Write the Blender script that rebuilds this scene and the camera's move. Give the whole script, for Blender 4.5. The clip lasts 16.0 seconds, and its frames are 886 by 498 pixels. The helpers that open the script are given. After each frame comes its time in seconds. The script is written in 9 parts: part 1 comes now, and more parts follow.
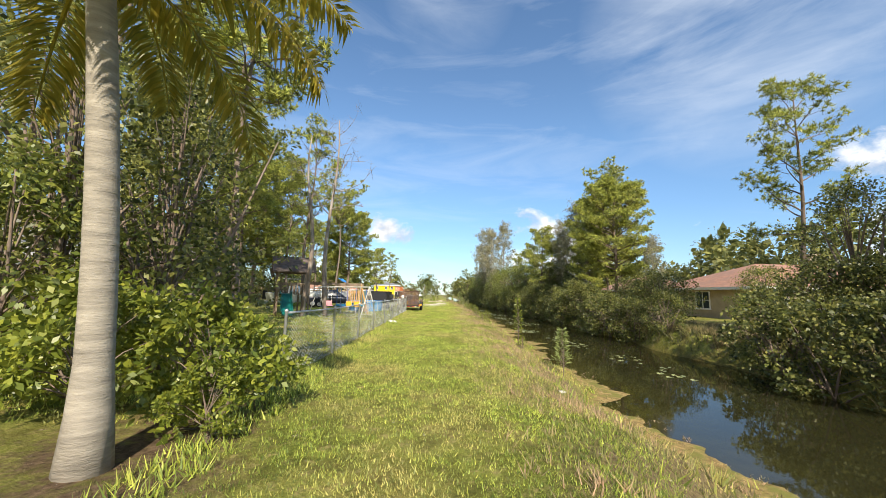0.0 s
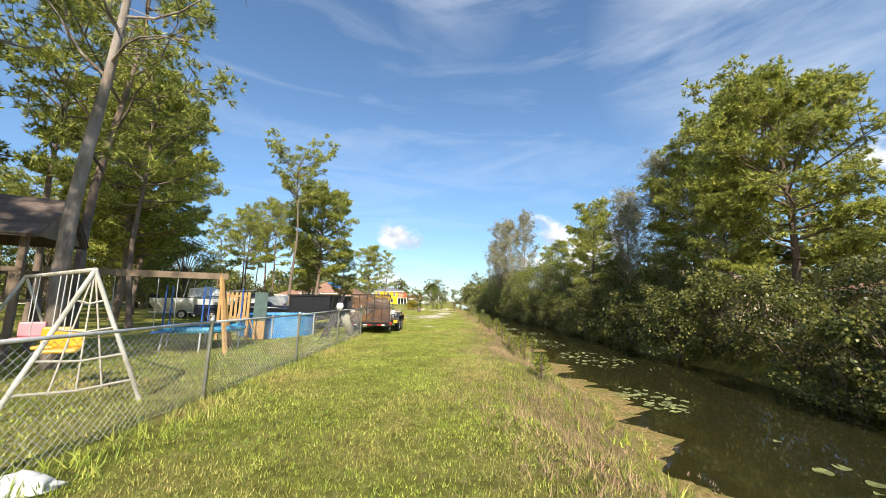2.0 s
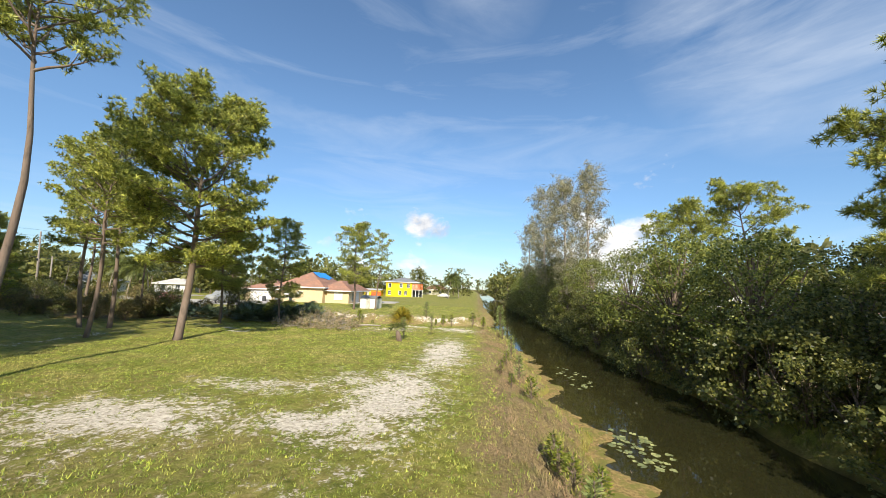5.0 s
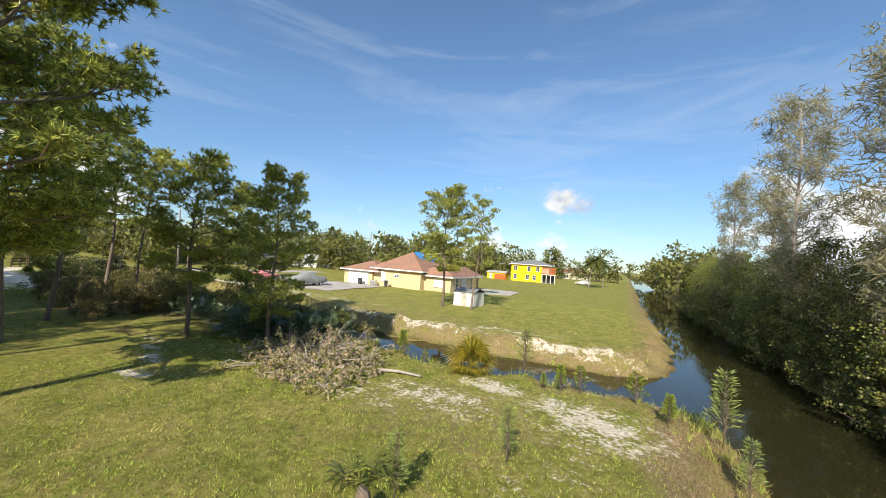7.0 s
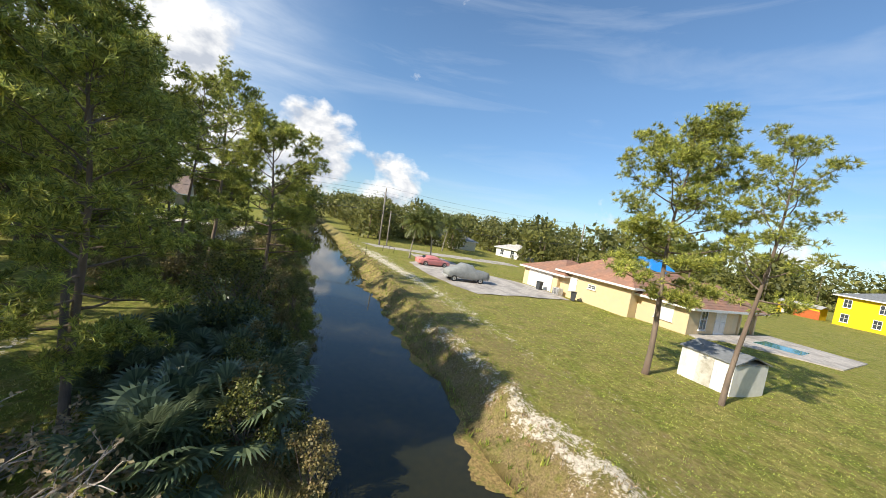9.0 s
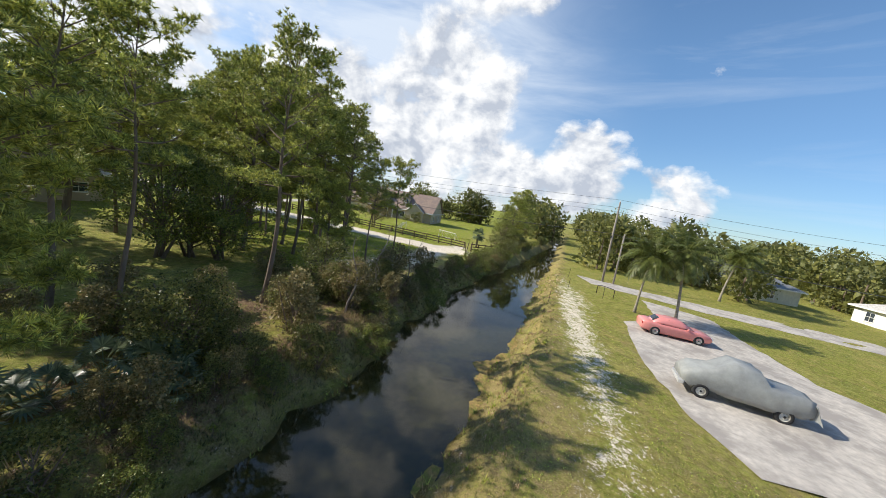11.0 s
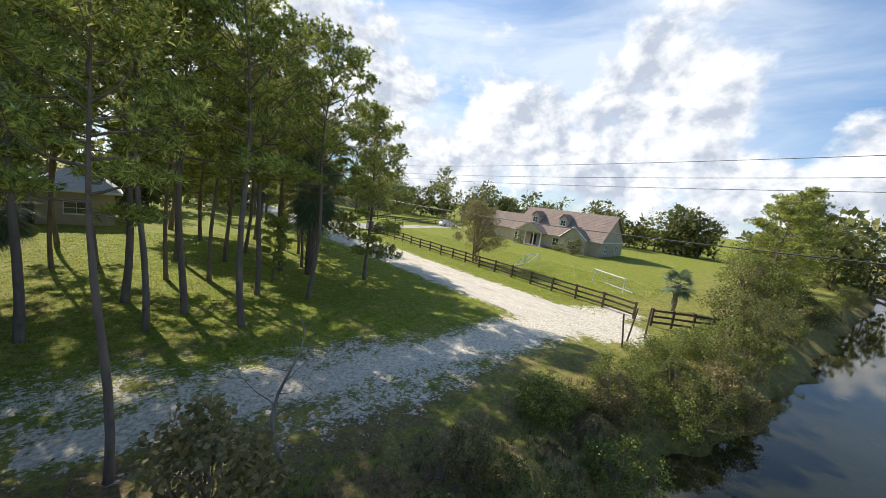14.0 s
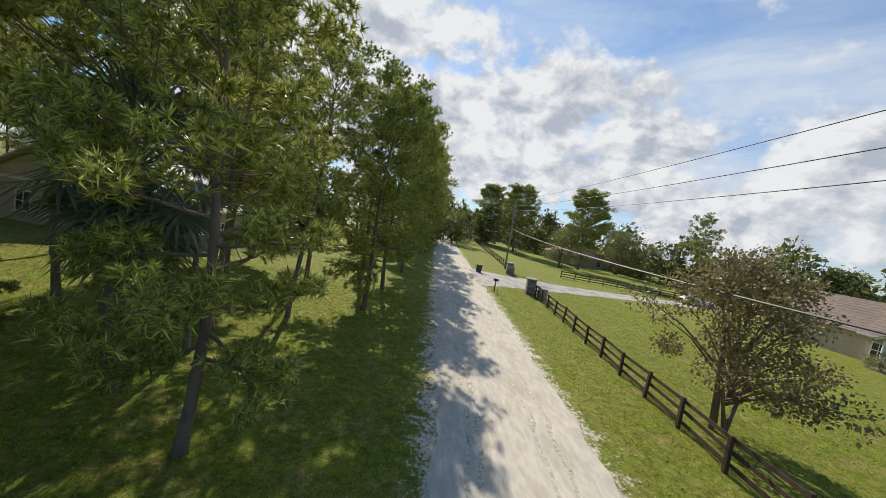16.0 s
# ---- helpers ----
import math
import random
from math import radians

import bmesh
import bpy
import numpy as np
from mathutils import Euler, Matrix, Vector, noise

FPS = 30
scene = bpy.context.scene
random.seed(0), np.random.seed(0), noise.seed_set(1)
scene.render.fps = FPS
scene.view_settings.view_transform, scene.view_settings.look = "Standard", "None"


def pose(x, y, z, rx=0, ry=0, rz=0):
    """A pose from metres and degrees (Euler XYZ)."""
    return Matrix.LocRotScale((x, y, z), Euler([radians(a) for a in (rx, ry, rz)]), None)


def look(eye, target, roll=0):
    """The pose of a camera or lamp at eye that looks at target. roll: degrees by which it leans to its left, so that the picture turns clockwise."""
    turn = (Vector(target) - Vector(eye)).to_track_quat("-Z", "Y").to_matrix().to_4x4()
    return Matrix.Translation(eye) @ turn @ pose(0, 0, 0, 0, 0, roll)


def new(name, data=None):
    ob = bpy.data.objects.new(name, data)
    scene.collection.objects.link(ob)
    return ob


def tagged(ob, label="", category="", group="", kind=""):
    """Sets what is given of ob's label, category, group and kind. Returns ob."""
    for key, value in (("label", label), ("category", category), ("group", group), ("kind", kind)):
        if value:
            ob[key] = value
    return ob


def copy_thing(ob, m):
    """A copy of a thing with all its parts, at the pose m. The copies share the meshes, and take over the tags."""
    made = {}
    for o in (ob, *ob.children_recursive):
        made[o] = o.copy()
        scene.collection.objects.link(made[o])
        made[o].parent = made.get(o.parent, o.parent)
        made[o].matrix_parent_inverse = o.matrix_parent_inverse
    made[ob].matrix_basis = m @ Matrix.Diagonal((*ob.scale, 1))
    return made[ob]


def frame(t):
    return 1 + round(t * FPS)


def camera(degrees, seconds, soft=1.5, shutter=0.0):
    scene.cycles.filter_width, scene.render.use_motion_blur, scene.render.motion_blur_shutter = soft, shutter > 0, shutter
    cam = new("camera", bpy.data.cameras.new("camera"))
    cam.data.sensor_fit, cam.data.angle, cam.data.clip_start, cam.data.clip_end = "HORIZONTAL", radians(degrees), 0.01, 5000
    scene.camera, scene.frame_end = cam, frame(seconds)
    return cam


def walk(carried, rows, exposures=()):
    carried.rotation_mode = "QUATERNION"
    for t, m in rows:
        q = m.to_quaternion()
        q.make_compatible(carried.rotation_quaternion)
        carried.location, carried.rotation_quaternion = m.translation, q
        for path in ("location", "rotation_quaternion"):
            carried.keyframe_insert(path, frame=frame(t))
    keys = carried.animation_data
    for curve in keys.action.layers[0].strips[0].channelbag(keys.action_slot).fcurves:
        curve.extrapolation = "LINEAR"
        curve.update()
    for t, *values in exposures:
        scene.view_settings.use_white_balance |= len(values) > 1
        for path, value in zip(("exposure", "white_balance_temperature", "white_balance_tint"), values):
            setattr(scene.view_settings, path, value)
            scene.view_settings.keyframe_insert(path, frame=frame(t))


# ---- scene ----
cam = camera(103.3, 16.0, soft=0.7)
PATH = [
    (0, (3.139, 3.555, 1.575), (3.176, 5.538, 1.833), 1.03),
    (0.5, (3.438, 7.828, 1.624), (3.446, 9.811, 1.885), 0.83),
    (1, (3.675, 12.037, 1.576), (3.661, 14.019, 1.850), 0.88),
    (1.5, (3.910, 16.236, 1.558), (3.892, 18.215, 1.848), 0.82),
    (2, (4.178, 20.308, 1.584), (4.161, 22.286, 1.879), 1.02),
    (2.5, (4.302, 24.282, 1.589), (4.300, 26.259, 1.893), 1.43),
    (3, (4.555, 28.223, 1.782), (4.559, 30.198, 2.092), 1.61),
    (3.5, (4.815, 32.285, 2.372), (4.826, 34.264, 2.661), 1.03),
    (4, (4.962, 36.278, 2.819), (4.976, 38.262, 3.075), 0.96),
    (4.5, (5.226, 40.427, 3.312), (5.205, 42.413, 3.547), 1.03),
    (5, (5.506, 44.751, 3.729), (5.340, 46.731, 3.952), 1.87),
    (5.2, (5.678, 46.507, 3.887), (5.424, 48.479, 4.103), 2.22),
    (7.3, (4.382, 66.329, 5.611), (3.396, 68.068, 5.623), 3.29),
    (7.5, (3.969, 68.147, 5.742), (2.930, 69.856, 5.721), 2.53),
    (8, (2.638, 72.555, 5.960), (1.450, 74.163, 5.911), 2.58),
    (8.5, (0.585, 76.838, 5.954), (-0.907, 78.167, 5.863), 9.15),
    (9, (-1.735, 80.590, 6.113), (-3.515, 81.491, 5.979), 9.64),
    (9.5, (-4.696, 84.156, 6.306), (-6.635, 84.618, 6.144), 9.87),
    (9.7, (-5.846, 85.500, 6.418), (-7.820, 85.770, 6.244), 10.16),
    (11.8, (-24.318, 91.705, 7.819), (-26.173, 91.023, 7.512), 7.09),
    (12, (-26.123, 91.760, 7.834), (-27.965, 91.044, 7.526), 5.69),
    (12.5, (-30.883, 91.449, 7.846), (-32.685, 90.645, 7.522), 2.80),
    (13, (-35.942, 90.724, 7.373), (-37.661, 89.757, 7.042), 3.46),
    (13.5, (-41.098, 89.413, 7.016), (-42.658, 88.194, 6.730), 7.19),
    (14, (-46.569, 87.303, 6.603), (-47.955, 85.887, 6.334), 7.38),
    (14.5, (-51.912, 84.383, 6.330), (-53.036, 82.739, 6.146), 6.95),
    (15, (-56.779, 80.736, 6.331), (-57.604, 78.922, 6.161), 8.02),
    (15.5, (-61.095, 76.831, 6.349), (-61.629, 74.909, 6.197), 9.87),
    (16, (-64.862, 72.811, 6.286), (-65.059, 70.828, 6.121), 10.49),
]
walk(cam, [(t, look(eye, target, roll)) for t, eye, target, roll in PATH], exposures=[(0, 0.57, 6600, 10), (5, 0.45, 6560, 10), (8, 0.35, 6540, 10), (10, 0.4, 6450, 10), (12, 0.2, 6290, 10), (13, 0.24, 6290, 10), (13.8, 0.44, 6270, 10), (14.5, 0.12, 6330, 10), (16, 0.0, 6350, 10)])

# ---- world, sun ----
AZ, EL = math.atan2(0.14, -0.99), radians(36)          # heading of the sun in the plan and its height
SUN = Vector((math.sin(AZ) * math.cos(EL), math.cos(AZ) * math.cos(EL), math.sin(EL)))
world = bpy.data.worlds.new("sky")
scene.world = world
world.use_nodes = True


def bearing(az, el):
    """A heading of the sky from degrees to the left of north and degrees above the horizon."""
    a, e = radians(az), radians(el)
    return (-math.sin(a) * math.cos(e), math.cos(a) * math.cos(e), math.sin(e))


def build_sky():
    nt = world.node_tree
    nt.nodes.clear()
    N, L = nt.nodes.new, nt.links.new
    out, bg = N("ShaderNodeOutputWorld"), N("ShaderNodeBackground")
    sky = N("ShaderNodeTexSky")
    sky.sky_type, sky.sun_disc = "NISHITA", False
    sky.sun_elevation, sky.sun_rotation = EL, AZ
    sky.air_density, sky.dust_density, sky.ozone_density = 1.0, 0.1, 3.0
    tc, sep = N("ShaderNodeTexCoord"), N("ShaderNodeSeparateXYZ")
    L(tc.outputs["Generated"], sep.inputs[0])

    def mth(op, a, b=None, c=None, clamp=False):
        n = N("ShaderNodeMath")
        n.operation, n.use_clamp = op, clamp
        for i, v in enumerate((a, b, c)):
            if v is None:
                continue
            if isinstance(v, (int, float)):
                n.inputs[i].default_value = v
            else:
                L(v, n.inputs[i])
        return n.outputs[0]

    def blob(d, width):
        """A soft spot of sky round the heading d."""
        n = N("ShaderNodeVectorMath")
        n.operation = "DOT_PRODUCT"
        L(tc.outputs["Generated"], n.inputs[0])
        n.inputs[1].default_value = Vector(d).normalized()
        c = math.cos(radians(width))
        return mth("MULTIPLY", mth("SUBTRACT", n.outputs["Value"], c), 1 / (1 - c), clamp=True)

    def noise_at(scale, detail, rough, stretch=(1, 1, 1), distort=0.0, shift=(0, 0, 0)):
        mp = N("ShaderNodeMapping")
        mp.inputs["Location"].default_value = shift
        mp.inputs["Scale"].default_value = stretch
        L(tc.outputs["Generated"], mp.inputs[0])
        n = N("ShaderNodeTexNoise")
        n.inputs["Scale"].default_value, n.inputs["Detail"].default_value = scale, detail
        n.inputs["Roughness"].default_value, n.inputs["Distortion"].default_value = rough, distort
        L(mp.outputs[0], n.inputs["Vector"])
        return n.outputs["Fac"]

    # heaps of cumulus to the west and south-west, a few small puffs and thin veils to the north
    heap = None
    for d, w, a in CLOUDS:
        b = mth("MULTIPLY", blob(d, w), a)
        heap = b if heap is None else mth("MAXIMUM", heap, b)
    fine = noise_at(7.5, 10, 0.58, (1, 1, 1.35), 0.15)
    toward = Vector((SUN.x, SUN.y, SUN.z * 1.35)) * 0.028
    beyond = noise_at(7.5, 6, 0.55, (1, 1, 1.35), 0.15, toward)
    broad = noise_at(7.5, 6, 0.55, (1, 1, 1.35), 0.15)
    lumps = noise_at(3.2, 4, 0.5, (1, 1, 1.2), 0.1, (0.7, 0.2, 0.4))
    form = mth("ADD", mth("MULTIPLY", mth("SUBTRACT", fine, 0.5), 1.25), mth("MULTIPLY", mth("SUBTRACT", lumps, 0.5), 0.9))
    cum = mth("ADD", mth("MULTIPLY", heap, 0.72), form)
    cum = mth("MULTIPLY", mth("SUBTRACT", cum, 0.25), 5.0, clamp=True)
    veil = noise_at(2.6, 7, 0.6, (1.0, 0.55, 5.0), 0.8)
    veil = mth("MULTIPLY", mth("SUBTRACT", veil, 0.5), 1.9, clamp=True)
    band = mth("MULTIPLY", mth("MAXIMUM", blob((0.6, 0.58, 0.55), 19), mth("MULTIPLY", blob((0.02, 0.72, 0.69), 9), 0.6)), mth("MULTIPLY", mth("SUBTRACT", noise_at(3.4, 8, 0.58, (1.0, 1.0, 3.0), 0.5), 0.36), 3.2, clamp=True))
    veil = mth("ADD", veil, mth("MULTIPLY", band, 1.1), clamp=True)
    haze = mth("MULTIPLY", mth("MAXIMUM", blob(bearing(150, 12), 56), blob(bearing(112, 14), 34)), mth("ADD", 0.75, mth("MULTIPLY", mth("SUBTRACT", noise_at(2.0, 6, 0.6, (1, 1, 3.5), 0.6), 0.5), 2.2)), clamp=True)
    haze = mth("MULTIPLY", mth("POWER", haze, 1.7), 1.1, clamp=True)
    low = mth("MULTIPLY", mth("SUBTRACT", 0.22, sep.outputs["Z"]), 2.2, clamp=True)
    veil = mth("MINIMUM", mth("ADD", mth("MULTIPLY", veil, 0.42), mth("ADD", mth("MULTIPLY", low, 0.16), mth("MULTIPLY", haze, 0.85))), 0.86)
    # light and shade within the heaps
    shade = noise_at(6.5, 8, 0.6, (1, 1, 1.5), 0.2)
    bright = N("ShaderNodeMix")
    bright.data_type = "RGBA"
    relief = mth("MULTIPLY", mth("SUBTRACT", broad, beyond), 5.5)
    L(mth("ADD", mth("ADD", mth("MULTIPLY", mth("SUBTRACT", shade, 0.4), 1.8), 0.42), relief, clamp=True), bright.inputs["Factor"])
    bright.inputs[6].default_value = (3.0, 3.25, 3.7, 1)
    bright.inputs[7].default_value = (5.6, 5.6, 5.55, 1)
    mix = N("ShaderNodeMix")
    mix.data_type = "RGBA"
    # the clear sky, a little deeper towards the horizon than the bare model gives
    deep = N("ShaderNodeMix")
    deep.data_type, deep.blend_type = "RGBA", "MULTIPLY"
    deep.inputs["Factor"].default_value = 1.0
    tone = N("ShaderNodeMix")
    tone.data_type = "RGBA"
    L(mth("MULTIPLY", sep.outputs["Z"], 2.6, clamp=True), tone.inputs["Factor"])
    tone.inputs[6].default_value, tone.inputs[7].default_value = (0.44, 0.54, 0.65, 1), (0.77, 0.87, 0.9, 1)
    L(sky.outputs[0], deep.inputs[6]), L(tone.outputs[2], deep.inputs[7])
    thin = N("ShaderNodeMix")
    thin.data_type = "RGBA"
    L(veil, thin.inputs["Factor"])
    L(deep.outputs[2], thin.inputs[6])
    thin.inputs[7].default_value = (4.4, 4.8, 5.3, 1)
    L(cum, mix.inputs["Factor"])
    L(thin.outputs[2], mix.inputs[6])
    L(bright.outputs[2], mix.inputs[7])
    L(mix.outputs[2], bg.inputs["Color"])
    bg.inputs["Strength"].default_value = SKY_STRENGTH
    L(bg.outputs[0], out.inputs[0])


SKY_STRENGTH = 0.15
CLOUDS = [(bearing(107, 17), 14, 0.95), (bearing(103, 30), 9, 0.85), (bearing(112, 8), 12, 0.9), (bearing(126, 12), 17, 0.74), (bearing(148, 14), 15, 0.86), (bearing(160, 20), 12, 0.84), (bearing(172, 12), 20, 0.86),
          (bearing(136, 5), 14, 0.85), (bearing(200, 20), 26, 0.85), (bearing(118, 42), 12, 0.6), (bearing(86, 7), 9, 0.8), (bearing(72, 4), 8, 0.66), (bearing(96, 4), 10, 0.8),
          (bearing(8.5, 10.5), 5.0, 0.66), (bearing(6, 9), 3.5, 0.6), (bearing(9, 5), 7, 0.52), (bearing(-17, 9), 7, 0.5), (bearing(-22, 5), 9, 0.55), (bearing(-60, 12), 14, 0.45), (bearing(20, 5), 9, 0.45)]
build_sky()
lamp = bpy.data.lights.new("sun", "SUN")
lamp.energy, lamp.angle, lamp.color = 5.0, radians(0.55), (1.0, 0.92, 0.78)
new("sun", lamp).matrix_world = look((0, 0, 0), -SUN)

# ---- tools for meshes ----


class Mesh:
    """Corners and faces of one mesh."""

    def __init__(self):
        self.v, self.f = [], []

    def add(self, verts, faces):
        o = len(self.v)
        self.v.extend(tuple(p) for p in verts)
        self.f.extend(tuple(i + o for i in f) for f in faces)
        return self

    def box(self, x0, y0, z0, x1, y1, z1, m=None):
        vs = [(x, y, z) for z in (z0, z1) for x, y in ((x0, y0), (x1, y0), (x1, y1), (x0, y1))]
        if m is not None:
            vs = [m @ Vector(p) for p in vs]
        return self.add(vs, [(3, 2, 1, 0), (4, 5, 6, 7), (0, 1, 5, 4), (1, 2, 6, 5), (2, 3, 7, 6), (3, 0, 4, 7)])

    def tube(self, pts, radii, n=6, closed=False, cap=True):
        pts = [Vector(p) for p in pts]
        if isinstance(radii, (int, float)):
            radii = [radii] * len(pts)
        o, k = len(self.v), len(pts)
        side = None
        for i, p in enumerate(pts):
            a = pts[(i - 1) % k] if (i or closed) else p
            b = pts[(i + 1) % k] if (i < k - 1 or closed) else p
            d = (b - a).normalized() if (b - a).length > 1e-9 else Vector((0, 0, 1))
            if side is None:
                side = d.cross(Vector((0, 0, 1)) if abs(d.z) < 0.9 else Vector((1, 0, 0))).normalized()
            side = (side - d * side.dot(d))
            side = side.normalized() if side.length > 1e-6 else d.orthogonal().normalized()
            up = d.cross(side)
            for j in range(n):
                w = 2 * math.pi * j / n
                self.v.append(tuple(p + radii[i] * (math.cos(w) * side + math.sin(w) * up)))
        for i in range(k if closed else k - 1):
            for j in range(n):
                a, b = o + i * n, o + (i + 1) % k * n
                self.f.append((a + j, a + (j + 1) % n, b + (j + 1) % n, b + j))
        if cap and not closed:
            self.f.append(tuple(o + j for j in reversed(range(n))))
            self.f.append(tuple(o + (k - 1) * n + j for j in range(n)))
        return self

    def prism(self, poly, z0, z1):
        """An upright block over a polygon of (x, y), anticlockwise."""
        k = len(poly)
        vs = [(x, y, z0) for x, y in poly] + [(x, y, z1) for x, y in poly]
        return self.add(vs, [tuple(reversed(range(k))), tuple(range(k, 2 * k))] + [(i, (i + 1) % k, k + (i + 1) % k, k + i) for i in range(k)])

    def lathe(self, profile, n=16, m=None, caps=True):
        """A turned body round z from (radius, height) pairs."""
        o = []
        for r, z in profile:
            o += [Vector((r * math.cos(2 * math.pi * j / n), r * math.sin(2 * math.pi * j / n), z)) for j in range(n)]
        if m is not None:
            o = [m @ p for p in o]
        k = len(profile)
        fs = [(i * n + j, i * n + (j + 1) % n, (i + 1) * n + (j + 1) % n, (i + 1) * n + j) for i in range(k - 1) for j in range(n)]
        if caps:
            fs += [tuple(reversed(range(n))), tuple(range((k - 1) * n, k * n))]
        return self.add(o, fs)

    def data(self, name, material, smooth=False):
        me = bpy.data.meshes.new(name)
        me.from_pydata(self.v, [], self.f)
        if smooth:
            me.polygons.foreach_set("use_smooth", [True] * len(me.polygons))
        if material:
            me.materials.append(material)
        me.update()
        return me


def quads(name, arr, material):
    """A mesh of loose four-cornered leaves from an array (count, 4, 3)."""
    arr = np.asarray(arr, np.float32)
    n = len(arr)
    me = bpy.data.meshes.new(name)
    me.vertices.add(4 * n), me.loops.add(4 * n), me.polygons.add(n)
    me.vertices.foreach_set("co", arr.ravel())
    me.loops.foreach_set("vertex_index", np.arange(4 * n, dtype=np.int32))
    me.polygons.foreach_set("loop_start", np.arange(0, 4 * n, 4, dtype=np.int32))
    if material:
        me.materials.append(material)
    me.update(calc_edges=True)
    return me


def tris(name, arr, material):
    arr = np.asarray(arr, np.float32)
    n = len(arr)
    me = bpy.data.meshes.new(name)
    me.vertices.add(3 * n), me.loops.add(3 * n), me.polygons.add(n)
    me.vertices.foreach_set("co", arr.ravel())
    me.loops.foreach_set("vertex_index", np.arange(3 * n, dtype=np.int32))
    me.polygons.foreach_set("loop_start", np.arange(0, 3 * n, 3, dtype=np.int32))
    if material:
        me.materials.append(material)
    me.update(calc_edges=True)
    return me


def part(name, mesh, material, parent=None, label="", smooth=False, m=None, bevel=0.0):
    """Links a mesh as one object under a thing or part."""
    me = mesh.data(name, material, smooth) if isinstance(mesh, Mesh) else mesh
    ob = new(name, me)
    if parent is not None:
        ob.parent = parent
    if m is not None:
        ob.matrix_basis = m
    if label:
        tagged(ob, label)
    if bevel:
        b = ob.modifiers.new("edge", "BEVEL")
        b.width, b.segments, b.limit_method, b.angle_limit = bevel, 2, "ANGLE", radians(40)
    return ob


def thing(name, label, category, m=None, group="", kind=""):
    ob = new(name)
    ob.empty_display_size = 0.2
    if m is not None:
        ob.matrix_basis = m
    return tagged(ob, label, category, group, kind)


# ---- materials ----


def material(name, base, rough=0.8, metal=0.0, scale=4.0, vary=0.25, dark=None, bump=0.0, bump_scale=None, spec=0.5, island=0.0, obrand=0.0,
             translucent=0.0, stretch=(1, 1, 1), alt=None, alt_scale=0.6, alt_lo=0.45, alt_hi=0.6, coat=0.0):
    """A surface with grain at two scales. alt: a second colour in large worn patches; island: how far each leaf or piece differs."""
    m = bpy.data.materials.new(name)
    m.use_nodes = True
    nt = m.node_tree
    N, L = nt.nodes.new, nt.links.new
    b = nt.nodes["Principled BSDF"]
    b.inputs["Roughness"].default_value, b.inputs["Metallic"].default_value = rough, metal
    b.inputs["Specular IOR Level"].default_value = spec
    b.inputs["Coat Weight"].default_value = coat
    tc, mp = N("ShaderNodeTexCoord"), N("ShaderNodeMapping")
    mp.inputs["Scale"].default_value = stretch
    L(tc.outputs["Object"], mp.inputs[0])

    def nz(s, d=5, r=0.6):
        n = N("ShaderNodeTexNoise")
        n.inputs["Scale"].default_value, n.inputs["Detail"].default_value, n.inputs["Roughness"].default_value = s, d, r
        L(mp.outputs[0], n.inputs["Vector"])
        return n.outputs["Fac"]

    def mixc(fac, a, c):
        n = N("ShaderNodeMix")
        n.data_type = "RGBA"
        if isinstance(fac, (int, float)):
            n.inputs["Factor"].default_value = fac
        else:
            L(fac, n.inputs["Factor"])
        for i, v in ((6, a), (7, c)):
            if isinstance(v, tuple):
                n.inputs[i].default_value = (*v, 1)
            else:
                L(v, n.inputs[i])
        return n.outputs[2]

    def ramp(fac, lo, hi):
        n = N("ShaderNodeMapRange")
        L(fac, n.inputs[0])
        n.inputs[1].default_value, n.inputs[2].default_value = lo, hi
        return n.outputs[0]

    lo = dark or tuple(c * (1 - vary) for c in base)
    hi = tuple(min(1, c * (1 + vary * 0.6)) for c in base)
    col = mixc(ramp(nz(scale), 0.3, 0.7), lo, hi)
    if alt:
        col = mixc(ramp(nz(alt_scale, 7, 0.65), alt_lo, alt_hi), col, alt)
    if island or obrand:
        hs = N("ShaderNodeHueSaturation")
        src = N("ShaderNodeNewGeometry").outputs["Random Per Island"] if island else N("ShaderNodeObjectInfo").outputs["Random"]
        r = N("ShaderNodeMapRange")
        L(src, r.inputs[0])
        k = island or obrand
        r.inputs[3].default_value, r.inputs[4].default_value = 1 - k, 1 + k
        L(r.outputs[0], hs.inputs["Value"])
        r2 = N("ShaderNodeMapRange")
        L(src, r2.inputs[0])
        r2.inputs[3].default_value, r2.inputs[4].default_value = 0.5 + 0.04 * k, 0.5 - 0.05 * k
        L(r2.outputs[0], hs.inputs["Hue"])
        L(col, hs.inputs["Color"])
        col = hs.outputs[0]
    L(col, b.inputs["Base Color"])
    if bump:
        bp = N("ShaderNodeBump")
        bp.inputs["Strength"].default_value, bp.inputs["Distance"].default_value = bump, 0.02
        L(nz(bump_scale or scale * 4, 8, 0.65), bp.inputs["Height"])
        L(bp.outputs[0], b.inputs["Normal"])
    if translucent:
        tr, mx = N("ShaderNodeBsdfTranslucent"), N("ShaderNodeMixShader")
        g = N("ShaderNodeGamma")
        g.inputs[1].default_value = 0.8
        L(col, g.inputs[0])
        L(g.outputs[0], tr.inputs[0])
        mx.inputs[0].default_value = translucent
        L(b.outputs[0], mx.inputs[1])
        L(tr.outputs[0], mx.inputs[2])
        L(mx.outputs[0], nt.nodes["Material Output"].inputs[0])
    return m


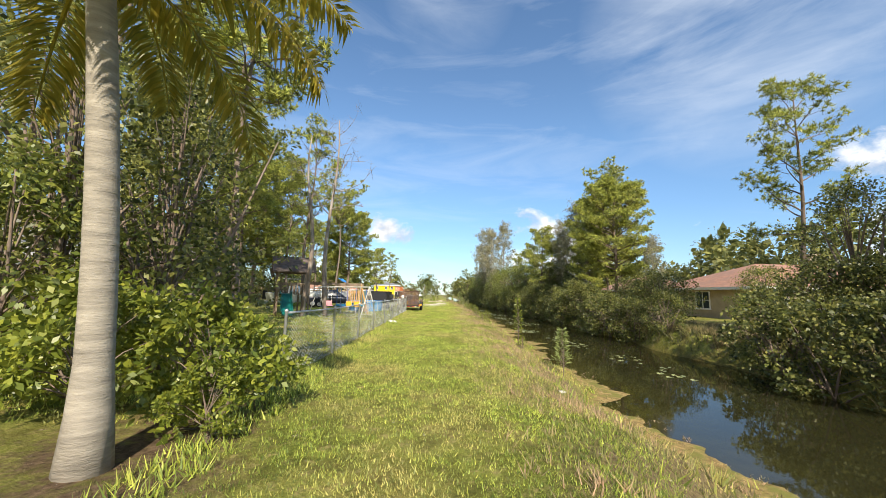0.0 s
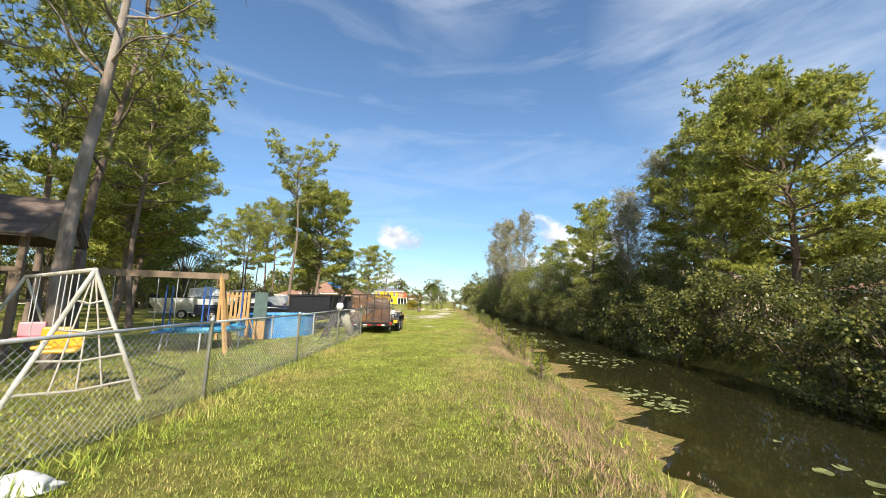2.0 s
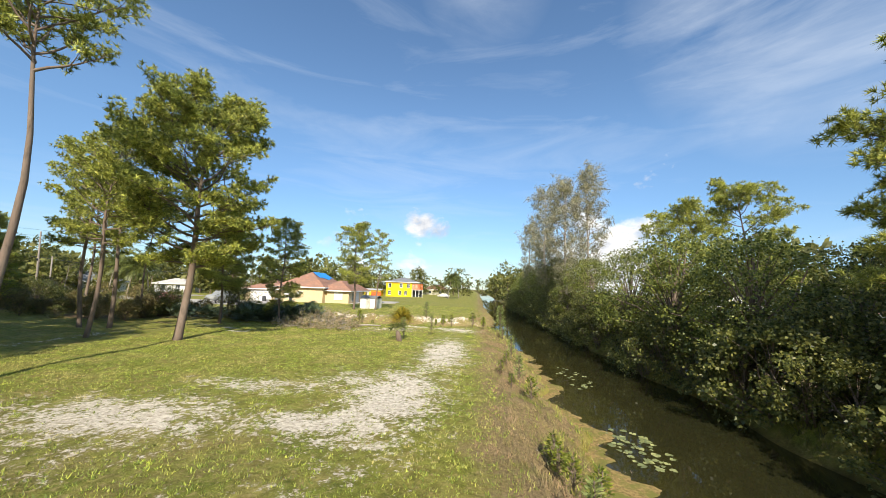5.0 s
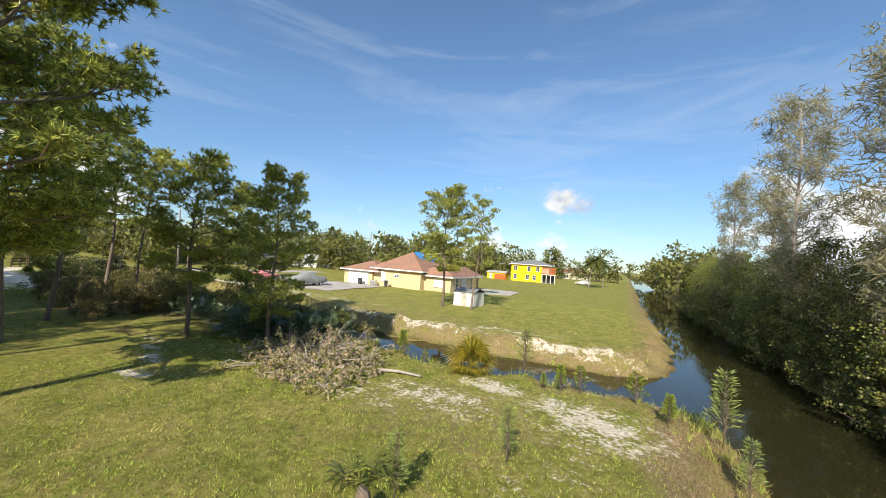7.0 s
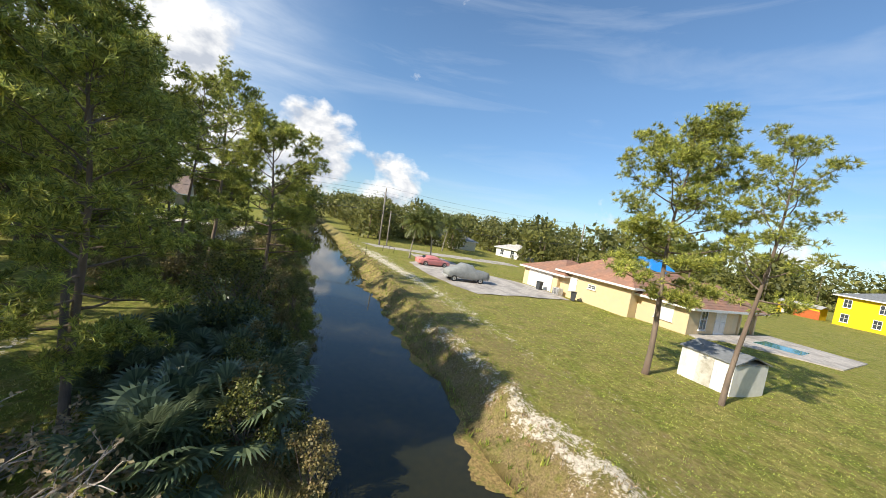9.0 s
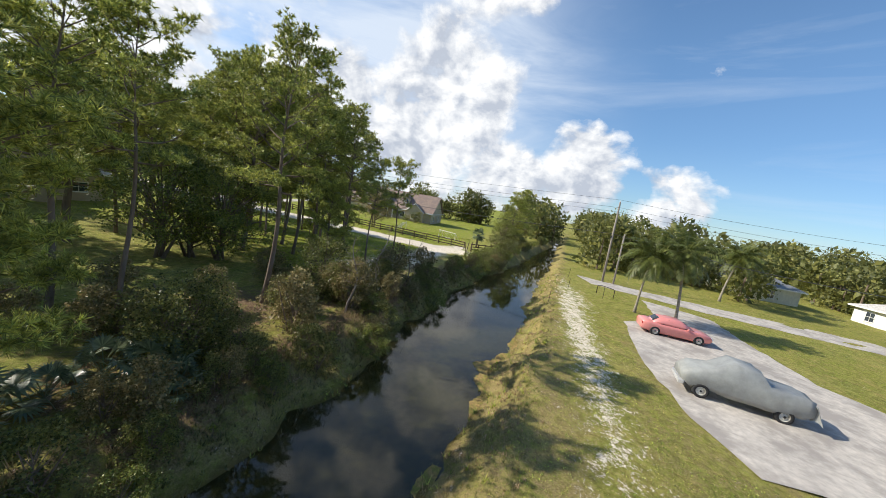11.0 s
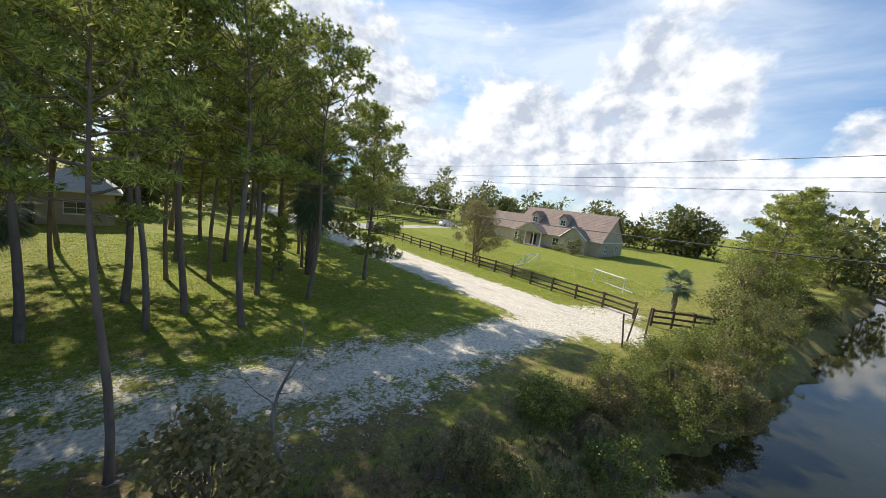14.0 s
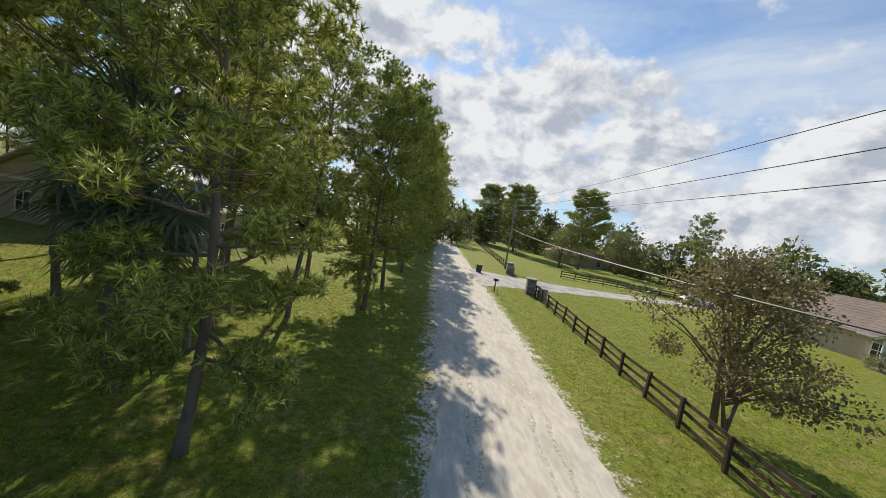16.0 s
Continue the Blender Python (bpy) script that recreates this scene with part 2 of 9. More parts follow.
BARK = material("pine_bark", (0.25, 0.19, 0.145), 0.95, scale=5, vary=0.5, bump=1.0, bump_scale=14, stretch=(1, 1, 0.25), alt=(0.17, 0.12, 0.09), alt_scale=2.5)
DEADWOOD = material("dead_wood", (0.42, 0.37, 0.32), 0.9, scale=6, vary=0.35, bump=0.6, stretch=(1, 1, 0.2))
NEEDLE = material("pine_needles", (0.38, 0.42, 0.08), 0.5, scale=1.6, vary=0.6, island=0.65, translucent=0.24)
WOODS = material("woodland_leaves", (0.165, 0.175, 0.04), 0.6, scale=0.15, vary=0.45, island=0.5, translucent=0.25)
LEAF = material("leaves", (0.19, 0.225, 0.04), 0.45, scale=1.4, vary=0.45, island=0.6, translucent=0.3)
LEAF_DARK = material("dark_leaves", (0.155, 0.172, 0.04), 0.45, scale=1.4, vary=0.5, island=0.7, translucent=0.35)
LEAF_GREY = material("grey_twigs", (0.34, 0.32, 0.18), 0.8, scale=0.7, vary=0.3, island=0.4, translucent=0.35)
PALM = material("palm_leaf", (0.13, 0.155, 0.035), 0.45, scale=1.2, vary=0.3, island=0.35, translucent=0.3)
PALM_DARK = material("palmetto_leaf", (0.135, 0.18, 0.095), 0.32, scale=1.2, vary=0.3, island=0.4, translucent=0.2)

# ---- the lie of the land ----


def canal1(y):
    """The water's two edges, in x, of the canal that runs north."""
    y = np.asarray(y, float)
    left = np.interp(y, [-200, 10, 32, 50, 72, 84, 87.6, 90, 97, 137, 400], [5.5, 7.4, 8.3, 9.2, 9.4, 9.2, 6.3, 7.9, 9.2, 9.0, 14])
    right = np.interp(y, [-200, 10, 25, 45, 60, 75, 130, 400], [13.6, 14.2, 15.0, 15.7, 16.2, 16.0, 15.8, 22])
    wob = 0.25 * np.sin(y * 0.9) + 0.18 * np.sin(y * 2.3 + 1)
    return left + wob, right + 0.3 * np.sin(y * 0.7 + 2)


def canal2(x):
    """The water's two edges, in y, of the canal that runs west."""
    x = np.asarray(x, float)
    south = np.interp(x, [-500, -117, -71, -60, -52, -40, -25, -17, -7, 14], [140, 94.0, 88.0, 85.8, 84.6, 84.0, 84.2, 82.6, 82.3, 83.2])
    north = np.interp(x, [-500, -140, -78, -57, -42, -34, -24, -14, -4, 2, 7, 14], [130, 98.0, 93.9, 91.8, 91.0, 89.9, 89.0, 88.2, 87.4, 87.6, 88.6, 90])
    return south + 0.3 * np.sin(x * 0.55) + 0.12 * np.sin(x * 1.7), north + 0.2 * np.sin(x * 0.8 + 1)


def shore(x, y):
    """How far a place lies from the nearest water; negative in the water."""
    l, r = canal1(y)
    s, n = canal2(x)
    d1 = np.maximum(l - x, x - r)
    d2 = np.maximum(np.maximum(s - y, y - n), x - 12)
    return np.minimum(d1, d2)


def land(x, y):
    """The ground's height."""
    x, y = np.asarray(x, float), np.asarray(y, float)
    d = shore(x, y)
    wide = np.where((x < 8) & (y < 84) & (x > -8), 2.6, np.where((x > 12) & (y < 130), 0.9, 1.9))
    t = np.clip(d / wide, 0, 1)
    z = WATER + (0 - WATER) * (0.25 * t + 0.75 * (t * t * (3 - 2 * t)))
    z = np.where(d < 0, WATER - 0.55 * np.clip(-d / 1.2, 0, 1) - 0.02, z)
    lumps = 0.035 * np.sin(x * 0.9 + np.sin(y * 0.6)) * np.sin(y * 0.75 + 1.3) + 0.02 * np.sin(x * 2.1 + y * 1.4)
    near = np.clip((140 - np.hypot(x + 30, y - 60)) / 60, 0, 1)
    rough = 0.38 * np.sin(x * 1.9 + np.sin(y * 2.3)) * np.sin(x * 0.8 + y * 1.1) * np.clip(1 - np.abs(d - 1.4) / 1.8, 0, 1) * (y > 80)
    return z + (lumps * np.clip(d / 1.0, 0.2, 1) + rough) * near


def h(x, y):
    return float(land(x, y))


WATER = -1.1


def spread(a, b, step, far):
    """Grid lines, close together between a and b and ever wider beyond."""
    mid = list(np.arange(a, b + step / 2, step))
    out, s = [], step
    while not out or out[-1] < far:
        s *= 1.35
        out.append((out[-1] if out else 0) + s)
    return np.array([a - o for o in reversed(out)] + mid + [b + o for o in out])


def near_spots(x, y, spots):
    """The strength, 0 to 1, of patches given as (x, y, radius x, radius y, strength)."""
    k = np.zeros_like(x)
    for cx, cy, rx, ry, s in spots:
        k = np.maximum(k, s * np.clip(1.25 - np.hypot((x - cx) / rx, (y - cy) / ry), 0, 1))
    return k


SAND = [(2.9, 57, 2.4, 6, 0.86), (4.0, 66, 2.0, 8, 0.84), (-4, 54, 5, 2.4, 0.8), (1.0, 54.4, 2.0, 1.2, 0.9), (3.1, 43.1, 0.7, 0.9, 1.0), (-7.5, 51.5, 6, 1.6, 0.66), (-2, 57.5, 4, 1.3, 0.66), (1, 59, 3, 2.5, 0.6), (2.4, 50, 3, 2, 0.5),
        (3.8, 48, 0.9, 1.6, 0.5), (4.5, 39.5, 0.6, 1.2, 0.4), (0.2, 78.6, 2.0, 1.0, 0.9), (-1.2, 76, 3.8, 1.8, 0.58), (-4, 74.6, 3, 1.3, 0.45), (3.4, 78, 3, 1.3, 0.72), (2, 89.4, 6, 1.0, 0.78), (-9, 89.8, 7, 0.9, 0.74), (4.5, 77, 3, 2.5, 0.7),
        (5.4, 14, 0.6, 1.0, 0.4), (5.8, 10, 0.8, 0.9, 0.5), (-3, 91.4, 5, 0.8, 0.6), (-18, 90.4, 6, 0.8, 0.62), (-46, 95.1, 26, 1.5, 0.74),
        (-54, 95.7, 8, 1.9, 0.6), (-25, 94.4, 14, 1.3, 0.42), (-12.2, 70.9, 1.2, 0.7, 0.85), (-13.9, 72.1, 1.2, 0.6, 0.85), (-15.8, 73.0, 1.3, 0.5, 0.75), (-17.6, 73.7, 1.4, 0.4, 0.6), (-19, 64, 0.8, 5, 0.5), (-55, 78.6, 9, 1.6, 0.66), (-51, 75.8, 9, 2.4, 0.8), (-46, 74.0, 4, 2.2, 0.66)]
LITTER = [(-20.5, 73.6, 3, 0.8, 0.8), (-26, 73.4, 4, 0.8, 0.8), (-33, 75.2, 4, 0.8, 0.75), (0.2, 7, 1.8, 4, 0.9), (-14, 80, 5, 3, 0.8), (-24, 78.5, 8, 4, 0.75), (-36, 79, 8, 4.5, 0.8), (-46, 79, 7, 3, 0.8), (-9, 76, 3, 2.5, 0.6),
          (-3, 44, 5, 1.5, 0.25), (-48, 72, 4, 3, 0.6), (19, 10, 6, 30, 1.3), (19, 50, 6, 40, 1.3), (19, 112, 6, 45, 1.3), (-52, 79.6, 8, 2.2, 0.8), (-38, 81.6, 36, 2.0, 0.95), (-30, 76.5, 9, 5, 0.95), (-62, 81, 6, 1.6, 0.7), (-48, 82.2, 14, 1.8, 0.9), (-62, 83.2, 14, 1.7, 0.85), (-53, 74.9, 9, 1.5, 0.78), (-58, 79.6, 8, 1.6, 0.7)]
ROAD_LINE = [(-69.5, 79), (-68.6, 75), (-68.7, 70), (-69.0, 64), (-69.8, 53), (-71.2, 30), (-74.6, -20)]


def line_gap(x, y, pts):
    """How far a place lies from a line through the points."""
    best = np.full(np.shape(x), 1e9)
    for (a, b), (c, d) in zip(pts, pts[1:]):
        t = np.clip(((x - a) * (c - a) + (y - b) * (d - b)) / ((c - a) ** 2 + (d - b) ** 2), 0, 1)
        best = np.minimum(best, np.hypot(x - a - t * (c - a), y - b - t * (d - b)))
    return best


def gravel_spread(x, y):
    """Gravel strewn on the ground at the edges of the road and the turning patch."""
    k = np.clip(1.0 - (line_gap(x, y, ROAD_LINE) - 2.2) / 1.6, 0, 1)
    along = (46, 54, 60, 66.5, 70, 75)
    mid, half = np.interp(-x, along, (76.55, 76.8, 77.15, 77.3, 77.2, 78.6)), np.interp(-x, along, (0.45, 0.9, 1.5, 2.2, 2.5, 1.2))
    return np.maximum(k, np.clip(1.0 - np.maximum(0, np.abs(y - mid) - 0.55 * half) / (0.8 + 0.55 * half), 0, 1) * (x < -45) * (x > -76))


def build_ground():
    xs, ys = spread(-92, 24, 0.42, 2600), spread(-6, 112, 0.42, 2600)
    X, Y = np.meshgrid(xs, ys)
    Z = land(X, Y)
    nx, ny = len(xs), len(ys)
    me = bpy.data.meshes.new("ground")
    co = np.stack([X, Y, Z], -1).reshape(-1, 3)
    i = (np.arange(ny - 1)[:, None] * nx + np.arange(nx - 1)[None]).ravel()
    faces = np.stack([i, i + 1, i + nx + 1, i + nx], -1)
    me.vertices.add(len(co)), me.loops.add(faces.size), me.polygons.add(len(faces))
    me.vertices.foreach_set("co", co.astype(np.float32).ravel())
    me.loops.foreach_set("vertex_index", faces.ravel().astype(np.int32))
    me.polygons.foreach_set("loop_start", np.arange(0, faces.size, 4, dtype=np.int32))
    me.polygons.foreach_set("use_smooth", np.ones(len(faces), bool))
    me.update(calc_edges=True)
    d = shore(X, Y)
    dry = np.clip(1.35 - np.abs(d - 1.4) / 1.9, 0, 1) * np.where((X > 2) & (X < 10) & (Y < 82), 1.15, 0.85)
    dry = np.maximum(dry, 0.8 * np.clip(1 - d / 1.6, 0, 1))
    dry = np.maximum(dry, np.where(X > -20, 1.05, 0.88) * np.clip(1.6 - d / 2.6, 0, 1) * (Y > 86) * (X < 9))
    dry = np.maximum(dry, 1.2 * np.clip(1.6 - np.abs(d - 2.2) / 1.3, 0, 1) * (X > 2) * (X < 8) * (Y > 30) * (Y < 80))
    dry = np.where((X > 12) & (Y < 135), 0.0, dry)
    dry = np.maximum(dry, near_spots(X, Y, [(-30, 92.5, 60, 3.6, 0.85), (-30, 100, 42, 13, 0.66), (-52, 78, 18, 4, 0.7), (-5, 53, 14, 6, 0.72), (0, 75, 9, 6, 0.75), (-8, 68, 14, 10, 0.5)]))
    for name, val in (("sand", np.maximum(near_spots(X, Y, SAND), gravel_spread(X, Y))), ("litter", near_spots(X, Y, LITTER) * np.where((X > 12) & (Y < 150), np.clip(d - 0.8, 0, 1), 1)), ("dry", dry),
                      ("bed", np.clip(0.35 - d, 0, 0.4) / 0.4), ("silt", np.clip((82 - Y) / 8, 0, 1) * (X > 0) * np.clip((3.6 - (X - canal1(Y)[0])) / 1.6, 0, 1)), ("lush", 0.8 * np.clip((-40 - X) / 8, 0, 1) * np.clip((78 - Y) / 4, 0, 1))):
        me.attributes.new(name, "FLOAT", "POINT").data.foreach_set("value", val.astype(np.float32).ravel())
    ob = new("ground", me)
    tagged(ob, "mown green lawn with dry patches, white sand and canal banks", "ground", kind="structure")
    m = bpy.data.materials.new("lawn")
    m.use_nodes = True
    nt = m.node_tree
    N, L = nt.nodes.new, nt.links.new
    b = nt.nodes["Principled BSDF"]
    b.inputs["Roughness"].default_value, b.inputs["Specular IOR Level"].default_value = 0.9, 0.15
    tc = N("ShaderNodeTexCoord")

    def nz(s, d=6, r=0.62):
        n = N("ShaderNodeTexNoise")
        n.inputs["Scale"].default_value, n.inputs["Detail"].default_value, n.inputs["Roughness"].default_value = s, d, r
        L(tc.outputs["Object"], n.inputs["Vector"])
        return n.outputs["Fac"]

    def rng(fac, lo, hi):
        n = N("ShaderNodeMapRange")
        L(fac, n.inputs[0])
        n.inputs[1].default_value, n.inputs[2].default_value = lo, hi
        return n.outputs[0]

    def mixc(fac, a, c):
        n = N("ShaderNodeMix")
        n.data_type = "RGBA"
        L(fac, n.inputs["Factor"])
        for k, v in ((6, a), (7, c)):
            if isinstance(v, tuple):
                n.inputs[k].default_value = (*v, 1)
            else:
                L(v, n.inputs[k])
        return n.outputs[2]

    def mth(op, a, c):
        n = N("ShaderNodeMath")
        n.operation = op
        for k, v in ((0, a), (1, c)):
            if isinstance(v, (int, float)):
                n.inputs[k].default_value = v
            else:
                L(v, n.inputs[k])
        return n.outputs[0]

    def patch(name, edge, soft, broad=1.6, fine=1.5):
        a = N("ShaderNodeAttribute")
        a.attribute_name = name
        s = mth("ADD", a.outputs["Fac"], mth("ADD", mth("MULTIPLY", mth("SUBTRACT", nz(1.3, 9, 0.7), 0.5), broad), mth("MULTIPLY", mth("SUBTRACT", nz(6.5, 9, 0.78), 0.5), fine)))
        return rng(s, edge - soft, edge + soft)

    grass = mixc(rng(nz(24, 4), 0.3, 0.7), (0.12, 0.15, 0.02), (0.47, 0.54, 0.09))
    grass = mixc(rng(nz(75, 3, 0.7), 0.34, 0.66), mixc(rng(nz(6, 4), 0.3, 0.7), (0.1, 0.12, 0.016), (0.16, 0.17, 0.03)), grass)
    grass = mixc(rng(nz(0.5, 5), 0.38, 0.68), grass, mixc(rng(nz(40, 3), 0.3, 0.7), (0.22, 0.205, 0.035), (0.56, 0.53, 0.15)))
    grass = mixc(rng(nz(0.11, 4), 0.45, 0.65), grass, mixc(rng(nz(30, 3), 0.3, 0.7), (0.13, 0.155, 0.02), (0.43, 0.44, 0.08)))
    # the watered lawns of the paddock and the grove are a fuller green
    lush = N("ShaderNodeAttribute")
    lush.attribute_name = "lush"
    grass = mixc(lush.outputs["Fac"], grass, mixc(rng(nz(20, 5), 0.3, 0.7), (0.11, 0.15, 0.01), (0.37, 0.46, 0.03)))
    grass = mixc(rng(nz(0.8, 8, 0.72), 0.48, 0.68), grass, mixc(rng(nz(16, 5), 0.3, 0.7), (0.26, 0.2, 0.05), (0.54, 0.45, 0.16)))
    # worn hollows and tussocks
    tuss = N("ShaderNodeMix")
    tuss.data_type, tuss.blend_type = "RGBA", "MULTIPLY"
    L(rng(nz(2.8, 7, 0.7), 0.62, 0.36), tuss.inputs["Factor"])
    L(grass, tuss.inputs[6])
    tuss.inputs[7].default_value = (0.52, 0.5, 0.5, 1)
    grass = mixc(rng(nz(5.5, 8, 0.78), 0.53, 0.68), tuss.outputs[2], (0.48, 0.38, 0.16))
    drygrass = mixc(rng(nz(14, 8, 0.75), 0.36, 0.64), (0.12, 0.085, 0.04), (0.44, 0.325, 0.165))
    sand = mixc(rng(nz(7, 9, 0.75), 0.36, 0.58), (0.45, 0.36, 0.24), (0.9, 0.82, 0.68))
    litter = mixc(rng(nz(14, 7), 0.3, 0.7), (0.07, 0.045, 0.025), (0.3, 0.2, 0.12))
    bed = mixc(rng(nz(3, 6), 0.35, 0.65), (0.06, 0.045, 0.012), (0.16, 0.115, 0.035))
    silt = N("ShaderNodeAttribute")
    silt.attribute_name = "silt"
    bed = mixc(silt.outputs["Fac"], bed, mixc(rng(nz(1.6, 6), 0.35, 0.65), (0.26, 0.22, 0.035), (0.5, 0.42, 0.09)))
    col = mixc(patch("dry", 0.85, 0.35), grass, drygrass)
    col = mixc(patch("litter", 0.72, 0.2), col, litter)
    col = mixc(patch("sand", 0.6, 0.09, 2.2, 3.0), col, sand)
    a = N("ShaderNodeAttribute")
    a.attribute_name = "bed"
    col = mixc(a.outputs["Fac"], col, bed)
    L(col, b.inputs["Base Color"])
    bp = N("ShaderNodeBump")
    bp.inputs["Strength"].default_value, bp.inputs["Distance"].default_value = 1.0, 0.09
    L(nz(11, 9, 0.75), bp.inputs["Height"])
    L(bp.outputs[0], b.inputs["Normal"])
    me.materials.append(m)


build_ground()


def build_water():
    m = bpy.data.materials.new("canal_water")
    m.use_nodes = True
    nt = m.node_tree
    N, L = nt.nodes.new, nt.links.new
    b = nt.nodes["Principled BSDF"]
    b.inputs["Base Color"].default_value = (0.03, 0.03, 0.012, 1)
    b.inputs["Roughness"].default_value, b.inputs["IOR"].default_value = 0.02, 1.5
    tc, n, bp = N("ShaderNodeTexCoord"), N("ShaderNodeTexNoise"), N("ShaderNodeBump")
    n.inputs["Scale"].default_value, n.inputs["Detail"].default_value = 2.2, 4
    bp.inputs["Strength"].default_value, bp.inputs["Distance"].default_value = 0.07, 0.03
    L(tc.outputs["Object"], n.inputs["Vector"]), L(n.outputs["Fac"], bp.inputs["Height"]), L(bp.outputs[0], b.inputs["Normal"])
    clear, mx = N("ShaderNodeBsdfTransparent"), N("ShaderNodeMixShader")
    clear.inputs[0].default_value = (0.85, 0.75, 0.4, 1)
    mx.inputs[0].default_value = 0.79
    L(clear.outputs[0], mx.inputs[1]), L(b.outputs[0], mx.inputs[2]), L(mx.outputs[0], nt.nodes["Material Output"].inputs[0])
    w = Mesh()
    w.add([(-480, 60, WATER), (5, 60, WATER), (5, 120, WATER), (-480, 120, WATER)], [(0, 1, 2, 3)])
    w.add([(5, -190, WATER), (26, -190, WATER), (26, 390, WATER), (5, 390, WATER)], [(0, 1, 2, 3)])
    tagged(part("water", w, m), "still dark tea-brown canal water reflecting the sky", "water", kind="structure")


build_water()


def strip(name, rows, mat, label, category, lift=0.02, step=0.8, side=0.5, ruts=()):
    """A road or path laid on the land: rows of (left x, left y, right x, right y)."""
    pts = []
    for (a, b, c, d), (e, f, g, k) in zip(rows, rows[1:]):
        n = max(2, int(math.hypot((a + c - e - g) / 2, (b + d - f - k) / 2) / step))
        n = min(n, 90)
        pts += [tuple(p + (q - p) * i / n for p, q in zip((a, b, c, d), (e, f, g, k))) for i in range(n)]
    pts.append(rows[-1])
    across = 9 if not ruts else 27
    M = Mesh()
    rnd = random.Random(len(rows) + 3)
    for i, (a, b, c, d) in enumerate(pts):
        wob = [0.22 * side * math.sin(i * 0.7) + 0.24 * side * rnd.uniform(-1, 1), 0.22 * side * math.sin(i * 0.53 + 2) + 0.24 * side * rnd.uniform(-1, 1)]
        for j in range(across):
            t = j / (across - 1)
            u = t
            w = math.hypot(c - a, d - b)
            u += (wob[0] * (1 - t) + wob[1] * t) / max(w, 1)
            x, y = a + (c - a) * u, b + (d - b) * u
            edge = min(t, 1 - t)
            sink = max(0.0, 1 - i / 4) * rnd.uniform(0.07, 0.16) if ruts else 0.0
            M.v.append((x, y, h(x, y) - sink + lift * (0.2 + 0.8 * min(1, edge * 8)) + 0.012 * math.sin(6.28 * t * 2 + 1.6) - sum(0.06 * math.exp(-((t - r - 0.012 * math.sin(i * 0.21 + 9 * r)) / 0.028) ** 2) for r in ruts)))
    for i in range(len(pts) - 1):
        for j in range(across - 1):
            k = i * across + j
            M.f.append((k, k + 1, k + across + 1, k + across))
    ob = part(name, M, mat, smooth=True)
    if M.f and ob.data.polygons[0].normal.z < 0:
        ob.data.flip_normals()
    return tagged(ob, label, category, kind="structure")


RUTTED = material("rutted_gravel", (0.66, 0.585, 0.475), 0.95, scale=5, vary=0.2, bump=1.0, bump_scale=16, alt=(0.52, 0.45, 0.35), alt_scale=1.6, alt_lo=0.5, alt_hi=0.66, spec=0.2, stretch=(1, 0.3, 1))
CONCRETE = material("weathered_concrete", (0.52, 0.475, 0.42), 0.9, scale=3, vary=0.25, bump=0.3, alt=(0.33, 0.3, 0.27), alt_scale=0.5, spec=0.25)
strip("gravel_road", [(-60.5, 130, -67, 130), (-62.6, 112, -68.6, 110), (-66.0, 99, -71.6, 97.5)], CONCRETE, "pale paved side road beside the lawns", "road", 0.03)
strip("road", [(-65.6, 78.3, -73.6, 79.8), (-65.8, 75, -71.3, 75), (-66.1, 70, -71.3, 70), (-66.5, 64, -71.6, 64), (-67.3, 53, -72.4, 53), (-68.6, 30, -73.9, 30),
               (-72.0, -20, -77.3, -20), (-84, -190, -90, -190)], RUTTED, "white shell-gravel road with wheel ruts", "road", 0.05, ruts=(0.2, 0.27, 0.42, 0.5, 0.66, 0.78))
strip("driveway", [(-62, 104, -58.8, 110), (-53, 103.2, -50, 109.5), (-49, 99.4, -44, 110), (-45, 98.8, -40, 112.6), (-38, 98.4, -38, 113.2), (-34.5, 98.7, -34.6, 113.2), (-30.4, 99.8, -30.6, 112.6)],
      CONCRETE, "stained pale concrete driveway", "driveway", 0.075, side=0.5)

# ---- trees ----


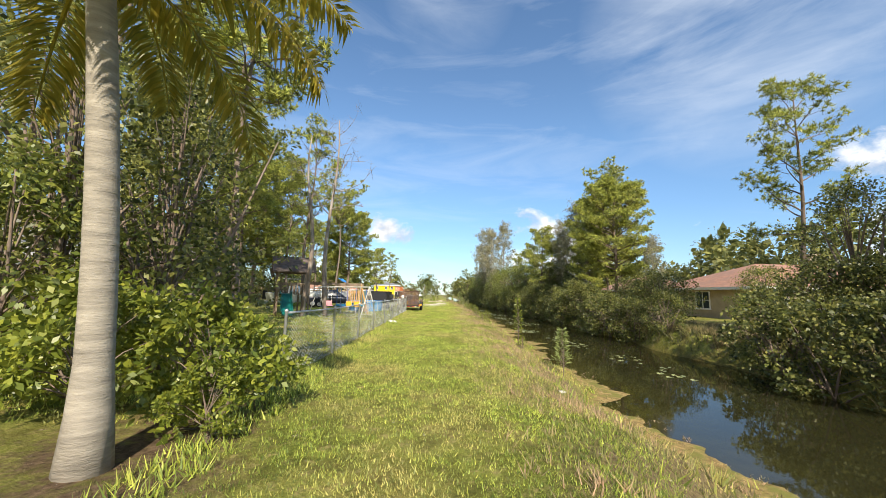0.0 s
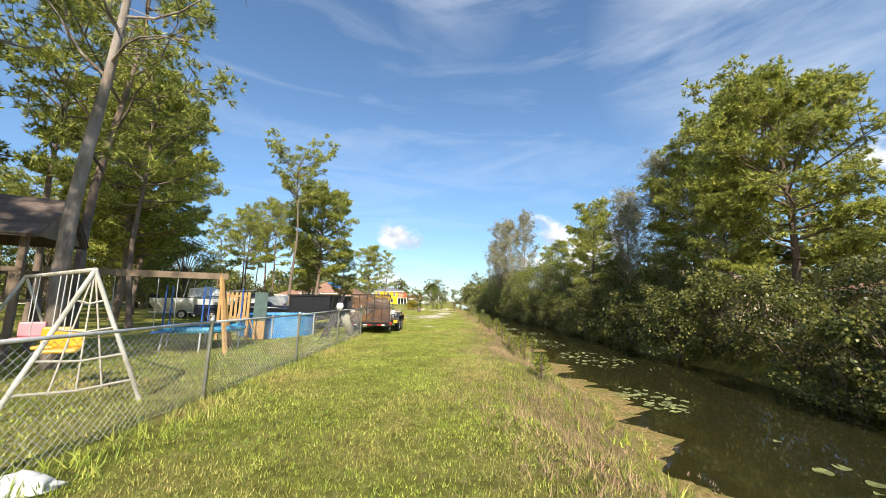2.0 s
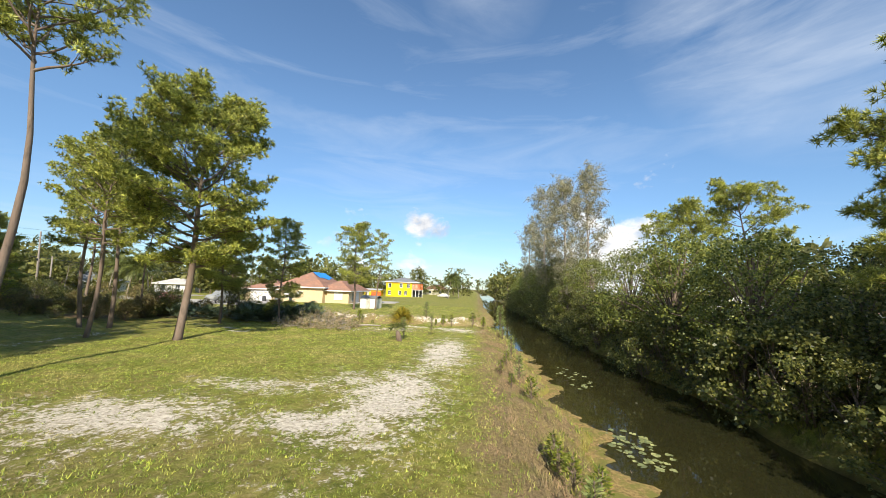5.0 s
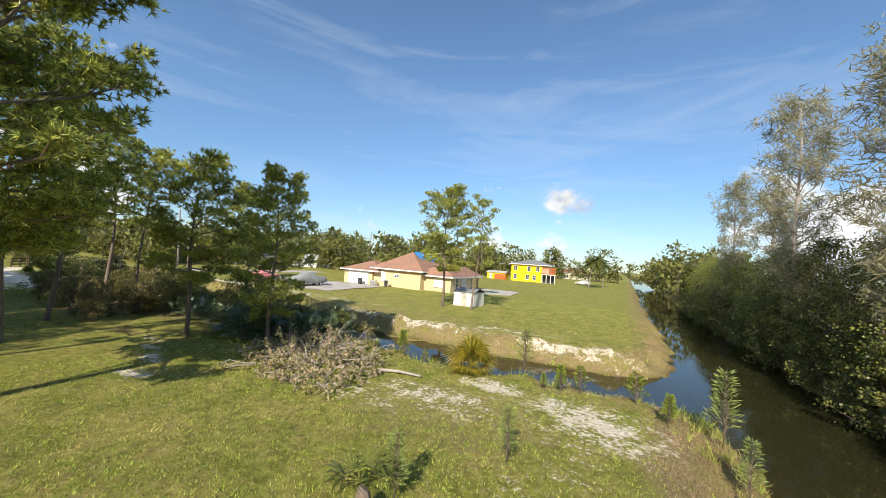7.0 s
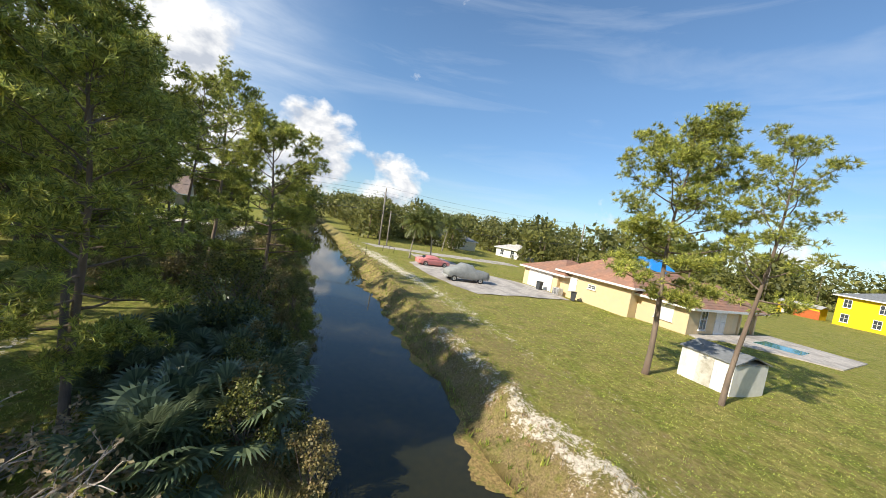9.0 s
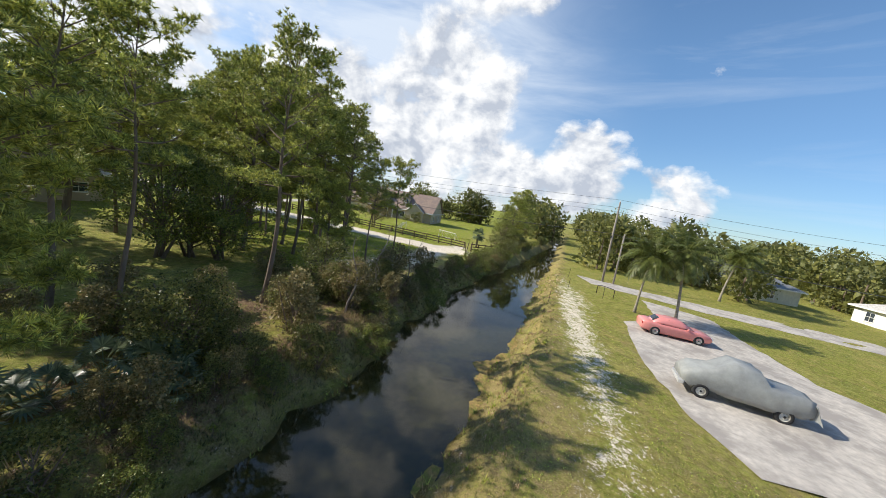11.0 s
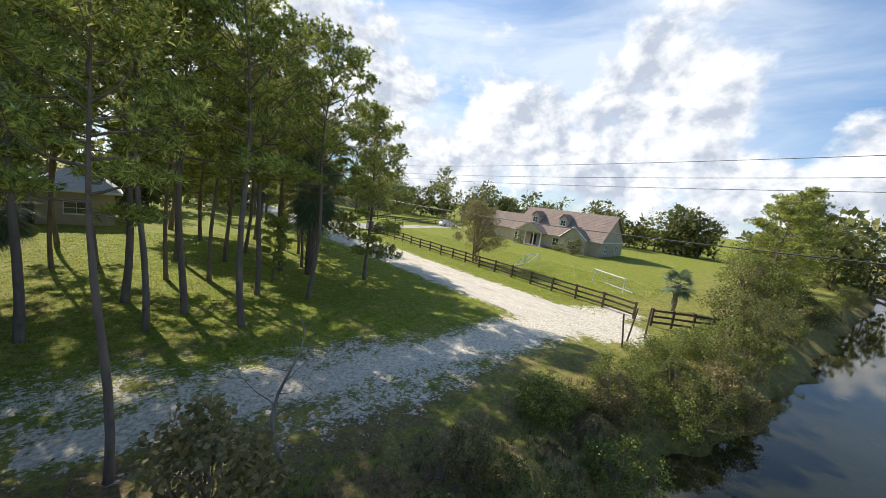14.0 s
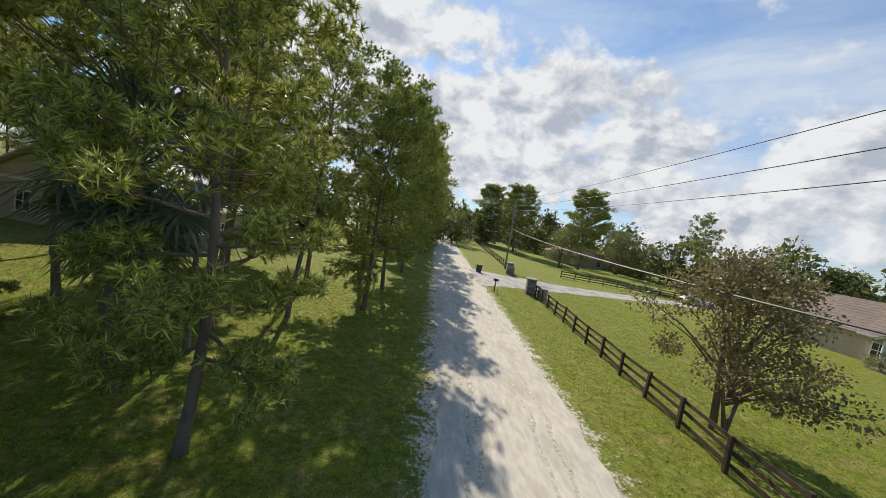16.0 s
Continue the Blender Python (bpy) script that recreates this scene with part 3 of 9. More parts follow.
def wispy_meshes(seed, height, start, reach, limbs=26, puffs=4, flat=0.0, lean=0.04, r0=0.16, size=0.42, needles=34, mat=None, bark=None):
    """A pine's trunk with limbs, and its crown of needle tufts, as two meshes."""
    rnd, rg = random.Random(seed), np.random.default_rng(seed)
    T = Mesh()
    a, b = rnd.uniform(0, 6.28), rnd.uniform(0, 6.28)
    pt = lambda z: Vector((lean * z * math.cos(a) + 0.12 * math.sin(z * 0.5 + b), lean * z * math.sin(a) + 0.12 * math.cos(z * 0.43 + b), z)) - Vector((0.12 * math.sin(b), 0.12 * math.cos(b), 0))
    zs = [-0.3, 0.25] + [height * i / 9 for i in range(1, 10)]
    T.tube([pt(z) for z in zs], [r0 * 1.35, r0 * 1.12] + [max(0.02, r0 * (1 - 0.92 * (i / 9) ** 1.25)) for i in range(1, 10)], 8)
    tips = []
    for i in range(limbs):
        f = (i + rnd.random()) / limbs
        z = start + (height - start) * f ** 0.9 * 0.97
        k = math.sin(math.pi * min(1, 0.16 + 0.84 * (1 - f) ** (0.9 - 0.5 * flat))) ** 0.7 if not flat else (0.45 + 0.55 * f if f < 0.8 else 0.9)
        R = reach * max(0.22, k) * rnd.uniform(0.6, 1.1)
        az = i * 2.4 + rnd.uniform(-0.6, 0.6)
        up = rnd.uniform(0.05, 0.5) + 0.5 * f
        p, d = pt(z), Vector((math.cos(az), math.sin(az), up)).normalized()
        path, q = [p], p.copy()
        for s in range(4):
            d = (d + Vector((rnd.uniform(-0.25, 0.25), rnd.uniform(-0.25, 0.25), rnd.uniform(-0.1, 0.3)))).normalized()
            q = q + d * R / 4
            path.append(q.copy())
        rr = max(0.014, r0 * 0.34 * (1 - 0.6 * f))
        T.tube(path, [rr, rr * 0.8, rr * 0.6, rr * 0.42, rr * 0.25], 5, cap=False)
        for s in range(puffs):
            g = 0.42 + 0.58 * (s + rnd.random()) / puffs
            k0 = min(3, int(g * 4))
            base = path[k0].lerp(path[k0 + 1], g * 4 - k0)
            off = Vector((rnd.gauss(0, 1), rnd.gauss(0, 1), rnd.gauss(0.25, 0.6))).normalized() * rnd.uniform(0.2, 0.75) * R * 0.32
            tip = base + off
            T.tube([base, base.lerp(tip, 0.5) + Vector((0, 0, -0.04)), tip], [rr * 0.3, rr * 0.22, rr * 0.12], 3, cap=False)
            tips.append((tip, off.normalized()))
    tips.append((pt(height), Vector((0, 0, 1))))
    C = np.array([t for t, _ in tips])
    D = np.array([d for _, d in tips])
    n = needles
    c = np.repeat(C, n, 0)
    dd = rg.normal(size=(len(c), 3)) + np.repeat(D, n, 0) * 0.55 + (0, 0, 0.35)
    dd /= np.linalg.norm(dd, axis=1, keepdims=True)
    sz = np.repeat(rg.uniform(0.75, 1.3, len(C)), n) * size
    c = c + rg.normal(size=c.shape) * (sz * 0.33)[:, None]
    side = np.cross(dd, rg.normal(size=dd.shape))
    side /= np.linalg.norm(side, axis=1, keepdims=True)
    ln = sz * rg.uniform(0.6, 1.1, len(c))
    w = sz * 0.055
    droop = np.array([0, 0, -1.0]) * (ln * 0.18)[:, None]
    arr = np.stack([c - side * w[:, None], c + side * w[:, None], c + dd * ln[:, None] + droop], 1)
    return T.data("trunk", bark or BARK, True), tris("crown", arr, mat or NEEDLE)


def pine_meshes(seed, height, start, reach, limbs=22, puffs=5, flat=0.0, lean=0.03, r0=0.16, clump=0.5, tufts=13, needles=16, mat=None, bark=None, low=0.0, thick=0.115):
    """A pine's trunk with limbs, and its crown of needle tufts gathered in rounded clumps, as two meshes."""
    rnd, rg = random.Random(seed), np.random.default_rng(seed)
    T = Mesh()
    a, b = rnd.uniform(0, 6.28), rnd.uniform(0, 6.28)
    bow = 0.16
    pt = lambda z: Vector((lean * z * math.cos(a) + bow * math.sin(z * 0.5 + b), lean * z * math.sin(a) + bow * math.cos(z * 0.43 + b), z)) - Vector((bow * math.sin(b), bow * math.cos(b), 0))
    zs = [-0.3, 0.25] + [height * i / 9 for i in range(1, 10)]
    T.tube([pt(z) for z in zs], [r0 * 1.35, r0 * 1.12] + [max(0.025, r0 * (1 - 0.9 * (i / 9) ** 1.3)) for i in range(1, 10)], 9)
    tips = [(pt(height), 0.8)]
    for i in range(limbs):
        f = (i + 0.6 * rnd.random()) / limbs
        z = start + (height - start) * 0.95 * f
        if flat:
            k = 0.5 + 0.5 * f
        else:
            k = math.sqrt(max(0.12, 1 - ((f - 0.48) / 0.62) ** 2))
        R = reach * k * rnd.uniform(0.72, 1.08)
        az = i * 2.4 + rnd.uniform(-0.5, 0.5)
        up = (-0.02 + 1.0 * f if not flat else 0.6) + rnd.uniform(-0.15, 0.2) - low * (1 - f)
        p = pt(z)
        d = Vector((math.cos(az), math.sin(az), up)).normalized()
        path, q = [p], p.copy()
        for s in range(5):
            d = (d + Vector((rnd.uniform(-0.28, 0.28), rnd.uniform(-0.28, 0.28), rnd.uniform(-0.12, 0.24)))).normalized()
            q = q + d * R / 5
            path.append(q.copy())
        rr = max(0.02, r0 * 0.42 * (1 - 0.6 * f))
        T.tube(path, [rr, rr * 0.85, rr * 0.7, rr * 0.5, rr * 0.36, rr * 0.22], 5, cap=False)
        tips.append((path[-1], 1.0))
        for s in range(puffs):
            g = 0.34 + 0.6 * (s + rnd.random()) / puffs
            k0 = min(4, int(g * 5))
            base = path[k0].lerp(path[k0 + 1], g * 5 - k0)
            t = (path[k0 + 1] - path[k0]).normalized()
            sd = t.cross(Vector((0, 0, 1))).normalized() * (1 if s % 2 else -1)
            off = (sd * rnd.uniform(0.5, 1.0) + t * rnd.uniform(0.2, 0.8) + Vector((0, 0, rnd.uniform(-0.1, 0.55)))).normalized() * R * rnd.uniform(0.16, 0.34)
            tip = base + off
            T.tube([base, base.lerp(tip, 0.5) + Vector((0, 0, -0.05)), tip], [rr * 0.34, rr * 0.26, rr * 0.16], 4, cap=False)
            tips.append((tip, rnd.uniform(0.7, 1.15)))
    C, S = np.array([t for t, _ in tips]), np.array([s for _, s in tips])
    # tufts within a clump, needles within a tuft
    o = rg.normal(size=(len(C), tufts, 3))
    o /= np.linalg.norm(o, axis=2, keepdims=True)
    o *= rg.uniform(0.3, 1.0, (len(C), tufts, 1))
    c = (C[:, None] + o * (S * clump)[:, None, None] * (1, 1, 0.62) + (0, 0, 0.12)).reshape(-1, 3)
    D = (o * (1, 1, 0.7) + (0, 0, 0.55)).reshape(-1, 3)
    n = needles
    c, D = np.repeat(c, n, 0), np.repeat(D, n, 0)
    dd = rg.normal(size=c.shape) * 0.75 + D
    dd /= np.linalg.norm(dd, axis=1, keepdims=True)
    side = np.cross(dd, rg.normal(size=dd.shape))
    side /= np.linalg.norm(side, axis=1, keepdims=True)
    ln = rg.uniform(0.13, 0.3, len(c)) * (clump / 0.5) ** 0.5
    w = thick * ln
    arr = np.stack([c - side * w[:, None], c + side * w[:, None], c + dd * ln[:, None] - (0, 0, 0.05) * ln[:, None]], 1)
    return T.data("trunk", bark or BARK, True), tris("crown", arr, mat or NEEDLE)


def tree(name, meshes, label, category, group=""):
    t = thing(name, label, category, group=group)
    part("trunk", meshes[0], None, t)
    if isinstance(meshes[1], list):
        for leaf, m in meshes[1]:
            part(leaf.name.split(".")[0], leaf, None, t, m=m)
    elif meshes[1] is not None:
        part("crown", meshes[1], None, t)
    return t


class Stock:
    """One grown tree of each sort; the first use is the tree itself, later ones are copies."""

    def __init__(self):
        self.made = {}

    def put(self, key, x, y, scale=1.0, turn=0.0, z=None, label="", tilt=0.0, sz=None):
        grow, name, lab, cat, group = KINDS[key]
        if key not in self.made:
            self.made[key] = [tree(name, grow(), lab, cat, group), False]
        t, used = self.made[key]
        m = pose(x, y, (h(x, y) if z is None else z), tilt, 0, turn)
        if used:
            t = copy_thing(t, m)
        else:
            t.matrix_basis = m
            self.made[key][1] = True
        t.scale = (scale, scale, sz or scale)
        if label:
            t["label"] = label
        return t


def leafy_meshes(seed, height, radius, clumps, leaves, leaf=0.12, trunk=0.08, low=0.15, mat=None, stems=4, squash=1.0, bark=None, narrow=0.4, ragged=0.35):
    """A broad-leaved bush or tree: stems, and a crown of leaves in uneven clumps with gaps."""
    rnd, rg = random.Random(seed), np.random.default_rng(seed)
    T, cs, rs = Mesh(), [], []
    for i in range(clumps):
        f = (i + 0.5) / clumps
        z = height * (low + (1 - low) * rnd.random() ** 0.85)
        prof = math.sin(math.pi * min(0.97, max(0.05, 0.12 + 0.85 * z / height))) ** 0.6
        az, rr = rnd.uniform(0, 6.28), radius * prof * math.sqrt(rnd.uniform(0.25, 1.0)) * rnd.uniform(1 - ragged, 1 + ragged * 0.6)
        cs.append((rr * math.cos(az), rr * math.sin(az) * squash, z))
        rs.append(rnd.uniform(0.5, 1.0) * radius * 0.33)
    for s in range(stems):
        az = 6.28 * s / stems + rnd.uniform(-0.4, 0.4)
        tgt = Vector(cs[rnd.randrange(clumps)])
        base = Vector((0.25 * radius * 0.3 * math.cos(az), 0.25 * radius * 0.3 * math.sin(az), -0.2))
        mid = base.lerp(tgt, 0.5) + Vector((rnd.uniform(-0.2, 0.2), rnd.uniform(-0.2, 0.2), 0.1)) * radius * 0.4
        T.tube([base, base.lerp(mid, 0.5) + Vector((0, 0, 0.05)), mid, tgt], [trunk, trunk * 0.8, trunk * 0.6, trunk * 0.25], 6)
    for c in cs[:: 2]:
        c = Vector(c)
        b = Vector((0, 0, max(0.1, c.z * 0.45)))
        T.tube([b, b.lerp(c, 0.55) + Vector((0, 0, 0.1 * radius)), c], [trunk * 0.45, trunk * 0.3, trunk * 0.12], 4, cap=False)
    n = max(1, leaves // clumps)
    cc = np.repeat(np.array(cs), n, 0)
    rr = np.repeat(np.array(rs), n)
    o = rg.normal(size=cc.shape)
    o /= np.linalg.norm(o, axis=1, keepdims=True)
    p = cc + o * (rr * rg.uniform(0.35, 1.05, len(rr)))[:, None] * (1, 1, 0.8)
    d = o * 0.7 + rg.normal(size=o.shape) * 0.6 + (0, 0, 0.15)
    d /= np.linalg.norm(d, axis=1, keepdims=True)
    side = np.cross(d, rg.normal(size=d.shape))
    side /= np.linalg.norm(side, axis=1, keepdims=True)
    ln = leaf * rg.uniform(0.7, 1.35, len(p))
    arr = np.stack([p, p + d * (ln * 0.5)[:, None] + side * (ln * narrow)[:, None], p + d * ln[:, None] - (0, 0, 0.1) * ln[:, None], p + d * (ln * 0.5)[:, None] - side * (ln * narrow)[:, None]], 1)
    return T.data("trunk", bark or BARK, True), quads("crown", arr, mat or LEAF)


KINDS = {
    "pine_tall": (lambda: pine_meshes(1, 16, 7.2, 3.8, 24, 5, clump=0.55, tufts=13, needles=18), "pine_tree", "tall slash pine with a bare trunk and tufted crown", "tree", "pines"),
    "pine_slim": (lambda: pine_meshes(7, 15, 8.5, 2.9, 20, 4, clump=0.55, r0=0.13), "pine_tree", "slim slash pine with a high tufted crown", "tree", "pines"),
    "pine_wide": (lambda: pine_meshes(2, 17, 5.2, 5.9, 46, 9, r0=0.27, clump=0.78, tufts=24), "pine_tree", "old spreading pine with a wide rounded crown", "tree", "pines"),
    "pine_flat": (lambda: pine_meshes(3, 17, 12.0, 5.2, 22, 6, flat=1.0, lean=0.004, clump=0.45, tufts=13), "pine_tree", "slender pine with a thin flat-topped crown", "tree", "pines"),
    "pine_mid": (lambda: pine_meshes(4, 12, 4.0, 3.4, 28, 6, r0=0.15, clump=0.6, tufts=16, needles=24, thick=0.07, low=0.2), "pine_tree", "middle-sized slash pine on the grass", "tree", "pines"),
    "pine_low": (lambda: pine_meshes(8, 14, 2.6, 3.4, 36, 6, r0=0.16, clump=0.62, tufts=15, needles=20, low=0.45, thick=0.085), "pine_tree", "pine with boughs hanging low over the grass", "tree", "pines"),
    "pine_young": (lambda: pine_meshes(5, 7, 1.2, 1.9, 26, 5, r0=0.08, clump=0.36), "young_pine", "young pine with drooping needle tufts", "tree", "pines"),
    "pine_sparse": (lambda: pine_meshes(6, 14, 5.0, 3.0, 20, 4, r0=0.14, clump=0.55, tufts=13, needles=22, thick=0.07, lean=0.05), "pine_tree", "thin crooked pine with a sparse crown", "tree", "pines"),
    "oak": (lambda: leafy_meshes(11, 9, 4.2, 80, 9500, 0.16, 0.16, 0.2), "broadleaf_tree", "bushy broad-leaved tree in full leaf", "tree", "bank trees"),
    "dark_tree": (lambda: leafy_meshes(12, 10, 3.6, 90, 11000, 0.15, 0.15, 0.03, LEAF_DARK, stems=5), "bank_tree", "dense dark tree on the canal bank", "tree", "bank trees"),
    "dark_bush": (lambda: leafy_meshes(13, 4.5, 2.8, 60, 6000, 0.13, 0.07, 0.0, LEAF_DARK, stems=6), "bush", "dense dark green bush on the bank", "bush", "bank bushes"),
    "bush": (lambda: leafy_meshes(14, 2.6, 1.9, 34, 3400, 0.12, 0.04, 0.0, LEAF, stems=6), "bush", "leafy green bush beside the canal", "bush", "bank bushes"),
    "bank_bush": (lambda: leafy_meshes(15, 2.8, 1.7, 36, 2600, 0.12, 0.04, 0.0, LEAF_DARK, stems=6), "bank_bush", "low dark bush hanging over the water", "bush", "bank bushes"),
    "casuarina": (lambda: wispy_meshes(21, 15, 2.2, 2.9, 64, 6, r0=0.17, size=0.5, needles=22, mat=LEAF_GREY, lean=0.03, bark=DEADWOOD), "wispy_tree", "tall wispy grey-brown tree with fine twigs", "tree", "wispy trees"),
}
stock = Stock()
put = stock.put

# the left-hand yard and the way to the junction
for key, x, y, s, turn in [
    ("pine_slim", -3.6, 15.6, 1.0, 0), ("pine_slim", -5.3, 12.6, 1.0, 20), ("pine_sparse", -9.0, 23.2, 1.15, 40), ("pine_slim", -11.6, 27.5, 1.1, 10), ("pine_slim", -15.9, 28.8, 1.05, 100), ("pine_sparse", -9.5, 20, 1.05, 200),
    ("pine_sparse", -7.0, 31.0, 1.05, 170), ("pine_tall", -10.8, 37.2, 0.82, 200), ("pine_tall", -15.5, 37, 1.0, 300), ("pine_wide", -18, 44, 0.9, 30), ("pine_slim", -20, 33, 1.1, 10),
    ("pine_wide", -24, 52, 0.95, 130), ("pine_flat", -11.6, 56.0, 0.96, 0), ("pine_wide", -12.6, 65.6, 0.87, 75), ("pine_tall", -18.1, 65.0, 0.8, 0), 
    ("pine_tall", -23.4, 69, 0.85, 220), ("pine_wide", -33, 60, 0.72, 260), ("pine_tall", -30, 40, 1.05, 90), 
    ("pine_tall", -38, 50, 0.9, 150), ("pine_tall", -22, 26, 1.1, 340), ("pine_tall", -26, 18, 1.0, 250),
    ("pine_mid", -16, 14, 1.1, 60), ("pine_tall", -10, 10, 1.0, 130), ("pine_tall", -36, 34, 1.0, 45), ("pine_wide", -51.5, 41, 0.8, 200),
    ("oak", -30, 50, 1.0, 120), ("oak", -18, 50, 0.7, 200),
    # the south bank of the second canal
    ("pine_tall", -21.1, 69.1, 0.90, 300), ("pine_mid", -17.0, 75.1, 0.81, 20), ("pine_tall", -26.1, 72.0, 0.81, 60), ("pine_low", -12.4, 76.9, 0.66, 200), ("pine_mid", -20.2, 80.6, 0.74, 200),
    ("pine_slim", -25.9, 76.3, 0.76, 330), ("pine_tall", -32.6, 76.9, 0.85, 110), ("oak", -34.9, 66.0, 0.85, 150),
    ("pine_young", -40.4, 75.6, 1.0, 250), ("oak", -37.7, 68.2, 0.85, 340), ("pine_wide", -41.4, 66.5, 0.84, 160), ("pine_tall", -44.4, 69.4, 0.86, 80),
    ("pine_slim", -46.6, 78.3, 0.65, 210), ("pine_slim", -44.2, 77.0, 0.63, 40), ("pine_tall", -47.2, 65.8, 0.99, 100), ("pine_tall", -49.2, 68.1, 0.92, 10), ("pine_slim", -47.7, 69.8, 0.90, 190),
    # pines at (-50.2, 56.5) and (-53.0, 57.6) are added to shade the lawn
    ("pine_tall", -50.9, 70.8, 0.88, 280), ("pine_slim", -51.1, 62.8, 0.90, 30), ("pine_tall", -50.2, 56.5, 0.95, 60), ("pine_tall", -53.0, 57.6, 0.9, 200), ("pine_tall", -52.8, 66.3, 0.88, 40), ("pine_tall", -55.0, 68.1, 0.85, 130),
    ("pine_low", -60.6, 64.9, 0.85, 220), ("pine_slim", -49.1, 62.0, 0.90, 70), ("pine_tall", -55.9, 61.0, 0.90, 310), ("pine_slim", -57.8, 60.1, 0.85, 100), ("pine_tall", -55.3, 54.0, 0.90, 160),
    ("pine_tall", -46.1, 56.8, 0.90, 15), ("pine_sparse", -59.5, 55, 0.90, 250), ("pine_slim", -44.3, 58, 0.85, 50), 
    ("pine_slim", -40.5, 56.3, 0.90, 290), ("pine_tall", -37.5, 57.5, 0.81, 10), ("pine_young", -54.4, 63.8, 0.59, 140), ("pine_low", -62.8, 51.5, 0.90, 110),
    ("pine_low", -63.4, 45, 1.0, 0), ("pine_tall", -61.4, 44, 1.0, 90), ("pine_mid", -64.6, 36, 1.2, 180), ("pine_low", -65.2, 27, 1.1, 270), ("pine_tall", -65.4, 20, 1.1, 40),
    ("pine_low", -67.0, 12, 1.15, 30), ("pine_low", -67.6, -2, 1.1, 130), ("pine_wide", -68.5, -18, 0.9, 0), ("pine_tall", -58, 47, 1.0, 75),
    ("pine_mid", -53, 48, 1.1, 35), ("pine_wide", -108, -12, 1.05, 40), ("oak", -122, -18, 1.3, 10), ("pine_wide", -99, -40, 1.15, 0), ("pine_wide", -94, -62, 1.2, 70), ("oak", -113, -28, 1.3, 90), ("pine_wide", -112, -100, 1.2, 160), ("oak", -101, -8, 1.0, 200), ("pine_tall", -126, 4, 1.0, 250), ("pine_tall", -44, 50, 0.9, 305),
    # the lawn north of the junction
    ("pine_mid", -13.0, 99.7, 1.06, 0), ("pine_sparse", -9.7, 100.4, 0.86, 90),
]:
    put(key, x, y, s, turn)

# the right-hand bank of the first canal
for key, x, y, s, turn in [
    ("dark_tree", 19.9, 12, 0.62, 20), ("pine_sparse", 20.6, 20.2, 0.86, 0), ("casuarina", 20.4, 11, 0.9, 45), ("dark_tree", 19.4, 16.8, 0.6, 90), ("oak", 21.9, 15, 0.6, 10),
    ("pine_wide", 19.9, 36.4, 0.67, 20), ("pine_tall", 22.6, 40.8, 0.95, 70), ("pine_tall", 24.5, 46.7, 0.95, 200), ("casuarina", 20.6, 31.5, 0.42, 0),
    ("casuarina", 20.1, 40.2, 0.62, 100), ("pine_mid", 21.7, 44.5, 1.0, 220), ("dark_tree", 20.3, 43, 0.62, 120), ("dark_tree", 21.1, 48.5, 0.58, 10), ("casuarina", 21.1, 47, 0.85, 200), ("pine_mid", 18.2, 37.6, 0.62, 0),
    ("pine_mid", 18.6, 54.6, 0.87, 200), ("casuarina", 20.3, 51, 0.68, 30), ("casuarina", 21.7, 53.2, 0.8, 140), ("dark_tree", 19.5, 52.4, 0.55, 40), ("oak", 18.3, 62, 0.72, 90), ("oak", 17.8, 67.5, 0.8, 30), ("pine_mid", 20.4, 71, 0.8, 290), ("oak", 17.9, 73.5, 0.78, 130),
    ("dark_bush", 17.1, 79, 0.9, 250), ("oak", 18.1, 84, 0.8, 10), ("casuarina", 16.7, 87.4, 1.12, 200), ("casuarina", 19.4, 88.4, 1.22, 20), ("casuarina", 17.0, 98.8, 1.25, 150), ("casuarina", 17.4, 118, 1.15, 50), ("casuarina", 18.6, 109, 0.95, 80), ("dark_tree", 18.4, 97, 0.85, 10), ("oak", 18.1, 104, 0.85, 60),
    ("dark_tree", 18.4, 111, 0.75, 100), ("oak", 18.9, 126, 0.85, 190), ("dark_bush", 17.1, 101, 0.9, 30), ("dark_tree", 17.9, 90.5, 0.8, 70), ("oak", 19.9, 138, 0.9, 0), ("oak", 21.9, 152, 1.0, 0), ("pine_tall", 24.0, 50, 0.8, 10), ("pine_tall", 30.0, 55, 0.7, 60),
    ("pine_mid", 27.0, 74, 1.0, 60), ("dark_bush", 20.7, 47.5, 0.95, 0), ("dark_bush", 20.5, 54.5, 1.0, 120), ("dark_bush", 20.3, 58.5, 1.0, 240), ("dark_tree", 22.3, 56.5, 0.6, 30), ("dark_tree", 21.7, 61, 0.6, 160), ("dark_bush", 20.1, 65, 0.95, 60), ("oak", 27.0, 84, 0.8, 0), ("oak", 23.6, 25.2, 0.4, 70), ("dark_tree", 17.5, 94, 0.7, 170), ("dark_tree", 17.7, 101, 0.75, 250), ("oak", 17.8, 116, 0.8, 20), ("dark_tree", 18.1, 121, 0.8, 20),
]:
    put(key, x, y, s, turn)
bank = random.Random(61)
yy = 6.0
while yy < 142:
    if not 16.8 < yy < 20.6:
        put("bank_bush", float(canal1(yy)[1]) + bank.uniform(0.0, 0.9), yy, bank.uniform(0.7, 1.2) * (1.2 if yy > 80 else 0.75 if 20 < yy < 25 else 1.0), bank.uniform(0, 360))
    if bank.random() < 0.6 and not 20 < yy < 26 and not 32 < yy < 38:
        put("dark_bush", 18.7 + bank.uniform(-0.5, 1.0), yy + 0.8, bank.uniform(0.45, 0.8), bank.uniform(0, 360))
    yy += bank.uniform(1.1, 1.8)

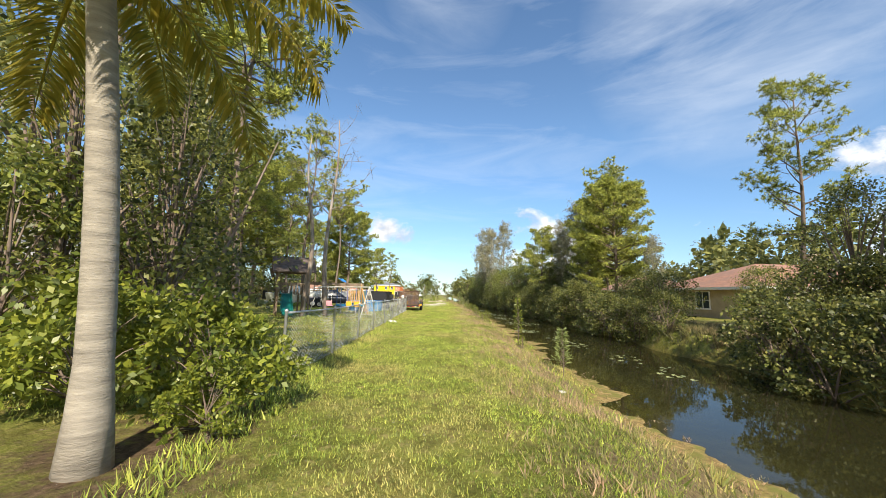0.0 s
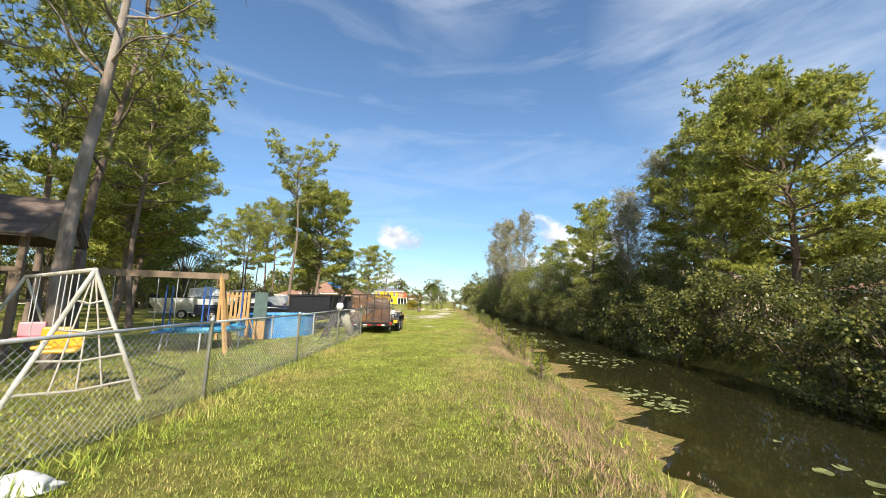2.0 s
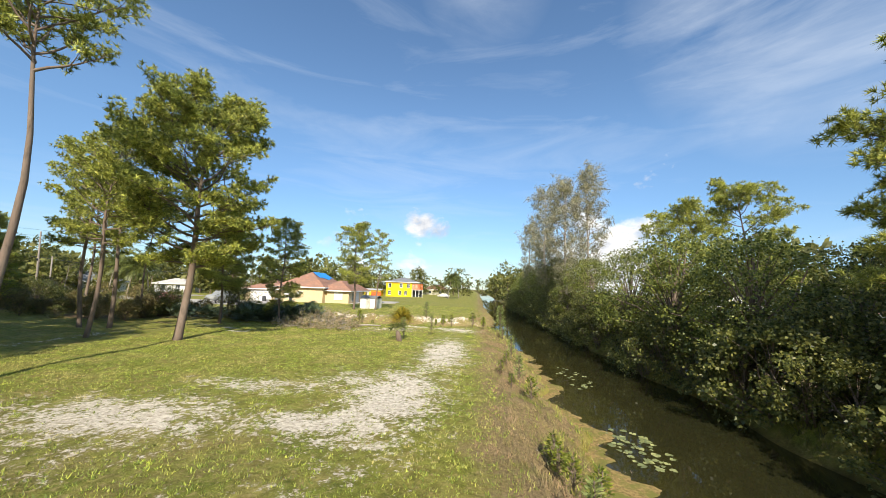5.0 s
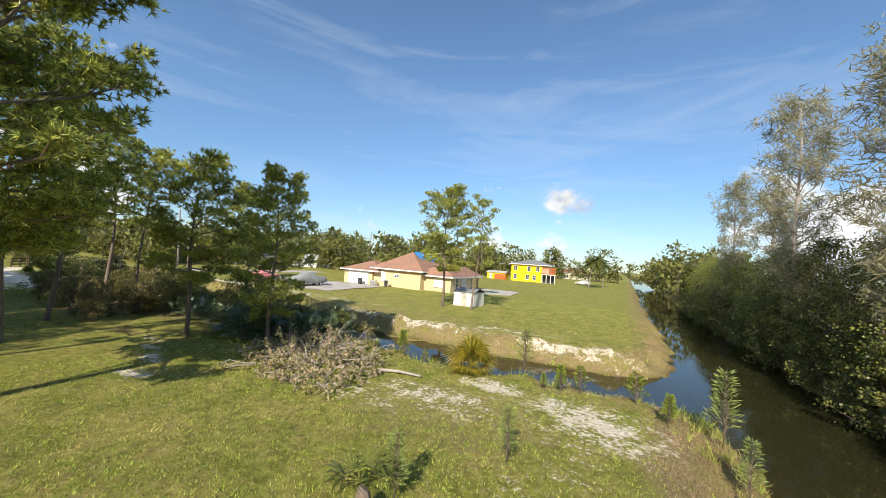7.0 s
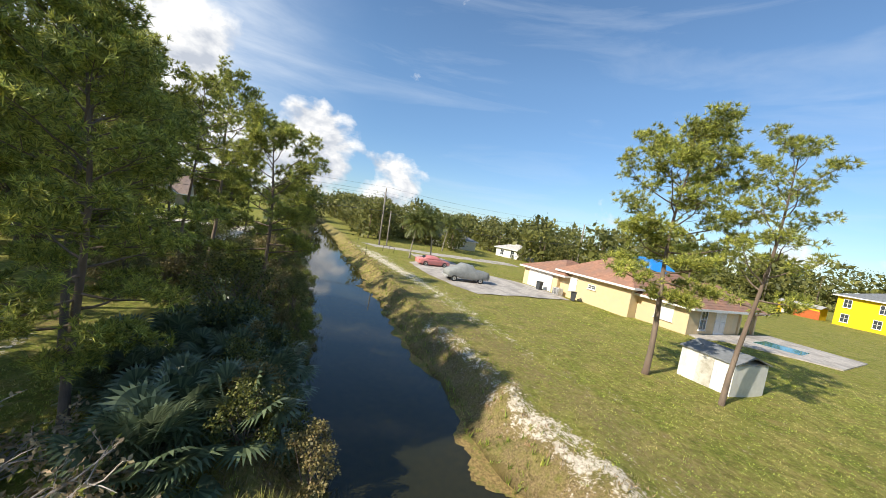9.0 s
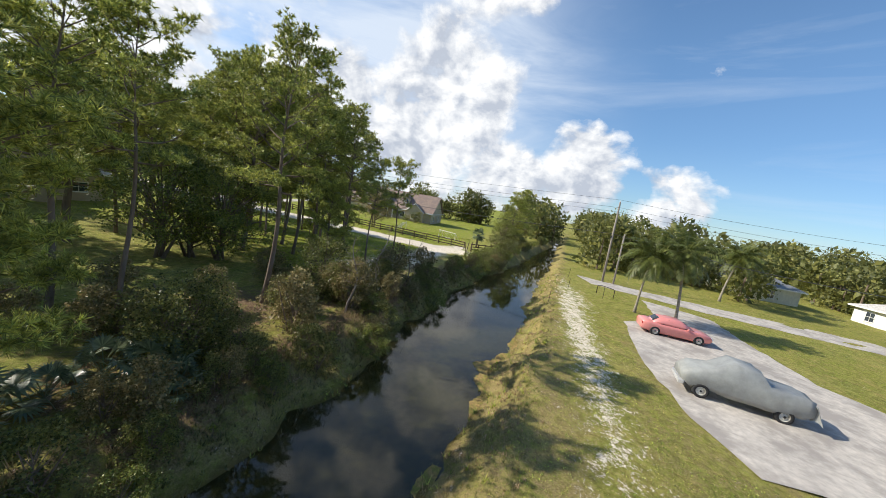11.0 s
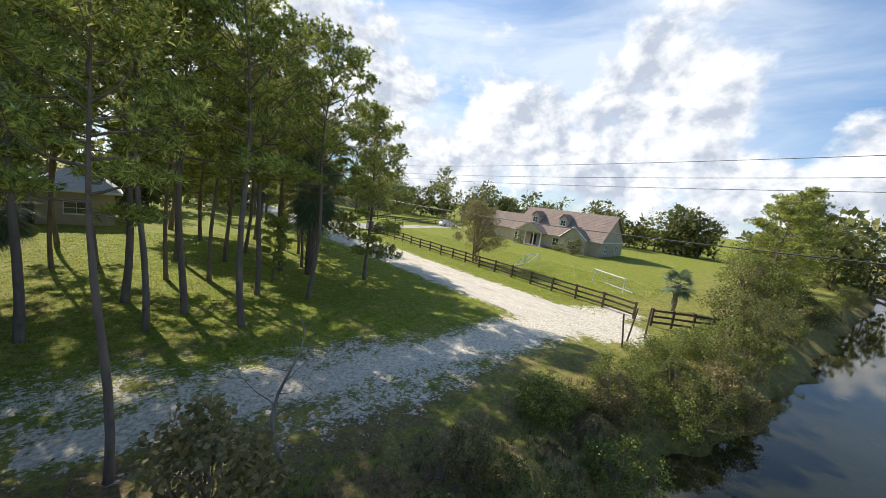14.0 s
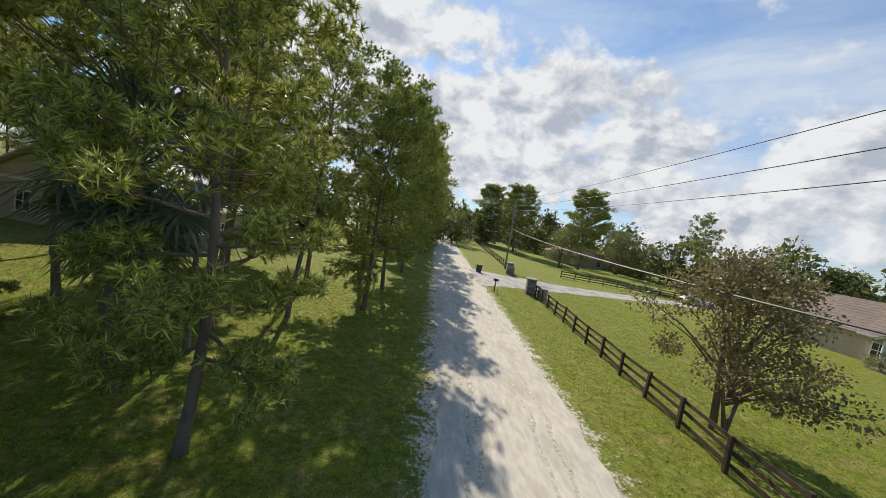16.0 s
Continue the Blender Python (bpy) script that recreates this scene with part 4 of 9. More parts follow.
# ---- plain materials for made things ----
GALV = material("galvanised_steel", (0.66, 0.66, 0.66), 0.5, 0.45, scale=12, vary=0.2, alt=(0.45, 0.45, 0.44), alt_scale=2.0)
RUST = material("rusty_black_steel", (0.05, 0.042, 0.04), 0.55, 0.5, scale=8, vary=0.4, alt=(0.16, 0.075, 0.04), alt_scale=1.6, alt_lo=0.5, alt_hi=0.7)
MESHRUST = material("rusted_mesh", (0.1, 0.07, 0.052), 0.8, 0.2, scale=6, vary=0.4, alt=(0.2, 0.1, 0.05), alt_scale=1.2)
BLACK = material("black_paint", (0.018, 0.018, 0.02), 0.4, scale=6, vary=0.3)
TYRE = material("tyre_rubber", (0.025, 0.025, 0.026), 0.85, scale=20, vary=0.3, bump=0.3)
WHITE = material("white_paint", (0.78, 0.77, 0.74), 0.45, scale=3, vary=0.1, alt=(0.6, 0.57, 0.52), alt_scale=1.1, alt_lo=0.55, alt_hi=0.8)
OLDWHITE = material("dirty_white", (0.68, 0.66, 0.6), 0.6, scale=3, vary=0.2, alt=(0.4, 0.37, 0.3), alt_scale=1.5)
RED = material("red_plastic", (0.5, 0.03, 0.02), 0.35, scale=5, vary=0.2)
BLUE = material("blue_plastic", (0.03, 0.12, 0.42), 0.4, scale=4, vary=0.25)
PALEBLUE = material("pool_blue", (0.05, 0.25, 0.6), 0.45, scale=3, vary=0.3, alt=(0.12, 0.35, 0.62), alt_scale=1.2)
TEAL = material("green_slide_plastic", (0.01, 0.17, 0.14), 0.35, scale=3, vary=0.2)
PINK = material("pink_plastic", (0.7, 0.3, 0.33), 0.5, scale=3, vary=0.2)
YELLOW = material("yellow_plastic", (0.75, 0.42, 0.03), 0.45, scale=4, vary=0.2)
ORANGE = material("orange_paint", (0.55, 0.13, 0.03), 0.55, scale=4, vary=0.3)
TIMBER = material("weathered_timber", (0.26, 0.19, 0.13), 0.85, scale=5, vary=0.35, bump=0.5, stretch=(1, 1, 0.3), obrand=0.12)
NEWTIMBER = material("yellow_timber", (0.5, 0.3, 0.12), 0.75, scale=5, vary=0.3, bump=0.4, obrand=0.12)
GREYTIMBER = material("grey_pallet_wood", (0.27, 0.26, 0.25), 0.9, scale=6, vary=0.3, bump=0.5, obrand=0.15)
SHINGLE = material("brown_shingles", (0.16, 0.12, 0.1), 0.9, scale=5, vary=0.35, bump=0.8, obrand=0.15)
GLASS = material("dark_glass", (0.02, 0.025, 0.03), 0.06, scale=2, vary=0.3, spec=0.8)
CHROME = material("white_wheel", (0.7, 0.7, 0.7), 0.3, 0.5, scale=8, vary=0.15)
CARPET = material("rolled_carpet", (0.5, 0.46, 0.36), 0.95, scale=24, vary=0.35, bump=0.8, bump_scale=60)
TARP = material("blue_tarp", (0.02, 0.3, 0.85), 0.4, scale=4, vary=0.2, bump=0.5, bump_scale=8)
STONE = material("pale_stone", (0.55, 0.52, 0.46), 0.9, scale=6, vary=0.3, bump=0.8, obrand=0.2)
ROPE = material("pale_rope", (0.55, 0.5, 0.42), 0.9, scale=20, vary=0.2)
AMBER = material("rusted_tin", (0.3, 0.1, 0.04), 0.7, 0.3, scale=8, vary=0.4)


def line(*pts, r=0.02, n=6):
    return Mesh().tube(pts, r, n)


def plank(x0, y0, z0, x1, y1, z1, m=None):
    return Mesh().box(x0, y0, z0, x1, y1, z1, m)


# ---- chain-link fence ----
FX = 0.45


def chain_link():
    f = thing("chain_link_fence", "galvanised chain-link garden fence on round steel posts", "fence", pose(FX, 0, 0))
    ys = [19.2 - 3.05 * k for k in range(3, 0, -1)] + [19.2, 22.6, 26.0, 29.4, 32.8, 36.2]
    tall = 1.2
    post = Mesh().lathe([(0.03, -0.3), (0.03, tall), (0.036, tall + 0.005), (0.034, tall + 0.03), (0.015, tall + 0.055)], 10).data("post", GALV, True)
    fat = Mesh().lathe([(0.04, -0.3), (0.04, tall + 0.06), (0.048, tall + 0.065), (0.044, tall + 0.1), (0.015, tall + 0.125)], 12).data("post", GALV, True)
    for i, y in enumerate(ys):
        part("post", fat if i == len(ys) - 1 else post, None, f, m=pose(0, y, h(FX, y), 0.8 * math.sin(i * 2.1), 1.0 * math.sin(i * 1.3)))
    for w in (3.05, 3.4):
        n = int(w / 0.085)
        net, top, step = Mesh(), tall - 0.06, w / n
        for k in range(-int(top / step) - 1, n):
            for s in (1, -1):
                a, b = k * step, k * step + top * 0.92
                z0, z1 = 0.03, top
                lo, hi = max(a, 0), min(b, w)
                if hi <= lo:
                    continue
                p, q = z0 + (lo - a) / (b - a) * (z1 - z0), z0 + (hi - a) / (b - a) * (z1 - z0)
                if s < 0:
                    lo, hi = w - lo, w - hi
                net.tube([(0.004 * s, lo, p), (-0.004 * s, (lo + hi) / 2, (p + q) / 2), (0.004 * s, hi, q)], 0.0024, 3, cap=False)
        rail = Mesh().tube([(0, 0, tall - 0.02), (0, w / 2, tall - 0.026), (0, w, tall - 0.02)], 0.021, 8)
        nd, rd = net.data("wire_netting", GALV, True), rail.data("top_rail", GALV, True)
        for a, b in zip(ys, ys[1:]):
            if abs((b - a) - w) < 0.25:
                z = h(FX, a)
                m = pose(0, a, z, math.degrees(math.atan2(h(FX, b) - z, b - a)), 0, 0) @ Matrix.Diagonal((1, (b - a) / w, 1, 1))
                part("wire_netting", nd, None, f, m=m)
                part("top_rail", rd, None, f, m=m)


chain_link()


def wheel(parent, x, y, z, r=0.34, w=0.22, rim=OLDWHITE, spin=0.0, name="wheel", flip=1):
    """A tyre on a spoked rim, its axle along x."""
    m = pose(x, y, z, 0, 90 * flip, 0)
    t = Mesh().lathe([(r * 0.62, -w / 2), (r * 0.93, -w / 2), (r, -w * 0.36), (r, w * 0.36), (r * 0.93, w / 2), (r * 0.62, w / 2), (r * 0.58, 0)], 28, caps=False)
    ob = part(name, t, TYRE, parent, m=m, smooth=True)
    k = Mesh().lathe([(r * 0.6, -w * 0.4), (r * 0.63, w * 0.42), (r * 0.55, w * 0.46), (r * 0.5, w * 0.2), (r * 0.2, w * 0.26), (r * 0.18, w * 0.42), (r * 0.05, w * 0.43)], 24)
    for i in range(8):
        a = 2 * math.pi * i / 8 + spin
        k.box(-0.022, r * 0.2, w * 0.2, 0.022, r * 0.56, w * 0.34, pose(0, 0, 0, 0, 0, math.degrees(a)))
    part("rim", k, rim, ob)
    part("hub", Mesh().lathe([(r * 0.16, w * 0.3), (r * 0.16, w * 0.5), (r * 0.1, w * 0.54)], 12), BLACK, ob)
    return ob


def utility_trailer():
    t = thing("utility_trailer", "black tandem-axle utility trailer with a rusty mesh ramp and scrap load", "trailer", pose(0.6, 37.4, 0))
    W, Ln = 0.95, 4.75
    fr = Mesh()
    for x in (-W, W - 0.06):
        fr.box(x, 0, 0.44, x + 0.06, Ln, 0.56)
    for y in (0, 0.9, 1.9, 2.9, 3.9, Ln - 0.06):
        fr.box(-W, y, 0.45, W, y + 0.06, 0.53)
    part("frame", fr, RUST, t, bevel=0.006)
    for i in range(9):
        x = -W + 0.06 + i * (2 * W - 0.12) / 9
        part("floor_plank", plank(x + 0.005, 0.05, 0.56, x + (2 * W - 0.12) / 9 - 0.005, Ln - 0.05, 0.595), TIMBER, t)
    for s, nm in ((-1, "side_rail"), (1, "side_rail")):
        r = Mesh()
        x = s * (W - 0.03)
        r.tube([(x, 0.02, 0.86), (x, Ln - 0.02, 0.86)], 0.024, 6)
        for y in (0.03, 0.8, 1.55, 2.9, 3.7, Ln - 0.03):
            r.box(x - 0.022, y - 0.022, 0.5, x + 0.022, y + 0.022, 0.87)
        part(nm, r, RUST, t)
    part("front_rail", Mesh().tube([(-W, Ln - 0.03, 0.86), (W, Ln - 0.03, 0.86)], 0.024, 6), RUST, t)
    # the ramp stands upright at the back
    g = part("ramp_gate", Mesh(), RUST, t)
    for i in range(6):
        x = -W + 0.03 + i * (2 * W - 0.06) / 5
        part("gate_bar", plank(x - 0.018, -0.07, 0.5, x + 0.018, -0.03, 1.86), RUST, g)
    for z in (0.52, 1.84):
        part("gate_bar", plank(-W, -0.075, z - 0.02, W, -0.025, z + 0.02), RUST, g)
    part("gate_bar", plank(-W, -0.06, 1.16, W, -0.035, 1.19), RUST, g)
    mesh = Mesh()
    n, top, bot, w = 46, 1.82, 0.54, 2 * W
    st = w / n
    for k in range(-30, n):
        for s in (1, -1):
            a, b = k * st, k * st + (top - bot) * 0.95
            lo, hi = max(a, 0), min(b, w)
            if hi > lo:
                p, q = bot + (lo - a) / (b - a) * (top - bot), bot + (hi - a) / (b - a) * (top - bot)
                u, v = (lo, hi) if s > 0 else (w - lo, w - hi)
                d = 0.011
                mesh.add([(-W + u - d, -0.052, p), (-W + u + d, -0.052, p), (-W + v + d, -0.05, q), (-W + v - d, -0.05, q)], [(0, 1, 2, 3)])
    part("expanded_mesh", mesh, MESHRUST, g, "rusty brown expanded mesh")
    part("bumper_bar", plank(-W - 0.02, -0.09, 0.36, W + 0.02, -0.02, 0.47), BLACK, t, bevel=0.006)
    for x0, x1, mt in ((-0.95, -0.72, RED), (-0.72, -0.62, WHITE), (-0.35, -0.12, WHITE), (-0.12, 0.1, RED), (0.35, 0.58, RED), (0.58, 0.72, WHITE)):
        part("reflector_strip", plank(x0, -0.098, 0.39, x1, -0.088, 0.44), mt, t)
    part("plate_tag", plank(-0.93, -0.085, 1.0, -0.72, -0.078, 1.12), WHITE, t, "small white tag")
    for x in (-W - 0.02, W + 0.02):
        part("tail_lamp", plank(x - 0.07, -0.06, 0.42, x + 0.07, 0.06, 0.54), RED, t, bevel=0.01)
        part("jack_stand", Mesh().tube([(x * 0.98, 0.1, 0.5), (x * 0.98, 0.1, 0.16)], 0.02, 6), GALV, t)
    for s in (-1, 1):
        fd = Mesh()
        prof = [(0.95, 0.52), (1.05, 0.72), (1.35, 0.8), (2.95, 0.8), (3.25, 0.72), (3.35, 0.52)]
        xa, xb = s * (W + 0.02), s * (W + 0.29)
        vs = [(x, y, z) for y, z in prof for x in (xa, xb)] + [(x, y * 1.0, z - 0.02) for y, z in prof for x in (xa, xb)]
        k = len(prof)
        fs = [(2 * i, 2 * i + 1, 2 * i + 3, 2 * i + 2) for i in range(k - 1)] + [(2 * k + 2 * i, 2 * k + 2 * i + 2, 2 * k + 2 * i + 3, 2 * k + 2 * i + 1) for i in range(k - 1)]
        fs += [(2 * i + 1, 2 * k + 2 * i + 1, 2 * k + 2 * i + 3, 2 * i + 3) for i in range(k - 1)]
        part("mudguard", fd.add(vs, fs), RUST, t)
        for y in (1.66, 2.59):
            wheel(t, s * (W + 0.16), y, 0.35, 0.35, 0.22, flip=s)
        part("step_plate", plank(s * (W + 0.03), 0.86, 0.42, s * (W + 0.27), 0.9, 0.66), BLACK, t)
        part("warning_label", plank(s * (W + 0.05), 0.85, 0.46, s * (W + 0.25), 0.857, 0.62), YELLOW, t)
    part("drawbar", Mesh().tube([(-W + 0.1, Ln, 0.5), (0, Ln + 1.2, 0.5), (W - 0.1, Ln, 0.5)], 0.05, 6), RUST, t)
    # what lies on it
    O = pose(0.6, 37.4, 0)
    b = thing("plastic_bucket", "white plastic bucket with a blue lid on the trailer", "bucket", O @ pose(0.35, 2.0, 0.6))
    part("body", Mesh().lathe([(0.13, 0), (0.16, 0.36), (0.165, 0.37), (0.15, 0.37), (0.13, 0.3)], 20), OLDWHITE, b, smooth=True)
    part("lid", Mesh().lathe([(0.17, 0.36), (0.17, 0.4), (0.1, 0.42)], 20), BLUE, b)
    b = thing("blue_tarpaulin", "crumpled dark blue tarpaulin on the trailer floor", "tarp", O @ pose(-0.2, 1.35, 0.6))
    part("sheet", lump(31, 0.75, 0.55, 0.3, 0.35), BLUE, b, smooth=True)
    b = thing("grey_pallet", "broken grey plastic pallet leaning on the trailer gate", "pallet", O @ pose(0.35, 0.35, 0.62, 62, 0, 15))
    for i in range(7):
        part("slat", plank(-0.5, i * 0.15, 0, 0.5, i * 0.15 + 0.1, 0.03), GREYTIMBER, b)
    for x in (-0.5, 0, 0.44):
        part("bearer", plank(x, 0, -0.09, x + 0.06, 1.0, 0), GREYTIMBER, b)
    b = thing("wooden_pallet", "weathered grey wooden pallet stood on edge in the trailer", "pallet", O @ pose(-0.35, 3.2, 0.62, 72, 0, 20))
    for i in range(5):
        part("slat", plank(-0.55, i * 0.19, 0, 0.55, i * 0.19 + 0.14, 0.025), GREYTIMBER, b)
    for x in (-0.5, 0.42):
        part("bearer", plank(x, 0, -0.09, x + 0.06, 0.95, 0), GREYTIMBER, b)
    rnd = random.Random(7)
    for i in range(11):
        x, y = rnd.uniform(-0.6, 0.65), rnd.uniform(1.9, 3.9)
        p = O @ pose(x, y, 0.62 + rnd.uniform(0, 0.12), 0, 0, rnd.uniform(0, 180))
        b = thing("scrap_bicycle_frame" if i < 4 else "scrap_metal_pipe", "bent scrap metal tubing heaped on the trailer", "scrap", p, group="scrap on the trailer")
        if i < 4:
            part("tubing", Mesh().tube([(-0.5, 0, 0.1), (-0.2, 0.05, 0.45), (0.35, 0, 0.42), (0.1, 0, 0.08), (-0.2, 0.05, 0.45)], 0.018, 6), OLDWHITE if i % 2 else GALV, b)
            for q in (-0.5, 0.45):
                ring = [(q + 0.3 * math.cos(a), 0.03, 0.3 + 0.3 * math.sin(a)) for a in [2 * math.pi * k / 18 for k in range(18)]]
                part("wheel_ring", Mesh().tube(ring, 0.018, 5, closed=True), BLACK, b)
        else:
            part("pipe", Mesh().tube([(-0.6, 0, 0.05), (0, rnd.uniform(-0.2, 0.2), 0.22), (0.6, 0, 0.3)], rnd.uniform(0.018, 0.04), 6), rnd.choice([GALV, OLDWHITE, RUST, AMBER]), b)
    tang = [Mesh() for q in range(3)]
    for i in range(75):
        c = Vector((rnd.uniform(-0.75, 0.78), rnd.uniform(1.7, 4.2), 0.0))
        c.z = 0.66 + rnd.random() * (0.42 - 0.3 * abs(c.x))
        d = Vector((rnd.gauss(0, 1), rnd.gauss(0, 1), rnd.gauss(0.1, 0.5))).normalized() * rnd.uniform(0.12, 0.34)
        k = Vector((rnd.uniform(-0.12, 0.12), rnd.uniform(-0.12, 0.12), rnd.uniform(0, 0.15)))
        a, e = c - d, c + d
        a.z, e.z = max(a.z, 0.62), max(e.z, 0.62)
        tang[i % 3].tube([a, c + k, e], rnd.uniform(0.008, 0.02), 5)
    b = thing("scrap_heap", "tangle of silver, white and black scrap tubing on the trailer", "scrap", O)
    for m, mt in zip(tang, (GALV, OLDWHITE, BLACK)):
        tagged(part("tubing", m, mt, b), kind="stuff")
    b = thing("gas_bottle", "small white gas bottle on the trailer side", "gas bottle", O @ pose(0.62, 3.2, 0.62))
    part("tank", Mesh().lathe([(0.1, 0), (0.16, 0.04), (0.17, 0.2), (0.12, 0.3), (0.04, 0.33)], 18), WHITE, b, smooth=True)
    part("collar", Mesh().lathe([(0.09, 0.3), (0.1, 0.42), (0.085, 0.42), (0.08, 0.31)], 14), WHITE, b)
    b = thing("white_table_top", "white folding table top lying across the trailer front", "table top", O @ pose(0.3, 4.25, 0.89))
    part("board", plank(-0.45, -0.3, 0, 0.6, 0.3, 0.05), OLDWHITE, b, bevel=0.01)
    b = thing("rusty_chair_frame", "rusty orange folded chair on the trailer front", "scrap", O @ pose(0.0, 4.2, 0.95, 0, 0, 10))
    part("seat", plank(-0.3, -0.2, 0, 0.5, 0.2, 0.05), AMBER, b)
    part("back", plank(-0.34, -0.2, 0, -0.3, 0.2, 0.3), AMBER, b)
    b = thing("car_jack", "black floor jack with a long grey handle on the trailer", "jack", O @ pose(0.6, 4.0, 0.62))
    part("body", plank(-0.12, -0.3, 0, 0.12, 0.3, 0.14), BLACK, b, bevel=0.02)
    part("handle", line((0, 0, 0.1), (-0.3, 0.15, 1.25), r=0.016), BLACK, b)
    part("grip", line((-0.28, 0.14, 1.17), (-0.31, 0.155, 1.32), r=0.03), BLACK, b)
    for i, (x, y, tx, ty, mt) in enumerate(((-0.75, 3.6, -0.12, 0.1, NEWTIMBER), (-0.6, 3.9, 0.1, 0.15, NEWTIMBER), (-0.2, 3.75, 0.05, 0.2, BLUE))):
        b = thing("long_handled_tool", "wooden-handled shovel standing up in the trailer", "shovel", O @ pose(x, y, 0.6), group="tools on the trailer")
        part("handle", line((0, 0, 0.25), (tx, ty, 1.3 - 0.25 * i), r=0.018), mt, b)
        part("blade", plank(-0.1, -0.015, 0, 0.1, 0.015, 0.3, pose(0, 0, 0, 6 * i, 0, 20)), AMBER, b)
    b = thing("orange_bracket", "orange-red steel bracket on the front of the trailer", "bracket", O @ pose(1.0, 4.75, 0.5))
    for q in ((0, 0, -0.15, 0.04, 0.05, 0.3), (0, 0.25, -0.15, 0.04, 0.3, 0.3), (0, 0, 0.26, 0.04, 0.3, 0.3)):
        part("bar", plank(*q), ORANGE, b)
    for col, word, m in ((YELLOW, "yellow", O @ pose(-0.35, 0.4, 0.6)), (BLUE, "blue", O @ pose(0.55, 0.55, 0.6, 0, 0, 12))):
        b = thing("plastic_crate", "%s plastic crate on the trailer floor behind the ramp" % word, "crate", m)
        part("base", plank(-0.28, -0.18, 0, 0.28, 0.18, 0.02), col, b)
        for q in ((-0.28, -0.18, 0.02, 0.28, -0.16), (-0.28, 0.16, 0.02, 0.28, 0.18), (-0.28, -0.16, 0.02, -0.26, 0.16), (0.26, -0.16, 0.02, 0.28, 0.16)):
            part("side", plank(q[0], q[1], 0.02, q[3], q[4], 0.26), col, b)
        part("rim", Mesh().tube([(-0.28, -0.18, 0.26), (0.28, -0.18, 0.26), (0.28, 0.18, 0.26), (-0.28, 0.18, 0.26)], 0.016, 6, closed=True), col, b)


def lump(seed, rx, ry, rz, rough=0.3, n=14):
    """A heap with an uneven skin, resting on its flat underside."""
    M = Mesh()
    noise.seed_set(seed)
    for i in range(n // 2 + 1):
        f = math.pi / 2 * i / (n // 2)
        for j in range(n):
            a = 2 * math.pi * j / n
            d = Vector((math.cos(a) * math.cos(f), math.sin(a) * math.cos(f), math.sin(f)))
            k = 1 + rough * noise.noise(d * 1.7 + Vector((seed, 0, 0))) + rough * 0.5 * noise.noise(d * 4 + Vector((0, seed, 0)))
            M.v.append((d.x * rx * k, d.y * ry * k, max(0, d.z * rz * k)))
    for i in range(n // 2):
        for j in range(n):
            M.f.append((i * n + j, i * n + (j + 1) % n, (i + 1) * n + (j + 1) % n, (i + 1) * n + j))
    M.f.append(tuple(reversed(range(n))))
    return M


utility_trailer()


def dump_trailer():
    t = thing("box_trailer", "black steel dump trailer with a spare wheel on its side", "trailer", pose(-2.8, 38.5, 0))
    W, Ln = 1.05, 4.6
    bx = Mesh()
    for x0, y0, x1, y1 in ((-W, 0, -W + 0.06, Ln), (W - 0.06, 0, W, Ln), (-W + 0.06, Ln - 0.06, W - 0.06, Ln), (-W + 0.06, 0, W - 0.06, 0.06)):
        bx.box(x0, y0, 0.72, x1, y1, 1.72)
    part("box_side", bx, BLACK, t, bevel=0.01)
    part("box_floor", plank(-W, 0, 0.66, W, Ln, 0.716), BLACK, t)
    rim = Mesh()
    for x in (-W, W):
        rim.box(x - 0.05, -0.03, 1.724, x + 0.05, Ln + 0.03, 1.8)
    for y in (0.0, Ln):
        rim.box(-W + 0.05, y - 0.05, 1.724, W - 0.05, y + 0.05, 1.8)
    part("top_rim", rim, BLACK, t)
    for s in (-1, 1):
        for y in (0.35, 1.3, 2.25, 3.2, 4.2):
            part("side_rib", plank(s * W, y - 0.035, 0.72, s * (W + 0.06), y + 0.035, 1.72), BLACK, t)
    fr = Mesh()
    for x in (-0.5, 0.44):
        fr.box(x, -0.2, 0.5, x + 0.08, Ln + 0.5, 0.66)
    part("chassis", fr, RUST, t)
    for s in (-1, 1):
        for y in (1.7, 2.6):
            wheel(t, s * (W - 0.08), y, 0.36, 0.36, 0.2, flip=s)
    wheel(t, W + 0.17, 3.55, 1.12, 0.39, 0.24, name="spare_wheel")
    part("drawbar", Mesh().tube([(-0.5, Ln + 0.3, 0.55), (0, Ln + 1.6, 0.5), (0.5, Ln + 0.3, 0.55)], 0.05, 6), RUST, t)


dump_trailer()


def loft(stations, n_side=6):
    """A body along y through sections (y, z bottom, z belt, z top, half width bottom, half width belt, half width top)."""
    M = Mesh()
    for y, zb, zm, zt, wb, wm, wt in stations:
        half = [(wb * 0.85, zb), (wb, zb + (zm - zb) * 0.25), (wm, zb + (zm - zb) * 0.75), (wm * 0.99, zm), ((wm + wt) / 2, (zm + zt) / 2 if zt > zm else zm), (wt, zt), (wt * 0.5, zt + 0.02)]
        ring = [(x, y, z) for x, z in half] + [(-x, y, z) for x, z in reversed(half)]
        M.v.extend(ring)
    k = 14
    for i in range(len(stations) - 1):
        for j in range(k):
            M.f.append((i * k + j, (i + 1) * k + j, (i + 1) * k + (j + 1) % k, i * k + (j + 1) % k))
    M.f.append(tuple(range(k)))
    M.f.append(tuple(reversed(range((len(stations) - 1) * k, len(stations) * k))))
    return M


